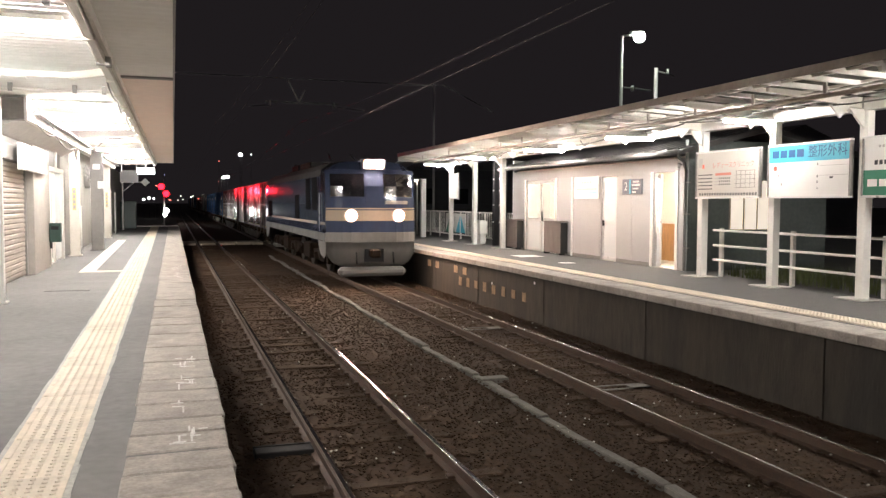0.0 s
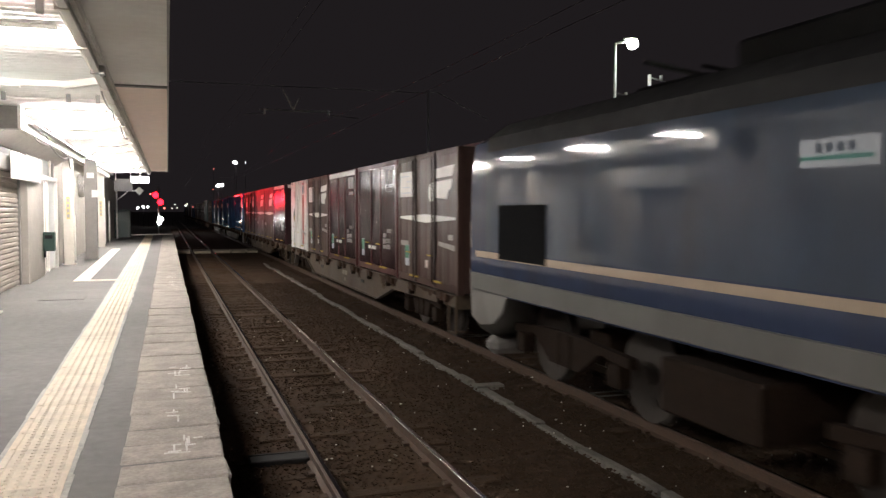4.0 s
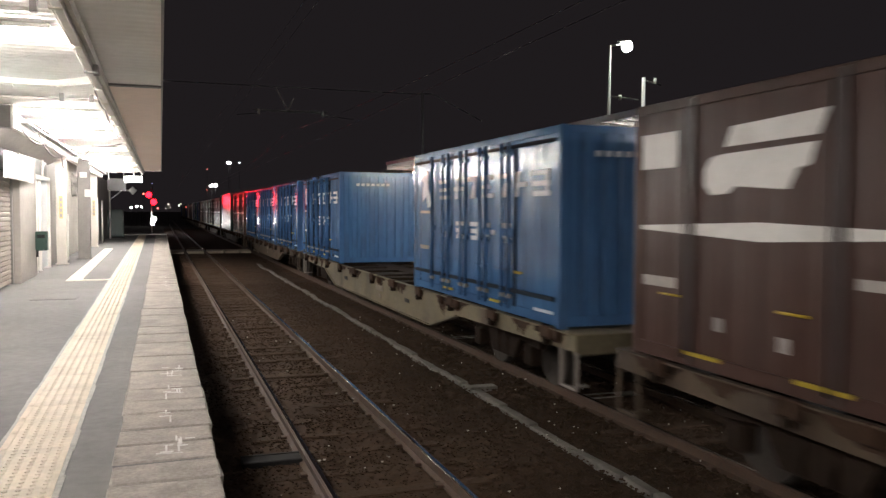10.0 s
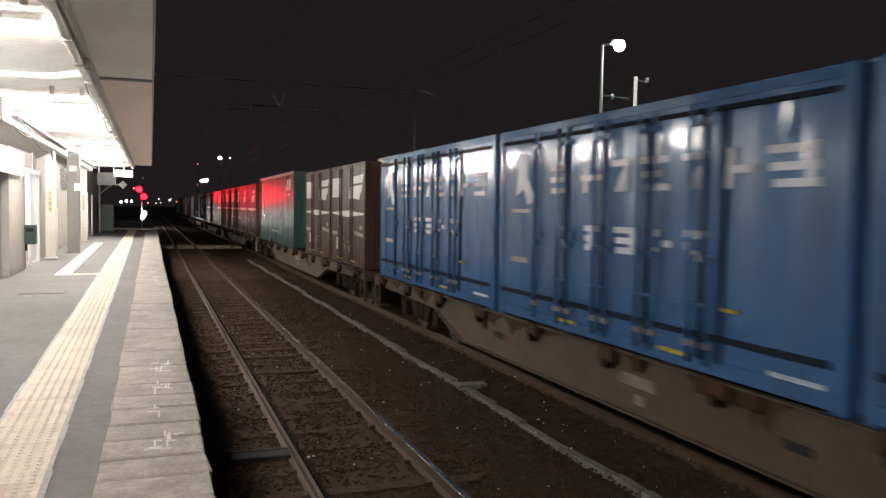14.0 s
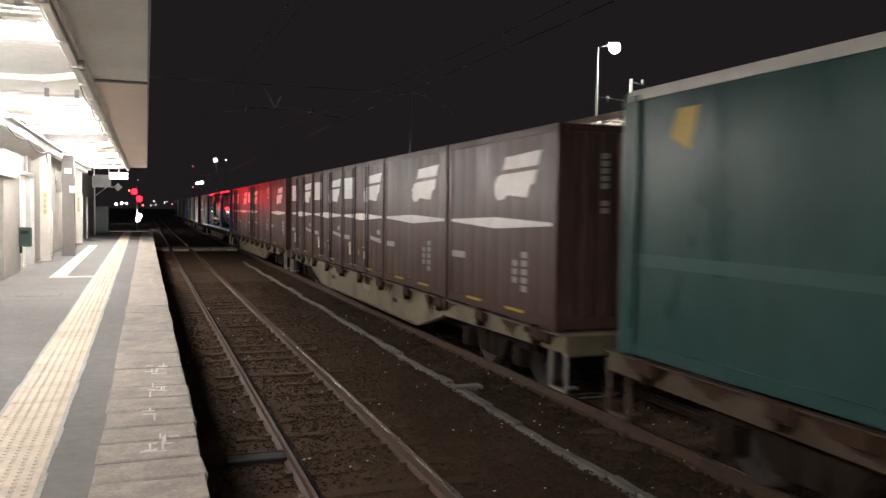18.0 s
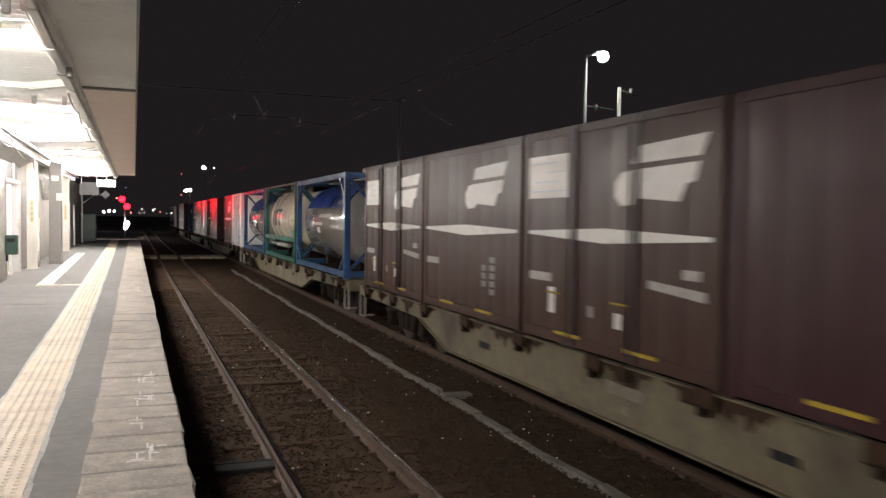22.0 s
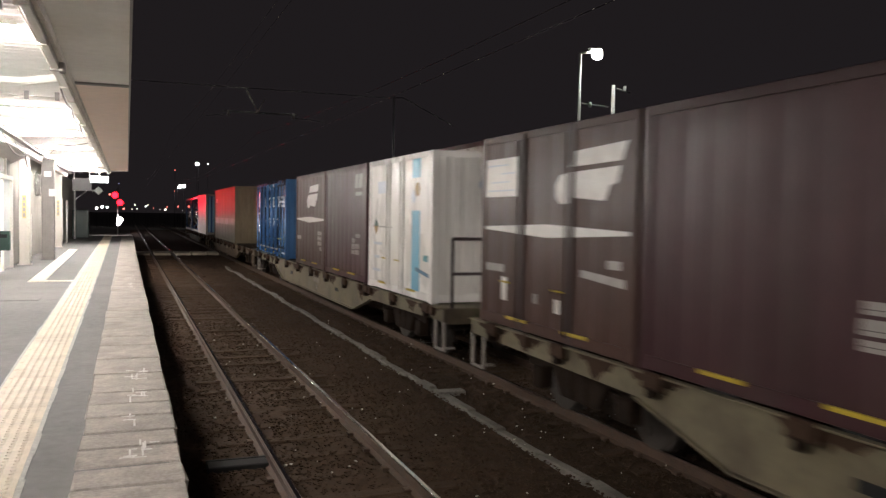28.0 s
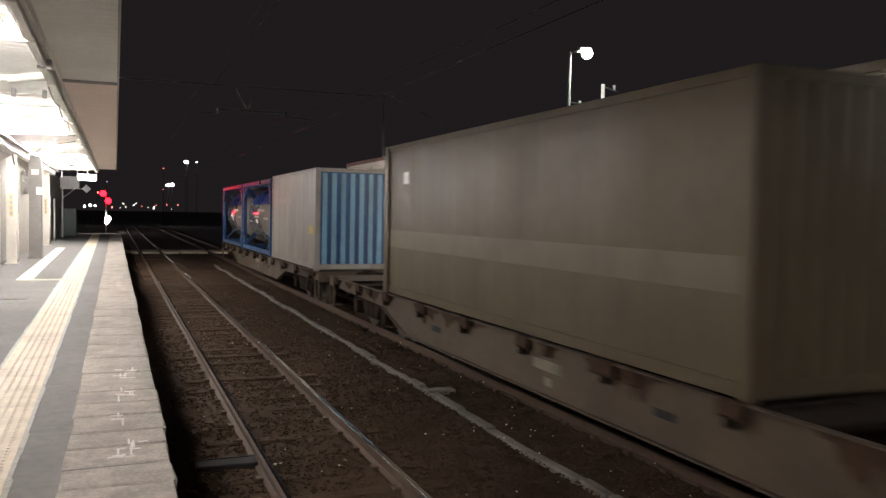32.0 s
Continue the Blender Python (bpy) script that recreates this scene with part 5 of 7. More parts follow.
# ---- the freight train ----
def paint(name, col, rough=0.33, var=0.14, dirt=(0.06, 0.05, 0.045), amt=0.35, coat=0.0, spec=0.3, bump=0.05, rvar=0.09):
    return mat(name, col, rough, var=var, scale=1.6, dirt=dirt, dirt_amt=amt, dirt_scale=1.3, coat=coat, spec=spec, rvar=rvar, bump=bump, bump_scale=14, stretch=(1, 1, 0.45))


C_BROWN = paint("container_brown", (0.073, 0.039, 0.032), 0.42, spec=0.16)
C_WINERED = paint("container_dark_red", (0.085, 0.022, 0.024), 0.35, spec=0.25)
C_PURPLE = paint("container_wine", (0.048, 0.022, 0.026), 0.18, spec=0.24)
C_WINEDULL = paint("container_dull_wine", (0.056, 0.024, 0.028), 0.40, spec=0.18)
C_BLUE = paint("container_blue", (0.06, 0.145, 0.31), 0.16, spec=0.3)
C_GREEN = paint("container_green", (0.04, 0.088, 0.084), 0.3, spec=0.12, bump=0.006, amt=0.12, rvar=0.04)
C_GREENPALE = paint("container_green_band", (0.06, 0.118, 0.112), 0.35, spec=0.12, bump=0.006, amt=0.3)
C_GREY = paint("container_grey", (0.11, 0.087, 0.057), 0.46, spec=0.12, bump=0.006, rvar=0.04)
C_GREYPALE = paint("container_pale_band", (0.15, 0.12, 0.085), 0.4, spec=0.15)
C_LIGHT = paint("container_pale_grey", (0.27, 0.25, 0.225), 0.4)
C_LIGHTBLUE = paint("container_pale_blue", (0.17, 0.32, 0.45), 0.4)
C_WHITE = paint("container_white", (0.86, 0.84, 0.81), 0.3, 0.06, (0.4, 0.36, 0.3), 0.3)
C_DARKFRAME = mat("dark_steel_edge", (0.05, 0.034, 0.034), 0.45, 0.1, var=0.2)
C_PRINT = mat("white_print", (0.8, 0.78, 0.75), 0.45, var=0.1, scale=5, dirt=(0.5, 0.45, 0.42), dirt_amt=0.4, dirt_scale=3)
C_PRINTMID = mat("worn_white_print", (0.6, 0.66, 0.74), 0.45, var=0.2, scale=6, dirt=(0.2, 0.24, 0.3), dirt_amt=0.5, dirt_scale=4)
C_PRINTDUSTY = mat("dusty_white_print", (0.42, 0.39, 0.37), 0.5, var=0.2, scale=9, dirt=(0.2, 0.17, 0.16), dirt_amt=0.6, dirt_scale=7)
C_SEAMSHADE = mat("blue_seam_and_shade", (0.012, 0.018, 0.03), 0.9, var=0.2, spec=0.1)
C_PRINTDIM = mat("dim_print", (0.3, 0.28, 0.265), 0.5, var=0.15, scale=6)
C_YELLOW = mat("yellow_edge", (0.5, 0.36, 0.025), 0.5, var=0.2)
C_PALEGREEN = mat("green_sticker", (0.06, 0.3, 0.18), 0.45, var=0.1)
C_FADEBLUE = mat("faded_blue_print", (0.6, 0.64, 0.7), 0.5, var=0.15)
C_FADEPINK = mat("faded_pink_print", (0.62, 0.47, 0.45), 0.5, var=0.15)
C_GLOBE = mat("blue_green_disc", (0.06, 0.25, 0.3), 0.4, var=0.5, scale=4)
C_DKGREEN = mat("hazard_dark_green", (0.03, 0.075, 0.05), 0.5, var=0.15)
C_OCHRE = mat("hazard_ochre", (0.34, 0.2, 0.05), 0.5, var=0.15)
C_SLASH = mat("dull_blue_bar", (0.09, 0.19, 0.3), 0.5, var=0.1)
C_CYAN = mat("cyan_panel", (0.16, 0.45, 0.62), 0.4, var=0.08)
C_REDPANEL = mat("red_panel", (0.4, 0.07, 0.05), 0.4, var=0.08)
C_SILL = mat("wagon_beige", (0.155, 0.13, 0.08), 0.7, var=0.3, scale=2, dirt=(0.05, 0.034, 0.024), dirt_amt=0.85, dirt_scale=1.1, bump=0.2)
C_SILLDARK = mat("wagon_rusty_brown", (0.075, 0.052, 0.032), 0.75, var=0.35, scale=2, dirt=(0.045, 0.026, 0.016), dirt_amt=0.85, dirt_scale=1.1, bump=0.2)
C_PLATE = mat("faded_marking", (0.21, 0.18, 0.14), 0.7, var=0.35, scale=9, dirt=(0.08, 0.06, 0.04), dirt_amt=0.8, dirt_scale=5)
C_STEP = mat("pale_step_steel", (0.26, 0.235, 0.21), 0.6, var=0.25)
C_GRIME = mat("rusty_grime", (0.05, 0.027, 0.017), 0.9, var=0.5, scale=8, bump=0.4, spec=0.2)
C_UNDER = mat("brake_dust", (0.021, 0.013, 0.009), 0.95, 0.0, var=0.35, scale=6, spec=0.12)
C_WHEEL = mat("wheel_steel", (0.045, 0.036, 0.03), 0.7, 0.2, var=0.25)
C_TANKGREEN = mat("tank_green_emblem", (0.014, 0.04, 0.032), 0.6, var=0.1)
C_LAGGING = mat("dirty_lagging", (0.13, 0.11, 0.09), 0.6, var=0.25, scale=3)
C_LAGDARK = mat("sooty_casing", (0.035, 0.03, 0.025), 0.8, var=0.3, scale=3, spec=0.15)
C_TANK = mat("tank_steel", (0.35, 0.33, 0.3), 0.13, 0.15, var=0.1, scale=2, dirt=(0.2, 0.16, 0.12), dirt_amt=0.35)
C_TANKCREAM = paint("tank_cream", (0.74, 0.67, 0.53), 0.2, 0.06, (0.5, 0.42, 0.32), 0.3)
C_TANKBAND = paint("tank_band", (0.42, 0.375, 0.3), 0.3, 0.08, (0.3, 0.25, 0.2), 0.3)
C_TANKBLUE = paint("tank_blue", (0.01, 0.04, 0.22), 0.3)
C_FRAMEBLUE = paint("tank_frame_blue", (0.024, 0.074, 0.19), 0.35)
C_FRAMEGREEN = paint("tank_frame_green", (0.02, 0.12, 0.09), 0.35)
HW = 1.22
SF = HW - 0.0115     # just proud of the ribbed skin


def side_box(t, name, y0, y1, z0, z1, m, d=0.006, label=""):
    """Something flat on the side that faces the platform."""
    return part(name, bx(-SF - 0.003 - max(0, d - 0.006) * 0.3, -SF, y0, y1, z0, z1), m, t, label)


def shell(name, L, H, m, label, group, ribs=0.28, depth=0.022, frame_m=None):
    """A box container: ribbed sides and ends, posts, rails and castings."""
    fm = frame_m or m
    t = thing(name, (0, 0, 0), label, "container", group)
    part("body", bx(-HW + 0.03, HW - 0.03, 0.03, L - 0.03, 0.12, H - 0.04), m, t)
    for sx in (-1, 1):
        pts, y = [], 0.13
        n = max(4, int((L - 0.26) / ribs))
        st = (L - 0.26) / n
        for k in range(n):
            a = 0.13 + k * st
            o = HW - 0.012 - depth
            i = HW - 0.012
            pts += [(sx * i, a), (sx * i, a + st * 0.5), (sx * o, a + st * 0.62), (sx * o, a + st * 0.88)]
        pts += [(sx * (HW - 0.012), L - 0.13), (sx * (HW - 0.05), L - 0.13), (sx * (HW - 0.05), 0.13)]
        part("side_panel", prism(bm_new(), pts, "z", 0.16, H - 0.1), m, t)
    for e in (0, 1):
        pts = []
        n = 9
        st = (2 * HW - 0.26) / n
        for k in range(n):
            a = -HW + 0.13 + k * st
            pts += [(a, 0.0), (a + st * 0.5, 0.0), (a + st * 0.62, 0.025), (a + st * 0.88, 0.025)]
        pts += [(HW - 0.13, 0.0), (HW - 0.13, 0.05), (-HW + 0.13, 0.05)]
        pts = [(p[0], (0.012 + p[1]) if e == 0 else L - 0.012 - p[1]) for p in pts]
        part("end_panel", prism(bm_new(), pts, "z", 0.16, H - 0.1), m, t)
    for sx in (-1, 1):
        for y in (0, L - 0.13):
            x0 = -HW if sx < 0 else HW - 0.13
            part("corner_post", bx(x0, x0 + 0.13, y, y + 0.13, 0.0, H, 0.012), fm, t)
        x0 = -HW if sx < 0 else HW - 0.06
        part("top_rail", bx(x0, x0 + 0.06, 0.13, L - 0.13, H - 0.1, H - 0.005, 0.006), fm, t)
        part("bottom_rail", bx(x0, x0 + 0.06, 0.13, L - 0.13, 0.03, 0.16, 0.006), fm, t)
    for y in (0.005, L - 0.065):
        part("end_rail", bx(-HW + 0.13, HW - 0.13, y, y + 0.06, H - 0.1, H - 0.005), fm, t)
        part("end_rail", bx(-HW + 0.13, HW - 0.13, y, y + 0.06, 0.03, 0.16), fm, t)
    part("roof_panel", bx(-HW + 0.06, HW - 0.06, 0.06, L - 0.06, H - 0.04, H - 0.02), m, t)
    return t


def pockets(t, L, s=0.86, half=0.22):
    """Fork pockets with yellow lips."""
    for c in (L / 2 - s, L / 2 + s):
        p = side_box(t, "fork_pocket", c - 0.2, c + 0.2, 0.01, 0.13, M_BLACK, 0.004)
        part("lip", bx(-HW - 0.02, -SF, c - half, c + half, 0.132, 0.165), C_YELLOW, p, "yellow pocket lip")


def door_posts(t, ys, H, m):
    for y in ys:
        part("door_post", bx(-HW - 0.02, -HW + 0.01, y - 0.035, y + 0.035, 0.05, H - 0.03, 0.004), m, t)
        part("locking_bar", rod(bm_new(), (-HW - 0.035, y + 0.07, 0.1), (-HW - 0.035, y + 0.07, H - 0.1), 0.014, 8), m, t)


def bars(t, y, z, n, w, h, m, gap=0.03, upright=False):
    """Unreadable print as a few plain bars."""
    for k in range(n):
        if upright:
            side_box(t, "print", y, y + w, z + k * (h + gap), z + k * (h + gap) + h, m)
        else:
            side_box(t, "print", y + k * (w + gap), y + k * (w + gap) + w, z, z + h, m)


def end_bars(t, x, z, n, w, h, m):
    """Two short stacks of plain bars on the end wall."""
    for k in range(n + 2):
        o = z + k * (h + 0.025) - (0.12 if k < 2 else 0.0)
        part("print", bx(x, x + w, -0.006, 0.0105, o, o + h), m, t)


def sticker(t, y, z):
    """A white card with a green field."""
    c = side_box(t, "sticker", y, y + 0.28, z, z + 0.42, C_PRINTMID, 0.006, "white inspection card")
    part("green_field", bx(-SF - 0.006, -SF - 0.0035, y + 0.015, y + 0.265, z + 0.15, z + 0.405), C_PALEGREEN, c, "green field")


def grips(t, ys, z):
    """Thin yellow door grips."""
    for y in ys:
        part("grip", rod(bm_new(), (-HW - 0.015, y, z), (-HW - 0.015, y + 0.3, z), 0.012, 6), C_YELLOW, t, "yellow door grip")


L12, H12 = 3.715, 2.5
GR = "freight containers"


def brown_box(kind):
    """The brown 12 ft box with a white lens-shaped band and a big white emblem."""
    t = shell("freight_container", L12, H12, C_BROWN, "brown steel freight container with white band and emblem", GR, ribs=0.42, depth=0.007, frame_m=C_BROWN)
    part("lens_band", prism(bm_new(), [(0.12, 1.27), (L12 / 2, 1.20), (L12 - 0.12, 1.27), (L12 - 0.12, 1.31), (L12 / 2, 1.36), (0.12, 1.31)], "x", -SF - 0.003, -SF), C_PRINT, t, "white lens-shaped band")
    # emblem of plain slanted blocks near the front end
    y = {1: 0.45, 3: 0.78, 4: 1.15}.get(kind, 0.2)
    for pts in ([(y, 2.21), (y + 1.08, 2.17), (y + 1.16, 2.0), (y + 0.1, 2.02)], [(y + 0.12, 1.97), (y + 1.2, 1.94), (y + 1.34, 1.92), (y + 1.44, 1.82), (y + 1.44, 1.68), (y + 1.34, 1.59), (y + 1.12, 1.6), (y + 1.02, 1.66), (y + 0.4, 1.62), (y + 0.3, 1.78), (y + 0.18, 1.8)]):
        part("emblem", prism(bm_new(), pts, "x", -SF - 0.003, -SF), C_PRINT, t, "white emblem block")
    if kind in (0, 2):
        lp = side_box(t, "label_panel", L12 - 1.1, L12 - 0.12, 1.7, 2.2, C_PRINT, 0.006, "white label panel")
        for i, (a, b) in enumerate(((0.1, 0.9), (0.25, 0.8), (0.08, 0.5), (0.3, 0.92))):
            part("print", bx(-SF - 0.006, -SF - 0.0035, L12 - 1.1 + a, L12 - 1.1 + b, 1.77 + i * 0.11, 1.79 + i * 0.11), C_FADEBLUE, lp)
        grips(t, (L12 - 0.95, 1.35), 0.6)
    bars(t, L12 - 0.72, 0.72, 1, 0.55, 0.1, C_PRINTDUSTY)
    if kind in (0, 2):
        part("print", prism(bm_new(), [(0.2, 0.74), (1.05, 0.8), (1.05, 0.88), (0.2, 0.83)], "x", -SF - 0.003, -SF), C_PRINTDUSTY, t)
        side_box(t, "print", 0.28, 0.52, 0.92, 1.01, C_PRINTDUSTY)
    if kind == 0:
        door_posts(t, (1.25, 2.45), H12, C_DARKFRAME)
        side_box(t, "print", 1.5, 1.62, 0.34, 0.5, C_PRINT)
        side_box(t, "print", 2.9, 3.05, 0.36, 0.66, C_PRINT)
        side_box(t, "print", 2.05, 2.15, 0.4, 0.52, C_PRINTDIM)
    elif kind == 3:
        bars(t, 0.42, 0.5, 4, 0.16, 0.1, C_PRINTDUSTY, upright=True)
        bars(t, 0.64, 0.63, 3, 0.2, 0.1, C_PRINTDUSTY, upright=True)
    elif kind == 1:
        bars(t, 0.82, 0.4, 5, 0.16, 0.08, C_PRINTDIM, upright=True)
        bars(t, 1.12, 0.5, 3, 0.13, 0.08, C_PRINTDIM, upright=True)
    elif kind == 4:
        door_posts(t, (1.0, 2.75), H12, C_DARKFRAME)
        side_box(t, "label_panel", L12 - 0.72, L12 - 0.13, 1.86, 2.2, C_PRINT, 0.006, "white label panel")
        grips(t, (1.3, 2.9), 0.66)
        side_box(t, "print", 0.3, 0.85, 0.9, 0.98, C_PRINTDUSTY)
        side_box(t, "print", 1.5, 1.62, 0.34, 0.46, C_PRINTDUSTY)
        side_box(t, "print", 2.3, 2.42, 0.4, 0.52, C_PRINTDIM)
    else:
        door_posts(t, (1.25, 2.45), H12, C_DARKFRAME)
        sticker(t, 2.95, 0.32)
        side_box(t, "print", 1.7, 1.85, 0.36, 0.5, C_PRINT)
    pockets(t, L12, 0.72, 0.27)
    end_bars(t, -0.62, 1.55, 5, 0.1, 0.065, C_PRINTDIM)
    return t


def wine_box(kind):
    """The wine-red 12 ft box with a white top rail and a small mark."""
    wm = C_WINEDULL if kind == 1 else C_PURPLE
    t = shell("freight_container", L12, H12, wm, "wine red steel freight container with ribbed sides", GR, ribs=0.36, depth=0.005, frame_m=C_WINERED if kind in (0, 2) else wm)
    if kind in (0, 3):
        part("top_band", bx(-HW - 0.005, -HW + 0.005, 0.13, L12 - 0.13, 2.35, 2.475), C_PRINT, t, "white top band")
        part("top_band", bx(-HW + 0.13, HW - 0.13, -0.006, 0.003, 2.35, 2.475), C_PRINT, t, "white top band")
    for pts in ([(0.34, 2.3), (0.62, 2.3), (0.68, 2.0), (0.40, 2.0)], [(0.68, 2.3), (0.92, 2.3), (0.98, 2.0), (0.74, 2.0)], [(0.4, 1.92), (0.9, 1.92), (0.92, 1.84), (0.42, 1.84)]):
        part("mark", prism(bm_new(), pts, "x", -SF - 0.003, -SF), C_PRINTDIM, t)
    # two columns of grey data panels
    for y0, y1, z0, z1 in ((0.58, 0.88, 0.58, 0.68), (0.58, 0.88, 0.71, 0.81), (0.52, 0.86, 0.94, 1.02), (0.92, 1.2, 0.58, 0.66), (0.92, 1.2, 0.69, 0.8), (0.93, 1.18, 0.83, 0.92)):
        dp = side_box(t, "data_panel", y0, y1, z0, z1, C_PRINTDIM, 0.006, "grey printed data panel")
        for z in (z0 + 0.035,):
            part("print", bx(-SF - 0.0045, -SF - 0.0028, y0 + 0.02, y1 - 0.02, z - 0.003, z + 0.003), C_DARKFRAME, dp)
    if kind in (0, 2):
        sticker(t, 3.05, 0.32)
        grips(t, (2.55, 1.45), 0.66)
        for y in (1.42, 2.32):
            part("door_seam", bx(-HW - 0.002, -HW + 0.02, y - 0.02, y + 0.02, 0.1, 2.36), C_WINERED, t)
        bars(t, 1.9, 0.52, 2, 0.35, 0.08, C_PRINT)
    pockets(t, L12, 0.69, 0.28)
    end_bars(t, -0.62, 1.6, 5, 0.1, 0.07, C_PRINTDIM)
    return t


def white_box(kind):
    """A white insulated 12 ft box with a hazard diamond and a coloured panel."""
    t = shell("insulated_container", L12, H12, C_WHITE, "white insulated freight container with a diamond mark", GR, 0.9, 0.008, C_WHITE)
    r = 0.27 if kind == 0 else 0.16
    yd = 2.95 if kind == 0 else 3.2
    for m, low, high, lab in ((C_DKGREEN, 0.0, r, "dark green upper diamond half"), (C_OCHRE, -r, 0.0, "ochre lower diamond half")):
        tip = high if high > 0 else low
        part("diamond", prism(bm_new(), [(yd - r, 1.22), (yd, 1.22 + tip), (yd + r, 1.22)], "x", -SF - 0.004, -SF), m, t, lab)
    side_box(t, "print", yd - 1.0, yd - r - 0.03, 1.2, 1.225, C_PRINTDIM)
    if kind == 0:
        side_box(t, "colour_panel", 0.62, 1.02, 0.22, 1.98, C_REDPANEL, 0.006, "red vertical panel")
        side_box(t, "colour_panel", 0.62, 1.02, 2.34, 2.42, C_REDPANEL)
        part("round_mark", rod(bm_new(), (-SF - 0.004, 0.82, 2.17), (-SF, 0.82, 2.17), 0.16, 24), C_GLOBE, t, "round blue green mark")
        side_box(t, "faded_panel", 2.35, 3.0, 1.9, 2.15, C_FADEPINK, 0.006, "faded pink print panel")
        for k in range(5):
            side_box(t, "print", 2.45 + k * 0.18, 2.58 + k * 0.18, 0.78, 0.83, C_FADEPINK)
        part("slash", prism(bm_new(), [(0.25, 0.52), (0.95, 0.66), (0.95, 0.74), (0.25, 0.60)], "x", -SF - 0.008, -SF), C_PRINTDIM, t, "grey slanted bar")
    else:
        side_box(t, "colour_panel", 0.62, 1.02, 0.15, 1.52, C_CYAN, 0.006, "light blue vertical panel")
        side_box(t, "colour_panel", 0.62, 1.02, 2.08, 2.44, C_CYAN)
        part("round_mark", rod(bm_new(), (-SF - 0.004, 0.76, 1.88), (-SF, 0.76, 1.88), 0.12, 20), C_OCHRE, t, "ochre round mark")
        part("round_mark", rod(bm_new(), (-SF - 0.004, 0.96, 1.76), (-SF, 0.96, 1.76), 0.11, 20), C_FADEBLUE, t, "mauve round mark")
        side_box(t, "faded_panel", 2.55, 3.1, 1.85, 2.08, C_FADEBLUE, 0.006, "faded blue print panel")
        for z, a, b in ((0.86, 2.8, 3.35), (0.6, 2.95, 3.3), (0.34, 2.9, 3.4)):
            side_box(t, "print", a, b, z, z + 0.05, C_FADEBLUE)
        part("slash", prism(bm_new(), [(0.15, 0.42), (0.8, 0.5), (0.8, 0.56), (0.15, 0.48)], "x", -SF - 0.008, -SF), C_SLASH, t, "dark blue slanted bar")
        side_box(t, "print", 0.2, 0.42, 0.68, 0.78, C_GLOBE)
        part("end_print", bx(-0.4, 0.5, -0.006, 0.0105, 1.9, 2.02), C_FADEBLUE, t)
    door_posts(t, (1.5, 2.3), H12, C_WHITE)
    grips(t, (1.62, 2.42), 0.62)
    pockets(t, L12)
    return t


def stroke_block(t, y, w, z, h, k):
    """A cluster of plain worn strokes in place of one large painted sign: bars, an upright and a slanted one."""
    s = 0.065
    x0, x1 = -SF - 0.012, -SF
    if k != 1:
        part("print", bx(x0, x1, y + w * 0.05, y + w * 0.95, z + h * 0.78, z + h * 0.78 + s), C_PRINTMID, t)
    if k != 2:
        part("print", bx(x0, x1, y + w * (0.25 if k == 3 else 0.0), y + w * 0.9, z + h * 0.38, z + h * 0.38 + s), C_PRINTMID, t)
    if k in (0, 3):
        part("print", bx(x0, x1, y, y + w * 0.85, z, z + s), C_PRINTMID, t)
    c = y + w * (0.1, 0.62, 0.2, 0.5)[k]
    part("print", prism(bm_new(), [(c, z), (c + 0.07, z), (c + 0.03, z + h), (c - 0.04, z + h)], "x", x0 - 0.002, x1), C_PRINTMID, t)
    if k == 2:
        part("print", prism(bm_new(), [(y + w * 0.5, z), (y + w * 0.72, z), (y + w * 0.4, z + h * 0.6), (y + w * 0.3, z + h * 0.6)], "x", x0 - 0.002, x1), C_PRINTMID, t)


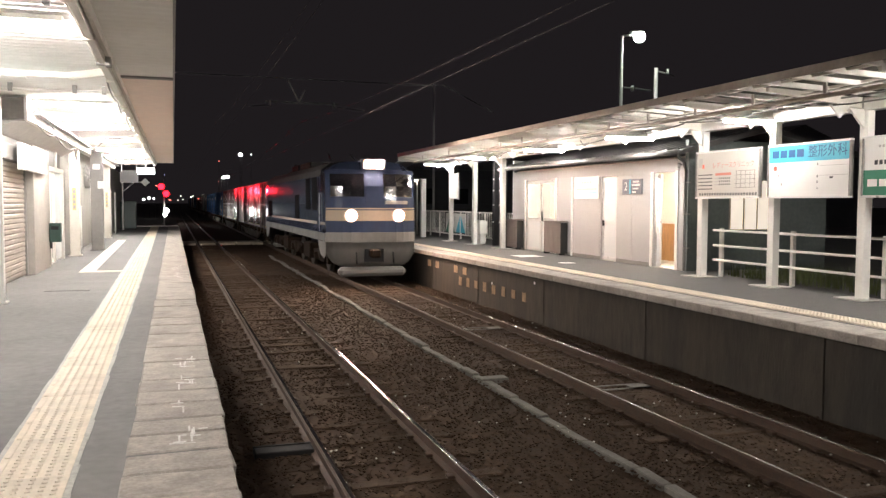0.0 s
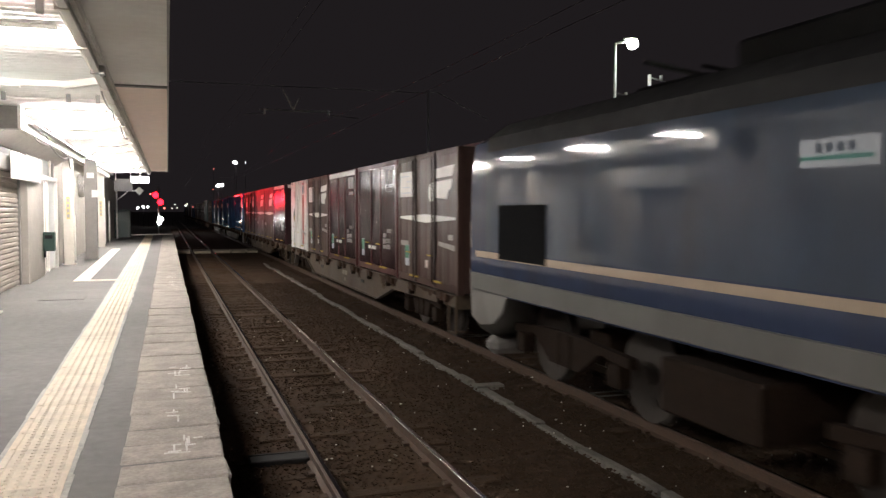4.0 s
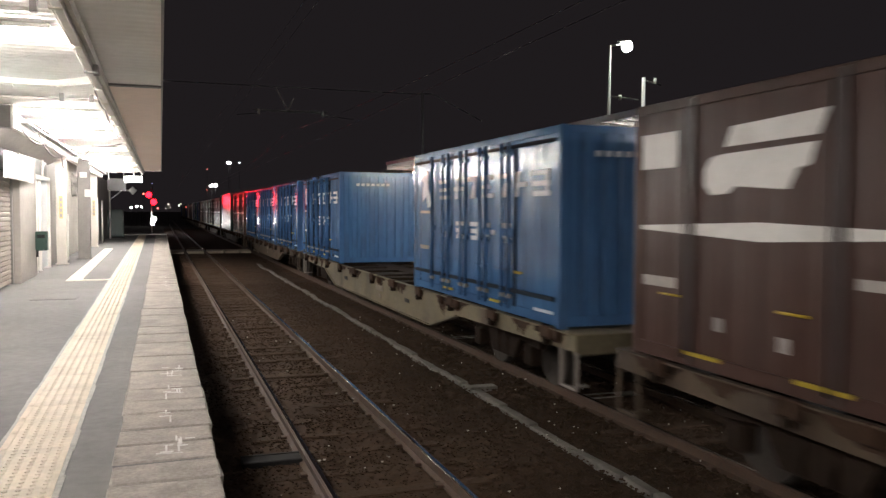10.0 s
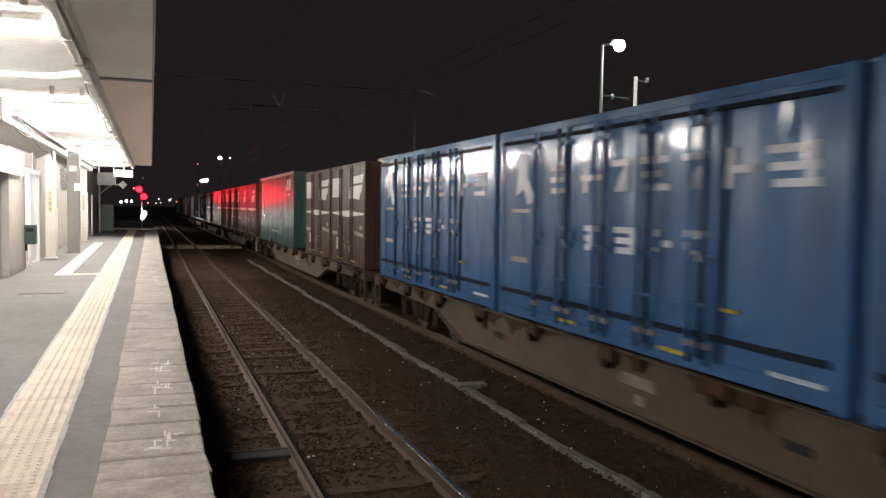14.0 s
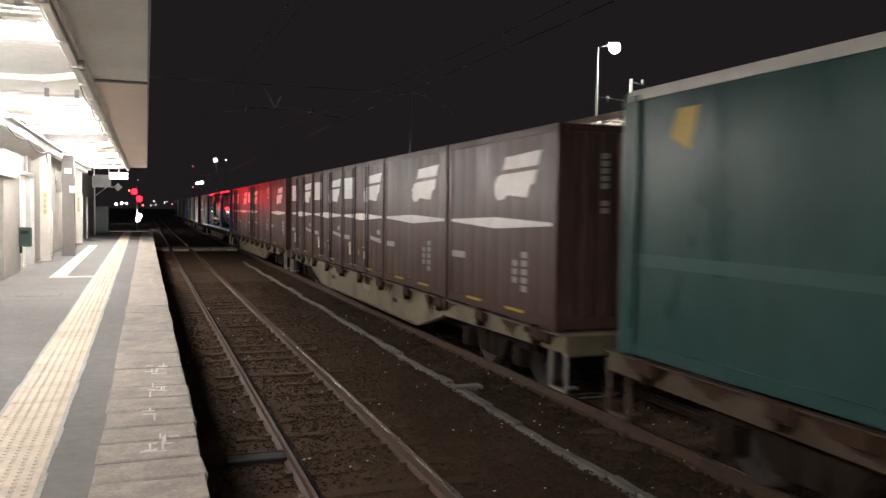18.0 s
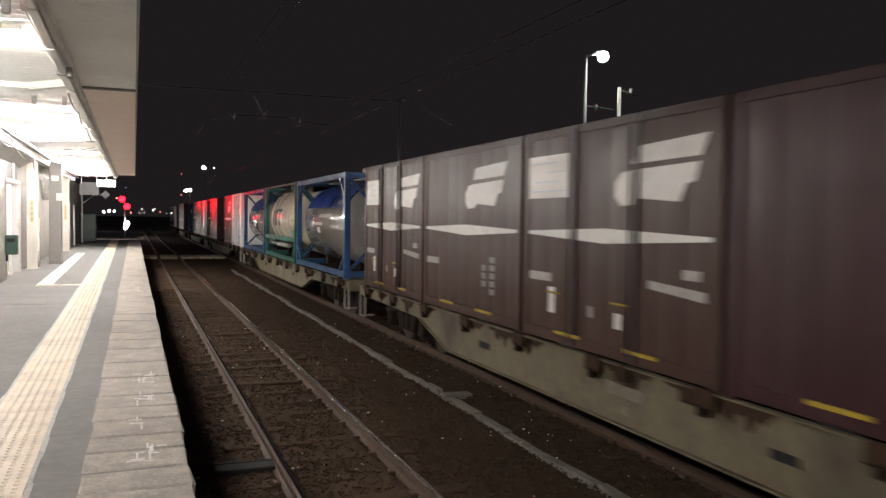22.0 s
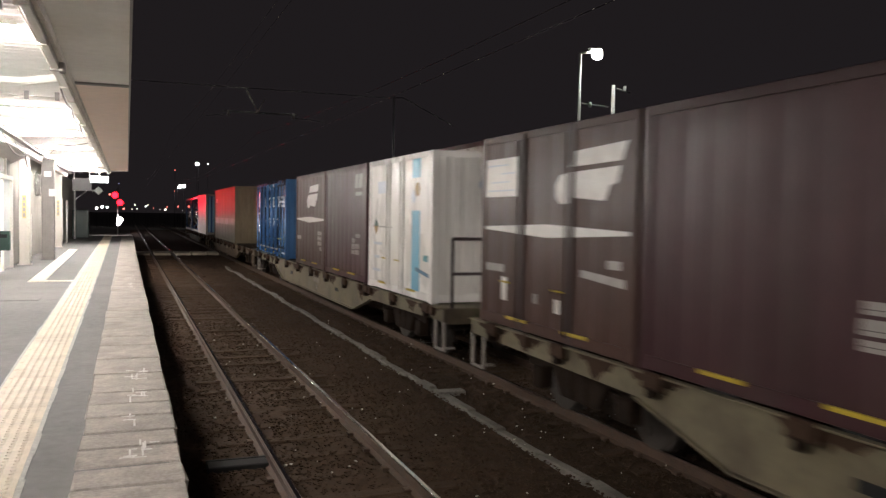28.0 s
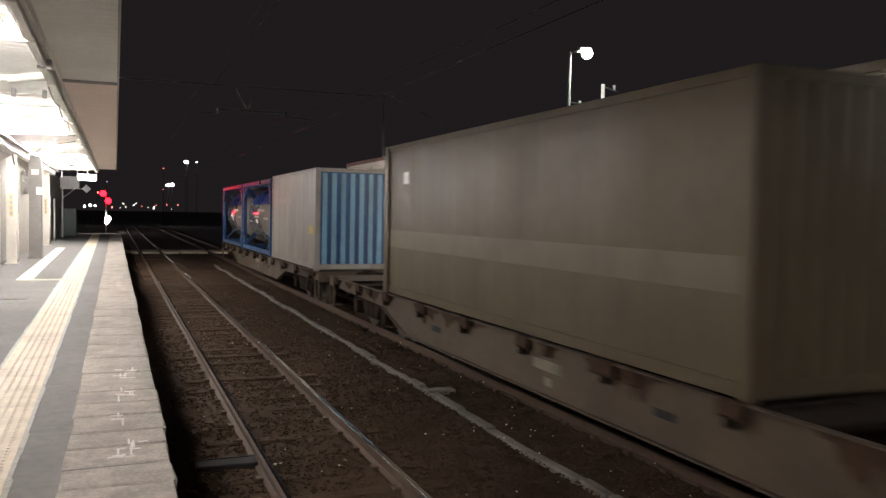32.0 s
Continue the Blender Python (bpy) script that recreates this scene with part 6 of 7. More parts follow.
def blue_box():
    """A blue 20 ft box with hinged side doors."""
    L = 6.1
    t = shell("freight_container", L, H12, C_BLUE, "bright blue long freight container with white lettering bars", GR, 0.55, 0.012)
    for y in (1.5, 1.75, 2.35, 2.6, 3.2, 3.45, 4.05, 4.3, 4.9):
        part("locking_bar", rod(bm_new(), (-HW - 0.035, y, 0.1), (-HW - 0.035, y, H12 - 0.1), 0.022, 8), C_BLUE, t)
        for z in (0.24, 1.0, 2.2):
            part("bar_guide", bx(-HW - 0.05, -HW - 0.0, y - 0.05, y + 0.05, z, z + 0.06, 0.006), C_PRINTDIM if z == 0.24 else C_BLUE, t)
        part("lock_handle", bx(-HW - 0.06, -HW - 0.03, y - 0.02, y + 0.2, 0.62, 0.65), C_BLUE, t)
        part("hinge", bx(-HW - 0.03, -HW - 0.0, y - 0.12, y - 0.03, 1.1, 1.2), C_BLUE, t)
    part("grip", bx(-HW - 0.03, -HW - 0.0, 1.12, 1.3, 0.6, 0.63), C_YELLOW, t, "yellow door grip")
    for y, w, k in ((0.3, 0.55, 0), (1.0, 0.42, 1), (1.55, 0.4, 2), (2.15, 0.46, 3), (2.8, 0.4, 2), (3.4, 0.46, 1), (4.1, 0.5, 0)):
        stroke_block(t, y, w, 1.64, 0.34, k)
    part("emblem", prism(bm_new(), [(5.0, 1.56), (5.22, 1.5), (5.34, 1.72), (5.56, 1.62), (5.52, 1.95), (5.62, 2.02), (5.4, 2.18), (5.22, 2.12), (5.24, 1.85)], "x", -SF - 0.01, -SF), C_PRINTMID, t, "white emblem block")
    for y, w, k in ((1.5, 0.4, 3), (2.1, 0.35, 1), (2.7, 0.4, 0), (3.4, 0.34, 3), (4.0, 0.33, 1)):
        stroke_block(t, y, w, 1.0, 0.27, k)
    part("top_seam", bx(-HW - 0.02, -HW - 0.0, 0.14, L - 0.14, H12 - 0.2, H12 - 0.155), C_SEAMSHADE, t)
    # Door seams, with the shadows at the locks painted in as dark strips.
    for y in (1.35, 1.62, 2.48, 3.32, 4.18, 5.0):
        part("door_seam", bx(-HW - 0.012, -HW + 0.02, y - 0.025, y + 0.025, 0.14, H12 - 0.2), C_SEAMSHADE, t)
    bars(t, 5.15, 1.4, 1, 0.55, 0.05, C_PRINTDIM)
    bars(t, 5.2, 0.75, 1, 0.5, 0.07, C_PRINTDIM)
    side_box(t, "print", 0.2, 0.75, 0.1, 0.2, C_PRINTMID, 0.014)
    part("lower_seam", bx(-HW - 0.02, -HW - 0.0, 0.14, L - 0.14, 0.33, 0.385), C_SEAMSHADE, t)
    pockets(t, L, 1.05)
    for k in range(7):
        part("print", bx(-0.75 + k * 0.14, -0.66 + k * 0.14, 0.002, 0.0105, 2.12, 2.19), C_PRINTMID, t)
    return t


def long_box(kind):
    """A 31 ft box, smooth-sided."""
    L = 9.41
    m = C_GREEN if kind == 0 else C_GREY
    t = shell("long_freight_container", L, 2.65, m, "dark green long freight container" if kind == 0 else "dull grey long freight container", GR, 1.2, 0.006)
    part("post", bx(-HW - 0.025, -HW + 0.0, L - 0.3, L - 0.2, 0.03, 2.6), m, t)
    if kind == 0:
        part("top_band", bx(-HW - 0.006, -HW + 0.03, 0.13, L - 0.13, 2.55, 2.652), C_PRINT, t, "white top rail")
        for pts in ([(0.72, 2.4), (1.2, 2.4), (1.26, 2.0), (0.78, 2.0)], [(1.28, 2.4), (1.62, 2.4), (1.68, 2.0), (1.34, 2.0)], [(0.95, 1.9), (1.45, 1.9), (1.47, 1.83), (0.97, 1.83)]):
            part("mark", prism(bm_new(), pts, "x", -SF - 0.003, -SF), C_PRINTMID, t, "dull white mark")
        side_box(t, "rub_rail", 0.14, L - 0.14, 0.92, 1.04, C_GREENPALE, 0.006, "paler green band")
        side_box(t, "print", 3.5, 5.6, 0.44, 0.52, C_PRINTDUSTY)
        side_box(t, "print", 2.9, 3.15, 0.4, 0.68, C_PRINTDUSTY)
        side_box(t, "post_cover", 0.14, 0.42, 0.16, 2.5, C_GREEN, 0.02)
        for k in range(9):
            part("print", bx(-SF - 0.012, -SF - 0.0035, 0.2, 0.27, 1.3 + k * 0.12, 1.37 + k * 0.12), C_PRINTDIM, t)
        part("emblem", prism(bm_new(), [(8.3, 2.0), (8.6, 2.15), (8.5, 2.4), (8.2, 2.4)], "x", -SF - 0.003, -SF), C_YELLOW, t, "yellow emblem")
        end_bars(t, -0.72, 1.6, 6, 0.07, 0.07, C_PRINTDIM)
    else:
        side_box(t, "rub_rail", 0.12, L - 0.12, 0.85, 1.15, C_GREYPALE, 0.012, "paler grey rub band")
        side_box(t, "print", 8.1, 8.35, 1.95, 2.15, C_PRINT)
    for y in (1.8, 3.4, 6.0, 7.6):
        side_box(t, "fork_pocket", y, y + 0.35, 0.02, 0.13, M_BLACK)
    return t


def pale_box():
    t = shell("freight_container", 6.058, 2.55, C_LIGHT, "pale grey freight container with a blue ribbed end", GR, 0.9, 0.01)
    n = 9
    for k in range(n):
        part("end_rib", bx(-1.05 + k * 0.235, -0.93 + k * 0.235, -0.035, 0.004, 0.17, 2.42, 0.004), C_LIGHTBLUE, t, "pale blue rib")
    # The skin is dark blue to paint in the shade between the ribs.
    part("end_skin", bx(-HW + 0.13, HW - 0.13, 0.005, 0.011, 0.16, 2.45), C_FRAMEBLUE, t, "end skin with the shade between ribs painted dark blue")
    side_box(t, "print", 0.3, 0.7, 0.9, 1.1, C_YELLOW)
    side_box(t, "print", 3.0, 5.2, 1.7, 1.85, C_PRINTDIM)
    return t


def tank_box(kind):
    """A 20 ft tank in an open frame."""
    L, H = 6.058, 2.5
    fm = C_FRAMEGREEN if kind == 1 else C_FRAMEBLUE
    lab = "cream tank container in a green frame" if kind == 1 else "steel tank container with a blue top in a blue frame"
    t = thing("tank_container", (0, 0, 0), lab, "tank container", GR)
    for x in (-HW, HW - 0.14):
        for y in (0, L - 0.14):
            part("corner_post", bx(x, x + 0.14, y, y + 0.14, 0, H, 0.012), fm, t)
        if kind != 1 or x > 0:
            part("top_rail", bx(x, x + 0.1, 0.14, L - 0.14, H - 0.13, H - 0.01, 0.006), fm, t)
        part("bottom_rail", bx(x, x + 0.1, 0.14, L - 0.14, 0.04, 0.17, 0.006), fm, t)
    for y in (0.02, L - 0.12):
        part("end_beam", bx(-HW + 0.14, HW - 0.14, y, y + 0.1, H - 0.13, H - 0.01), fm, t)
        part("end_beam", bx(-HW + 0.14, HW - 0.14, y, y + 0.1, 0.04, 0.17), fm, t)
    for y, s in ((0.1, 1), (L - 0.1, -1)):
        for x in (-HW + 0.05, HW - 0.05):
            part("knee_brace", bar(bm_new(), (x, y, H - 0.6), (x, y + s * 0.55, H - 0.08), 0.08, 0.08), fm, t)
            part("knee_brace", bar(bm_new(), (x, y, 0.6), (x, y + s * 0.55, 0.12), 0.08, 0.08), fm, t)
        for sx in (-1, 1):
            part("end_brace", bar(bm_new(), (sx * (HW - 0.1), y, H - 0.1), (sx * 0.35, y, H - 0.95), 0.07, 0.07), fm, t)
            part("end_brace", bar(bm_new(), (sx * (HW - 0.1), y, 0.15), (sx * 0.35, y, 0.95), 0.07, 0.07), fm, t)
    # barrel, lathed with dished ends
    R, zc = (1.08, 1.28) if kind != 1 else (1.1, 1.38)
    prof = [(0.18, 0.0), (0.2, 0.45), (0.28, 0.75), (0.42, 0.95), (0.62, 1.0), (L - 0.62, 1.0), (L - 0.42, 0.95), (L - 0.28, 0.75), (L - 0.2, 0.45), (L - 0.18, 0.0)]
    bm = bm_new()
    rings, n = [], 40
    for y, r in prof:
        rings.append([bm.verts.new((math.cos(2 * math.pi * i / n) * R * max(r, .001), y, zc + math.sin(2 * math.pi * i / n) * R * max(r, .001))) for i in range(n)])
    for a, b in zip(rings, rings[1:]):
        for i in range(n):
            bm.faces.new((a[i], b[i], b[(i + 1) % n], a[(i + 1) % n])).smooth = True
    bmesh.ops.recalc_face_normals(bm, faces=bm.faces)
    part("barrel", bm, C_TANKCREAM if kind == 1 else C_TANK, t, "cream tank barrel" if kind == 1 else "dull steel tank barrel")

    def patch(name, y0, y1, a0, a1, m, label="", lift=0.006, slant=0.0):
        """A thin skin on the barrel between two angles, slanted along it if asked."""
        bm, va = bm_new(), None
        n = max(2, int(abs(a1 - a0) / 6))
        for i in range(n + 1):
            u = i / n
            a = radians(a0 + (a1 - a0) * u)
            vb = [bm.verts.new((math.cos(a) * (R + lift), y + slant * u, zc + math.sin(a) * (R + lift))) for y in (y0, y1)]
            if va:
                bm.faces.new((va[0], va[1], vb[1], vb[0])).smooth = True
            va = vb
        return part(name, bm, m, t, label)

    if kind != 1:
        patch("blue_top", 0.62, L - 0.62, 22, 158, C_TANKBLUE, "deep blue painted upper barrel")
        for a, b in ((0.75, 1.1), (1.15, 1.45), (1.5, 1.8)):
            patch("print", a, b, 154, 146, C_PRINTDIM, "", 0.012, -0.05)
        for y, w, a0, a1, m in ((2.0, 1.5, 172, 167, C_PRINTDIM), (4.3, .6, 176, 169, C_FRAMEBLUE), (1.2, .9, 186, 182, C_PRINTDIM), (3.1, .9, 183, 179, C_FADEPINK), (3.4, .35, 194, 186, C_PRINT), (4.6, .8, 192, 190, C_PRINTDIM)):
            patch("label_plate", y, y + w, a0, a1, m, "", 0.007)
    else:
        for y in (0.8, 1.9, 3.1, 4.3, 5.2):
            ring = bm_new()
            pts = [(math.cos(2 * math.pi * i / 40) * (R + .008), zc + math.sin(2 * math.pi * i / 40) * (R + .008)) for i in range(40)]
            part("band", prism(ring, pts, "y", y - .1, y + .1), C_TANKBAND, t, "grey beige hoop band")
        for y, w in ((4.75, .22), (4.2, .42), (3.55, .22)):
            patch("emblem", y, y + w, 193, 164, C_TANKGREEN, "slanted green emblem bar", 0.014, -0.25)
        part("top_casing", bx(-0.62, 0.9, 0.35, L - 0.35, 2.2, 2.46, 0.05), C_LAGDARK, t, "dark sooty top casing")
        patch("top_lagging", 0.62, L - 0.62, 55, 126, C_LAGGING, "dirty brown upper lagging", 0.02)
        part("top_rail", bx(-HW, -HW + 0.05, 0.14, L - 0.14, H - 0.06, H - 0.01), C_LAGGING, t, "thin grey top rail")
        patch("emblem", 3.05, 3.95, 168, 163, C_TANKGREEN, "", 0.016)
        for y, w, a0, a1, m in ((2.3, .7, 176, 165, C_PRINTDIM), (0.9, 1.9, 186, 181, C_TANKBAND), (0.9, 1.9, 196, 192, C_TANKBAND), (1.6, .35, 211, 203, C_CYAN), (0.8, 1.6, 202, 200, C_TANKBAND)):
            patch("print", y, y + w, a0, a1, m, "", 0.012)
        part("waist_rail", bx(-HW, -HW + 0.08, 0.14, L - 0.14, 0.66, 0.78), fm, t, "green waist rail")
        part("hose_tube", rod(bm_new(), (-HW + 0.1, 1.5, 0.5), (-HW + 0.1, L - 0.3, 0.5), 0.07, 12), C_TANK, t, "steel hose tube")
    part("walkway", bx(-0.3, 0.3, 0.3, L - 0.3, H - 0.08, H - 0.05), M_ALU, t)
    part("manhole", rod(bm_new(), (0, L / 2, H - 0.3), (0, L / 2, H - 0.02), 0.25, 16), C_TANK, t)
    for y in (1.2, L - 1.2):
        part("saddle", bx(-0.55, 0.55, y - .12, y + .12, 0.1, 0.42), C_UNDER, t)
    return t


def wheelset(r):
    """Two wheels on an axle along x."""
    bm = bm_new()
    rod(bm, (-0.7, 0, 0), (0.7, 0, 0), 0.07, 10)
    for s in (-1, 1):
        rod(bm, (s * 0.51, 0, 0), (s * 0.535, 0, 0), r + 0.028, 28)
        rod(bm, (s * 0.535, 0, 0), (s * 0.64, 0, 0), r, 28)
        rod(bm, (s * 0.64, 0, 0), (s * 0.68, 0, 0), 0.13, 12)
        for k in range(4):
            a = k * math.pi / 2
            box(bm, s * 0.641 - 0.006, s * 0.641 + 0.006, math.cos(a) * r * .6 - .04, math.cos(a) * r * .6 + .04, math.sin(a) * r * .6 - .04, math.sin(a) * r * .6 + .04)
    return mesh_of("wheelset", bm, C_WHEEL)


ME_WHEEL = wheelset(0.43)
ME_WHEEL_BIG = wheelset(0.56)


def bogie(t, y, base, r, me, w=0.95, m=None):
    """Side frames, axle boxes, springs and two turning wheelsets."""
    m = m or C_UNDER
    b = part("bogie", bx(-0.6, 0.6, y - 0.25, y + 0.25, r - 0.02, r + 0.3, 0.02), m, t, "dusty bogie")
    for s in (-1, 1):
        x = s * w
        bm = prism(bm_new(), [(y - base / 2 - 0.3, r + 0.12), (y - base / 2 + 0.35, r + 0.18), (y - 0.4, r - 0.12), (y + 0.4, r - 0.12), (y + base / 2 - 0.35, r + 0.18), (y + base / 2 + 0.3, r + 0.12), (y + base / 2 + 0.3, r + 0.24), (y + 0.4, r + 0.3), (y - 0.4, r + 0.3), (y - base / 2 - 0.3, r + 0.24)], "x", x - 0.05, x + 0.05)
        part("side_frame", bm, m, b)
        for e in (-1, 1):
            part("axle_box", bx(x - 0.09, x + 0.09, y + e * base / 2 - 0.13, y + e * base / 2 + 0.13, r - 0.13, r + 0.14, 0.02), m, b)
        for e in (-0.16, 0.16):
            part("spring", rod(bm_new(), (x, y + e, r - 0.1), (x, y + e, r + 0.28), 0.075, 10), m, b)
    for e in (-1, 1):
        wob = new("wheelset", me)
        wob.parent = t
        wob.location = (0, y + e * base / 2, r)


def wagon(mark, sm):
    """A flat container wagon, 20.4 m over couplers, its origin at the rail under the front coupler."""
    t = thing("flat_wagon", (0, 0, 0), "beige grey container flat wagon with dusty bogies" if sm is C_SILL else "rusty brown container flat wagon with dusty bogies", "wagon", "container wagons")
    z1 = 0.955
    for s in (-1, 1):
        x0, x1 = (s * 1.2, s * 1.185)
        lo, hi = min(x0, x1), max(x0, x1)
        pts = [(0.5, z1 - 0.2), (4.55, z1 - 0.26), (5.9, 0.36), (14.5, 0.36), (15.85, z1 - 0.26), (19.9, z1 - 0.2), (19.9, z1), (0.5, z1)]
        sill = part("side_sill", prism(bm_new(), pts, "x", lo, hi), sm, t, "fish-belly side sill")
        part("top_flange", bx(s * 1.2 - 0.06, s * 1.2 + 0.02, 0.5, 19.9, z1, z1 + 0.015), sm, sill)
        bm = bm_new()
        bar(bm, (s * 1.19, 5.9, 0.36), (s * 1.19, 14.5, 0.36), 0.12, 0.02)
        bar(bm, (s * 1.19, 4.55, z1 - 0.26), (s * 1.19, 5.9, 0.36), 0.12, 0.02)
        bar(bm, (s * 1.19, 15.85, z1 - 0.26), (s * 1.19, 14.5, 0.36), 0.12, 0.02)
        part("bottom_flange", bm, sm, sill)
    sx = -1.212
    part("hole", bx(sx, -1.2005, 12.95, 13.3, 0.6, 0.69, 0.004), M_BLACK, t)
    part("hole", bx(sx, -1.2005, 7.3, 7.6, 0.6, 0.68, 0.004), M_BLACK, t)
    part("number_plate", bx(sx, -1.2005, 9.3, 9.95, 0.64, 0.76), C_PLATE, t, "faded pale marking")
    part("number_plate", bx(sx, -1.2005, 9.5, 9.66, 0.47, 0.57), C_PLATE, t)
    jag = random.Random(31 if sm is C_SILL else 47)
    for y in (0.9, 2.0, 4.5, 5.3, 7.9, 8.6, 9.6, 11.9, 12.6, 13.6, 15.6, 16.6, 18.2, 19.2):
        w, low = jag.uniform(0.45, 1.35), jag.uniform(0.1, 0.3)
        n = 16
        edge = [(y - w / 2 + w * k / n, z1 - low * min(1, 2.5 * k / n, 2.5 - 2.5 * k / n) * jag.uniform(0.25, 1.2) - 0.02) for k in range(n + 1)]
        part("grime_patch", prism(bm_new(), edge + [(y + w / 2, z1 + 0.012), (y - w / 2, z1 + 0.012)], "x", sx + 0.004, -1.2005), C_GRIME, t, "dark rusty grime")
        if jag.random() < 0.6:
            part("bracket", bx(-1.27, -1.2, y - 0.09, y + 0.07, z1 - 0.14, z1 + 0.02, 0.02), C_GRIME, t)
    for k in range(11):
        y = 1.15 + k * 1.8
        lash = part("lashing_bracket", bx(-1.285, -1.21, y - 0.16, y + 0.14, z1 - 0.13, z1 + 0.03, 0.015), C_GRIME, t, "sooty lashing bracket")
        part("catch", bx(-1.3, -1.2, y - 0.06, y + 0.04, z1 - 0.2, z1 - 0.1, 0.01), C_UNDER, lash)
    for y in (1.4, 5.0, 8.6, 11.8, 15.4, 19.0):
        part("twist_lock", bx(-1.25, -1.1, y - 0.1, y + 0.1, z1 - 0.08, z1 + 0.012, 0.01), C_UNDER, t)
    part("centre_sill", bx(-0.25, 0.25, 0.4, 20.0, 0.62, z1 - 0.01), C_UNDER, t)
    for k in range(11):
        part("cross_member", bx(-1.18, 1.18, 0.8 + k * 1.88 - 0.09, 0.8 + k * 1.88 + 0.09, z1 - 0.16, z1 - 0.005), C_UNDER, t)
    for y in (0.56, 18.4):
        part("end_deck", bx(-1.17, 1.17, y, y + 1.44, z1 - 0.004, z1 + 0.008), sm, t)
    for k in range(14):
        part("deck_board", bx(-1.1, 1.1, 2.3 + k * 1.15, 2.75 + k * 1.15, z1 - 0.06, z1 - 0.006), C_UNDER, t)
    for y in (0.45, 19.85):
        part("end_beam", bx(-1.2, 1.2, y, y + 0.1, z1 - 0.24, z1 + 0.01, 0.01), sm, t)
    for y in (0.62, 19.7):
        st = part("step", bx(-1.22, -1.18, y - 0.2, y + 0.2, 0.3, 0.33), C_STEP if sm is C_SILL else C_SILLDARK, t, "pale step stirrup")
        for o in (-0.19, 0.19):
            part("step_leg", bx(-1.22, -1.18, y + o - 0.02, y + o + 0.02, 0.32, z1 - 0.2), C_STEP if sm is C_SILL else C_SILLDARK, st)
        part("step_side", bx(-1.21, -0.95, y - 0.02, y + 0.02, 0.3, 0.33), C_STEP if sm is C_SILL else C_SILLDARK, st)
    for s, y in ((-1, 0.45), (1, 19.95)):
        part("coupler", bx(-0.14, 0.14, y + (-0.47 if s < 0 else 0), y + (0 if s < 0 else 0.47), 0.74, 1.0, 0.04), C_UNDER, t)
    part("brake_reservoir", rod(bm_new(), (-0.7, 8.8, 0.55), (-0.7, 10.0, 0.55), 0.2, 14), C_UNDER, t)
    bogie(t, 3.1, 1.9, 0.43, ME_WHEEL)
    bogie(t, 17.3, 1.9, 0.43, ME_WHEEL)
    if mark:
        hr = part("end_rail_post", rod(bm_new(), (-1.05, 0.5, z1), (-1.05, 0.5, 2.05), 0.025, 8), C_DARKFRAME, t, "dark end handrail")
        part("end_rail_post", rod(bm_new(), (0.2, 0.5, z1), (0.2, 0.5, 2.05), 0.025, 8), C_DARKFRAME, t)
        for z in (1.5, 2.05):
            part("end_rail_bar", rod(bm_new(), (-1.05, 0.5, z), (0.2, 0.5, z), 0.025, 8), C_DARKFRAME, t)
    return t


# ---- locomotive ----
E_BLUE = paint("loco_blue", (0.046, 0.06, 0.108), 0.06, 0.08, bump=0.015, rvar=0.02)
E_PALE = paint("loco_slate_blue", (0.058, 0.078, 0.115), 0.04, 0.08, bump=0.0, rvar=0.012)
E_SKIRT = paint("loco_pale_grey", (0.15, 0.148, 0.138), 0.4, 0.1)
# Skirt grey made lighter at the front, for the headlights' flare.
E_SKIRTFLARE = paint("loco_grey_flare_lit", (0.25, 0.238, 0.225), 0.4, 0.1)
E_CREAM = mat("loco_cream_stripe", (0.40, 0.31, 0.225), 0.4, var=0.08)
E_GLASS = mat("loco_dark_glass", (0.012, 0.012, 0.015), 0.06, var=0.05, coat=0.5)
E_ROOF = mat("loco_roof", (0.016, 0.016, 0.018), 0.85, var=0.2)
E_LAMP = glow("headlight_glow", (1.0, 0.72, 0.54), 950.0)
# Halo round the headlights, drawn as faintly glowing rings and a roof plate.
E_HALO = glow("headlight_halo_glow", (1.0, 0.58, 0.44), 0.9)


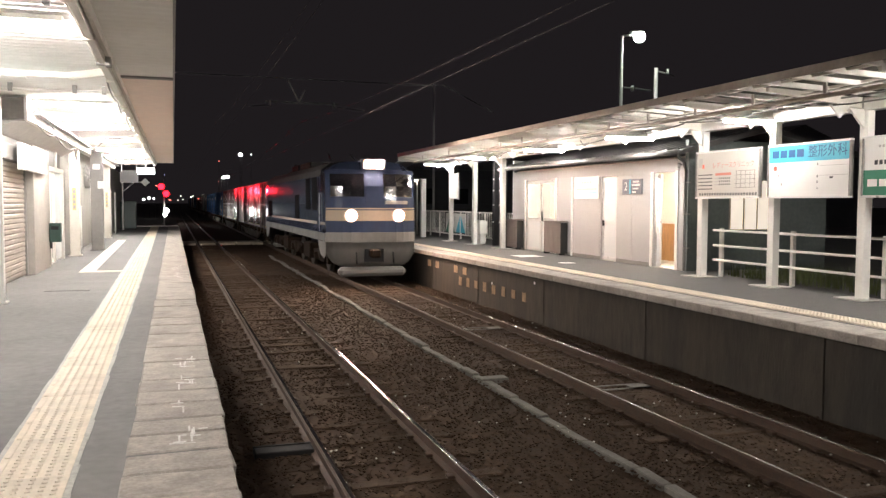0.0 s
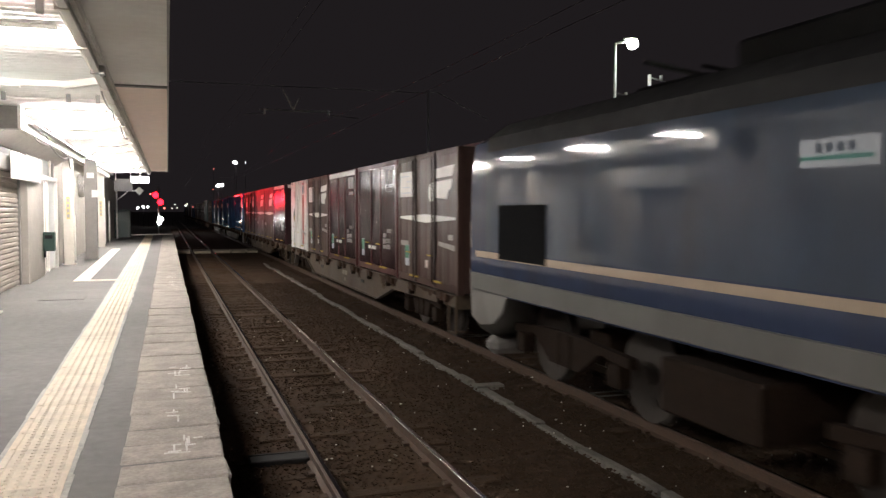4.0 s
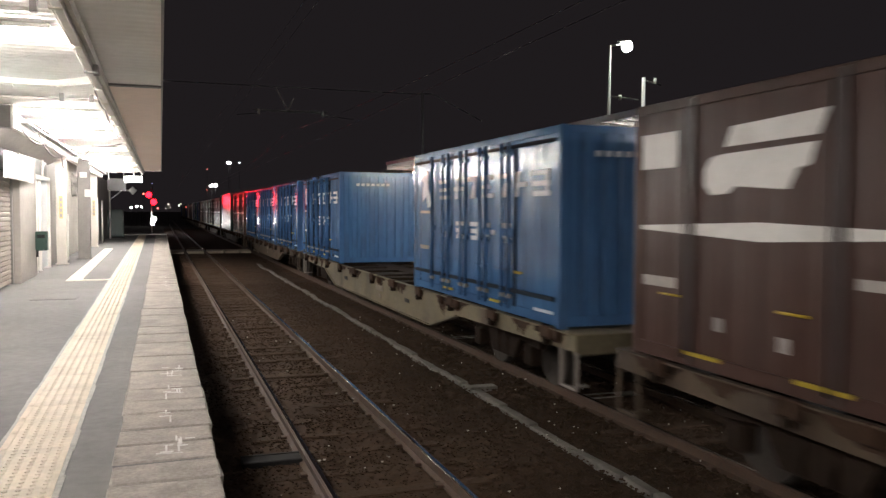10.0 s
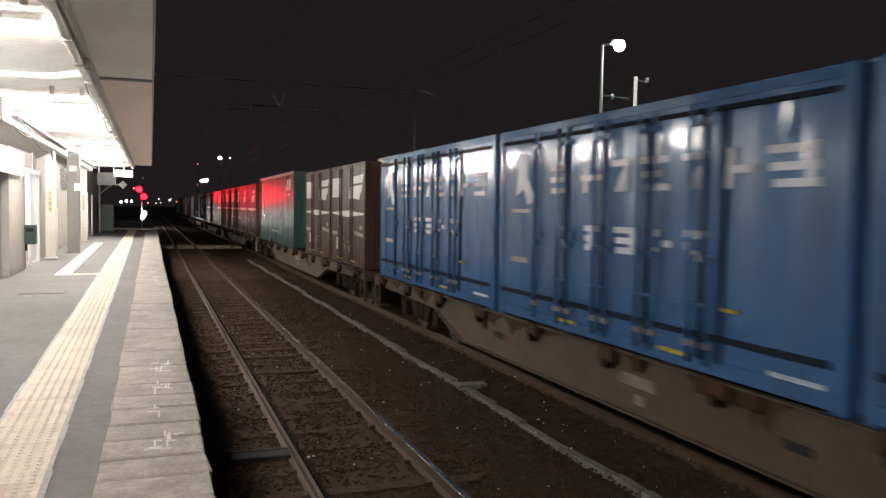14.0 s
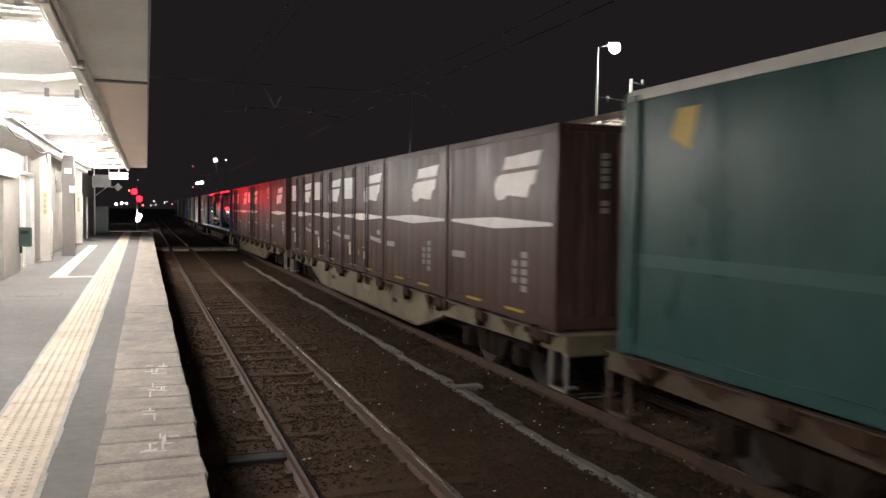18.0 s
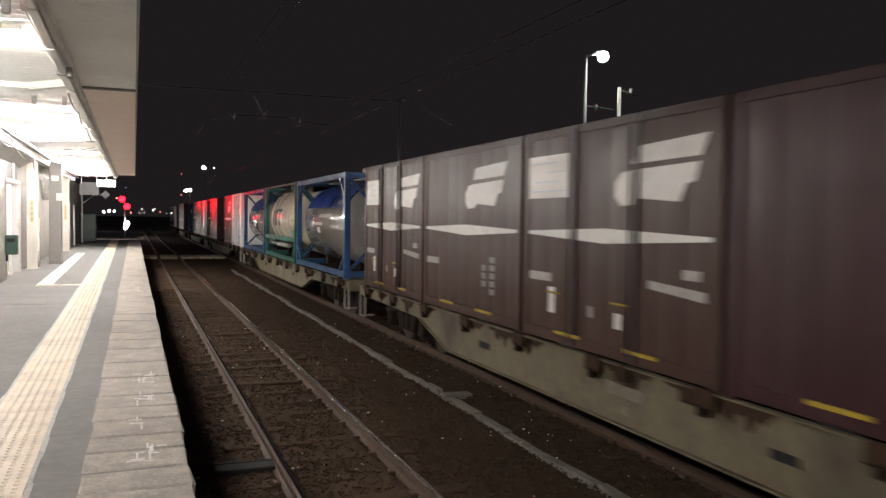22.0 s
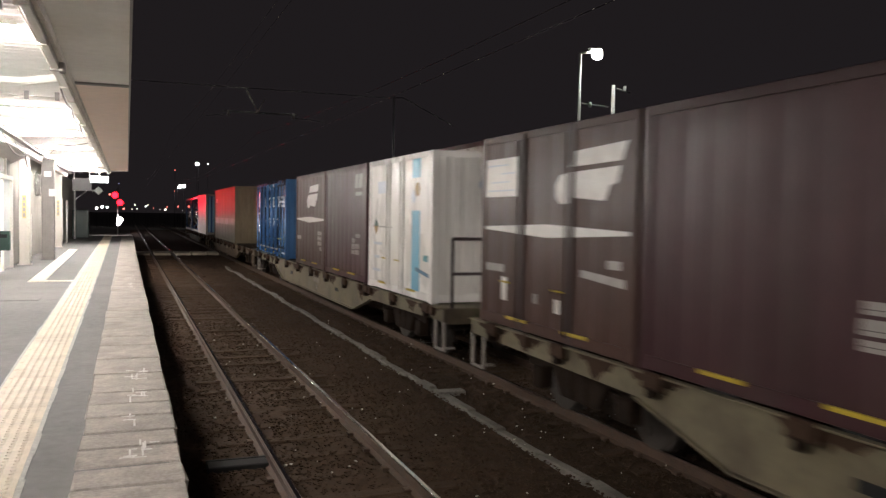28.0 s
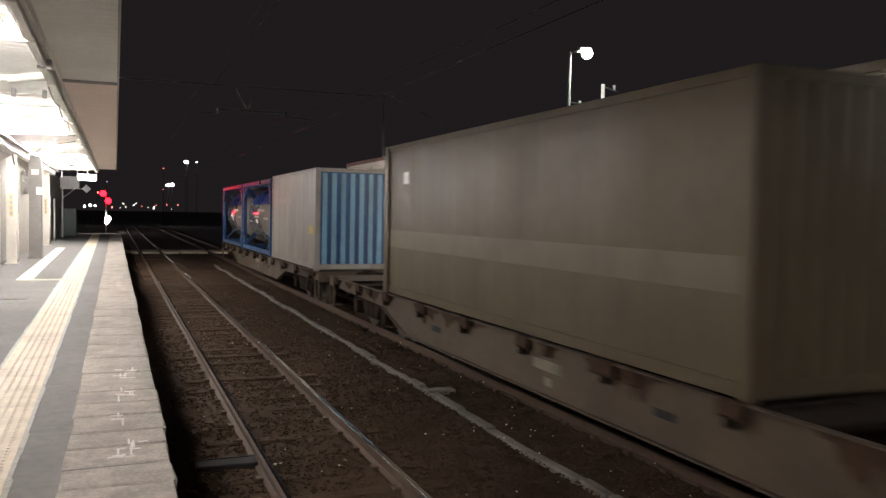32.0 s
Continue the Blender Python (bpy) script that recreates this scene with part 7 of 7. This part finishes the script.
def locomotive():
    t = thing("electric_locomotive", (0, 0, 0), "blue electric freight locomotive with lit headlights", "locomotive")
    W = 1.4
    y1 = 17.6
    # faceted nose: flat middle, corners drawn back; roof shoulders lower at the sides
    nose = [(-0.06, 1.2), (-0.10, 1.5), (-0.10, 2.24), (-0.05, 2.9), (0.1, 3.4), (0.45, 3.66)]
    XS = (-1.3, -1.15, -0.95, -0.7, -0.35, 0.35, 0.7, 0.95, 1.15, 1.3)

    def back(x):
        return (max(0.0, abs(x) - 0.45) / (W - 0.45)) ** 2.2 * 0.46

    bm = bm_new()
    rings = []
    for x in (-W, *XS, W):
        top = 3.66 - 0.28 * max(0.0, (abs(x) - 0.8) / 0.6) ** 1.5
        half = [(y + back(x), min(z, top)) for y, z in nose]
        ring = half + [(y1 - y, z) for y, z in reversed(half)]
        rings.append([bm.verts.new((x, y, z)) for y, z in ring])
    for a, b in zip(rings, rings[1:]):
        for k in range(len(a)):
            bm.faces.new((a[k], a[(k + 1) % len(a)], b[(k + 1) % len(a)], b[k]))
    bm.faces.new(rings[0][::-1])
    bm.faces.new(rings[-1])
    bmesh.ops.remove_doubles(bm, verts=bm.verts, dist=0.0005)
    bmesh.ops.recalc_face_normals(bm, faces=bm.faces)
    part("body", bm, E_BLUE, t, "deep blue steel body")
    part("roof_cover", prism(bm_new(), [(-1.412, 3.23), (-1.412, 3.42), (-1.1, 3.64), (-0.8, 3.685), (0.8, 3.685), (1.1, 3.64), (1.412, 3.42), (1.412, 3.23)], "y", 1.1, y1 - 1.1), E_ROOF, t, "dark roof")
    for s in (-1, 1):
        x = s * (W + 0.004)
        lo, hi = min(x, s * W), max(x, s * W)
        part("upper_side", bx(lo, hi, 1.9, y1 - 1.0, 1.82, 3.4), E_PALE, t, "slate blue upper side")
        part("cab_side", bx(lo, hi, 0.7, 1.25, 2.0, 2.7), E_PALE, t)
        part("cream_stripe", bx(s * (W + .008) if s < 0 else W + .004, s * (W + .004) if s < 0 else W + .008, 0.5, y1 - 0.6, 1.71, 1.80), E_CREAM, t, "cream side stripe")
        part("sill", bx(s * W - 0.03, s * W + 0.03, 0.45, y1 - 0.45, 1.22, 1.47, 0.01), E_SKIRT, t, "pale grey sill")
        lo, hi = (-W - 0.014, -W - 0.005) if s < 0 else (W + 0.005, W + 0.014)
        for y, w, z0, z1 in ((1.8, 1.1, 2.15, 3.22), (3.24, 1.03, 2.16, 3.22), (5.85, 1.1, 1.79, 2.68), (14.6, 1.5, 1.72, 2.47)):
            lv = part("louvre", bx(lo, hi, y, y + w, z0, z1), M_LOUVRE, t, "black side louvre")
            for k in range(6):
                z = z0 + (k + .5) * (z1 - z0) / 6
                part("blade", bx(lo - .003, hi + .003, y + .03, y + w - .03, z - .01, z + .01), M_LOUVRE, lv)
        part("cab_door", bx(lo, hi, 1.32, 1.88, 1.5, 3.2), E_BLUE, t)
        part("side_window", bx(lo - .004, hi + .004, 0.45, 1.22, 2.76, 3.3), E_GLASS, t, "dark cab side window")
        part("grab_rail", rod(bm_new(), (s * (W + 0.04), 1.28, 1.5), (s * (W + 0.04), 1.28, 2.7), 0.015, 8), M_ALU, t)
    for e in (0, 1):
        f = (lambda y: y) if e == 0 else (lambda y: y1 - y)

        def front(x0, x1, z0, z1, d=0.02):
            """A flat piece lying on the nose between two heights."""
            def ny(z):
                for (a, za), (b, zb) in zip(nose, nose[1:]):
                    if za <= z <= zb:
                        return a + (b - a) * (z - za) / (zb - za)
                return nose[-1][0]
            bm = bm_new()
            zs = sorted({z0, z1, *[z for _, z in nose if z0 < z < z1]})
            xs = sorted({x0, x1, *[x for x in XS if x0 < x < x1]})
            grid = [[[bm.verts.new((x, f(ny(z) + back(x) - o), z)) for x in xs] for z in zs] for o in (d, -0.01)]
            for r in grid:
                for a, b in zip(r, r[1:]):
                    for k in range(len(xs) - 1):
                        bm.faces.new((a[k], a[k + 1], b[k + 1], b[k]))
            fr, bk = grid
            for k in range(len(xs) - 1):
                for q in (0, -1):
                    bm.faces.new((fr[q][k], fr[q][k + 1], bk[q][k + 1], bk[q][k]))
            for k in range(len(zs) - 1):
                for q in (0, -1):
                    bm.faces.new((fr[k][q], fr[k + 1][q], bk[k + 1][q], bk[k][q]))
            bmesh.ops.recalc_face_normals(bm, faces=bm.faces)
            return bm
        part("windscreen", front(-1.28, -0.3, 2.58, 3.28), E_GLASS, t, "dark windscreen pane")
        part("windscreen", front(0.3, 1.28, 2.58, 3.28), E_GLASS, t, "dark windscreen pane")
        part("front_stripe", front(-1.4, 1.4, 1.85, 2.24, 0.014), E_CREAM, t, "cream front band")
        part("centre_door", front(-0.26, 0.26, 2.3, 3.28, 0.016), E_BLUE, t)
        part("stripe_line", front(-1.4, 1.4, 2.17, 2.2, 0.018), E_BLUE, t)
        part("nameplate", front(0.35, 1.1, 2.36, 2.46, 0.02), C_PRINTDIM, t)
        part("skirt", front(-1.405, 1.405, 1.2, 1.5, 0.03), E_SKIRTFLARE, t, "grey front skirt lightened for headlight flare")
        bm = bm_new()
        rows = []
        for z, w, o in ((1.2, 1.405, -0.08), (0.95, 1.395, -0.07), (0.75, 1.34, -0.03), (0.58, 1.22, 0.03), (0.47, 1.02, 0.1), (0.44, 0.95, 0.5)):
            rows.append([bm.verts.new((w * q / 8, f(o + back(w * q / 8)), z)) for q in range(-8, 9)])
        for p, q in zip(rows, rows[1:]):
            for k in range(16):
                bm.faces.new((p[k], p[k + 1], q[k + 1], q[k])).smooth = True
        bmesh.ops.solidify(bm, geom=bm.faces[:], thickness=0.03)
        bmesh.ops.recalc_face_normals(bm, faces=bm.faces)
        part("lower_skirt", bm, E_SKIRTFLARE, t, "rounded grey front skirt lightened for headlight flare")
        for s in (-1, 1):
            part("side_skirt", prism(bm_new(), [(f(0.36), 1.22), (f(1.75), 1.22), (f(1.6), 0.98), (f(1.3), 0.78), (f(0.75), 0.7), (f(0.4), 0.8)], "x", min(s * 1.37, s * 1.4), max(s * 1.37, s * 1.4)), E_SKIRTFLARE, t)
        part("coupler_pocket", bx(-0.3, 0.3, min(f(-0.11), f(-0.083)), max(f(-0.11), f(-0.083)), 0.6, 1.0), M_BLACK, t)
        part("snow_plough", bx(-1.05, 1.05, min(f(0.02), f(0.4)), max(f(0.02), f(0.4)), 0.15, 0.44, 0.1), M_DARKGREY, t)
        part("coupler", bx(-0.16, 0.16, min(f(-0.4), f(-0.05)), max(f(-0.4), f(-0.05)), 0.74, 1.0, 0.05), C_UNDER, t)
        for x in (-0.55, 0.6):
            part("brake_hose", rod(bm_new(), (x, f(-0.1), 0.9), (x, f(-0.16), 0.55), 0.025, 8), M_BLACK, t)
        if e == 0:
            for x in (-0.72, 0.76):
                hl = part("headlight", rod(bm_new(), (x, -0.17 + back(x), 2.01), (x, -0.06 + back(x), 2.01), 0.2, 20), M_ALU, t)
                part("glare_halo", rod(bm_new(), (x, -0.21 + back(x), 2.01), (x, -0.172 + back(x), 2.01), 0.19, 20), E_HALO, hl, "warm glowing ring drawn for the headlight halo")
                part("lens", rod(bm_new(), (x, -0.24 + back(x), 2.01), (x, -0.212 + back(x), 2.01), 0.115, 20, 0.12), E_LAMP, hl, "glowing headlight lens")
            hl = part("roof_headlight", bx(-0.38, 0.38, -0.02, 1.0, 3.38, 3.74, 0.05), E_BLUE, t)
            # The roof lamp's halo is a glowing plate behind its two lenses.
            part("glare_halo", bx(-0.32, 0.32, -0.07, -0.022, 3.43, 3.70, 0.04), E_HALO, hl, "warm glowing plate drawn for the roof lamp halo")
            for x in (-0.15, 0.15):
                part("lens", rod(bm_new(), (x, -0.11, 3.565), (x, -0.072, 3.565), 0.1, 18), E_LAMP, hl, "glowing headlight lens")
    for y in (4.5, 13.1):
        pg = part("pantograph_base", bx(-0.7, 0.7, y - 0.6, y + 0.6, 3.66, 3.78), E_ROOF, t)
        for s in (-1, 1):
            part("arm", bar(bm_new(), (s * 0.5, y - 0.5, 3.75), (s * 0.4, y + 0.9, 4.15), 0.05, 0.05), E_ROOF, pg)
    for y, l in ((6.8, 2.6), (10.0, 1.8)):
        part("roof_box", bx(-0.85, 0.85, y, y + l, 3.64, 3.95, 0.04), E_ROOF, t)
    for y in (2.9, 8.8, 14.7):
        bogie(t, y, 2.5, 0.56, ME_WHEEL_BIG, 1.05)
    part("underframe_box", bx(-1.15, 1.15, 5.1, 6.6, 0.4, 0.95, 0.03), C_UNDER, t)
    part("underframe_box", bx(-1.15, 1.15, 11.0, 12.5, 0.4, 0.95, 0.03), C_UNDER, t)
    return t


# ---- how the train is made up: distance of each piece behind the locomotive's nose ----
ZB = 0.053
TRAIN = []
loco = locomotive()
TRAIN.append((loco, -0.4, ZR))
wag = wagon(False, C_SILL)
wag_rail = wagon(True, C_SILL)
wag_rusty = wagon(False, C_SILLDARK)


def again(proto, used):
    """The prototype itself the first time, then copies."""
    if proto not in used:
        used.append(proto)
        return proto
    return copy_thing(proto, Matrix.Identity(4))


USED = []
FRONT = [17.65, 38.6, 59.0, 79.4, 99.8, 120.2, 140.6, 161.1, 181.4, 202.0, 222.6, 243.2]
for k, u in enumerate(FRONT):
    w = again(wag_rail if k == 9 else wag_rusty if k in (0, 1, 3, 4, 10, 11) else wag, USED)
    TRAIN.append((w, u, ZR))

P = {"b0": brown_box(0), "b1": brown_box(1), "b2": brown_box(2), "w0": wine_box(0), "w1": wine_box(1), "w2": wine_box(2), "w3": wine_box(3), "b3": brown_box(3), "b4": brown_box(4), "r": white_box(0), "c": white_box(1), "B": blue_box(), "G": long_box(0), "S": long_box(1), "L": pale_box(), "t": tank_box(0), "j": tank_box(1)}
LOADS = [("b2", 17.95), ("w2", 21.8), ("w0", 25.75), ("b2", 29.65), ("r", 33.7),
         ("w3", 39.3), ("b1", 43.1), ("b1", 46.9), ("b4", 50.7), ("b4", 54.5),
         ("B", 59.85), ("B", 72.9), ("B", 80.17), ("B", 86.42), ("B", 92.72),
         ("b0", 100.2), ("b0", 104.1), ("G", 110.1),
         ("b1", 120.9), ("b1", 124.7), ("b0", 128.5), ("b0", 132.3), ("b0", 136.22),
         ("b3", 141.1), ("w1", 145.0), ("b0", 148.8), ("b1", 152.6), ("b0", 156.4),
         ("t", 161.9), ("j", 168.25), ("t", 174.6),
         ("c", 181.9), ("b1", 185.7), ("w1", 193.5), ("b0", 197.3),
         ("c", 203.0), ("w1", 206.9), ("b3", 210.7), ("B", 216.1),
         ("S", 229.0), ("L", 244.0), ("t", 250.4), ("t", 256.8)]
for key, u in LOADS:
    TRAIN.append((again(P[key], USED), u, ZB))

# how far the train has come, second by second
RUN = [(0, -24.9), (1, -17.3), (2, -9.65), (2.5, -6.0), (3, -2.28), (5.5, 16.15), (6, 20.0), (7.5, 31.7), (9, 43.2), (10.5, 54.75), (11.5, 62.5), (13, 74.6), (14.5, 85.6), (16.5, 100.65), (17, 104.5), (18, 112.2), (19, 119.9), (20.5, 131.6), (21.5, 139.4), (23.5, 154.7), (24.5, 162.6), (27.5, 186.5), (28, 190.6), (29.3, 201.4), (31, 215.5), (32, 224.0)]


def come(t):
    for (a, sa), (b, sb) in zip(RUN, RUN[1:]):
        if t <= b:
            return sa + (sb - sa) * (t - a) / (b - a)
    return RUN[-1][1]


def motions():
    """The train runs in on the far track; its wheels turn."""
    turn = -math.degrees(math.atan(KF))
    for ob, u, z in TRAIN:
        walk(ob, [(t, pose(XF + KF * (u - s), u - s, z, 0, 0, turn)) for t, s in RUN])
        for w in ob.children:
            if w.name.startswith("wheelset"):
                y, r = w.location.y, w.location.z
                walk(w, [(k / 15, pose(0, y, r, math.degrees(come(k / 15) / r))) for k in range(481)])


motions()
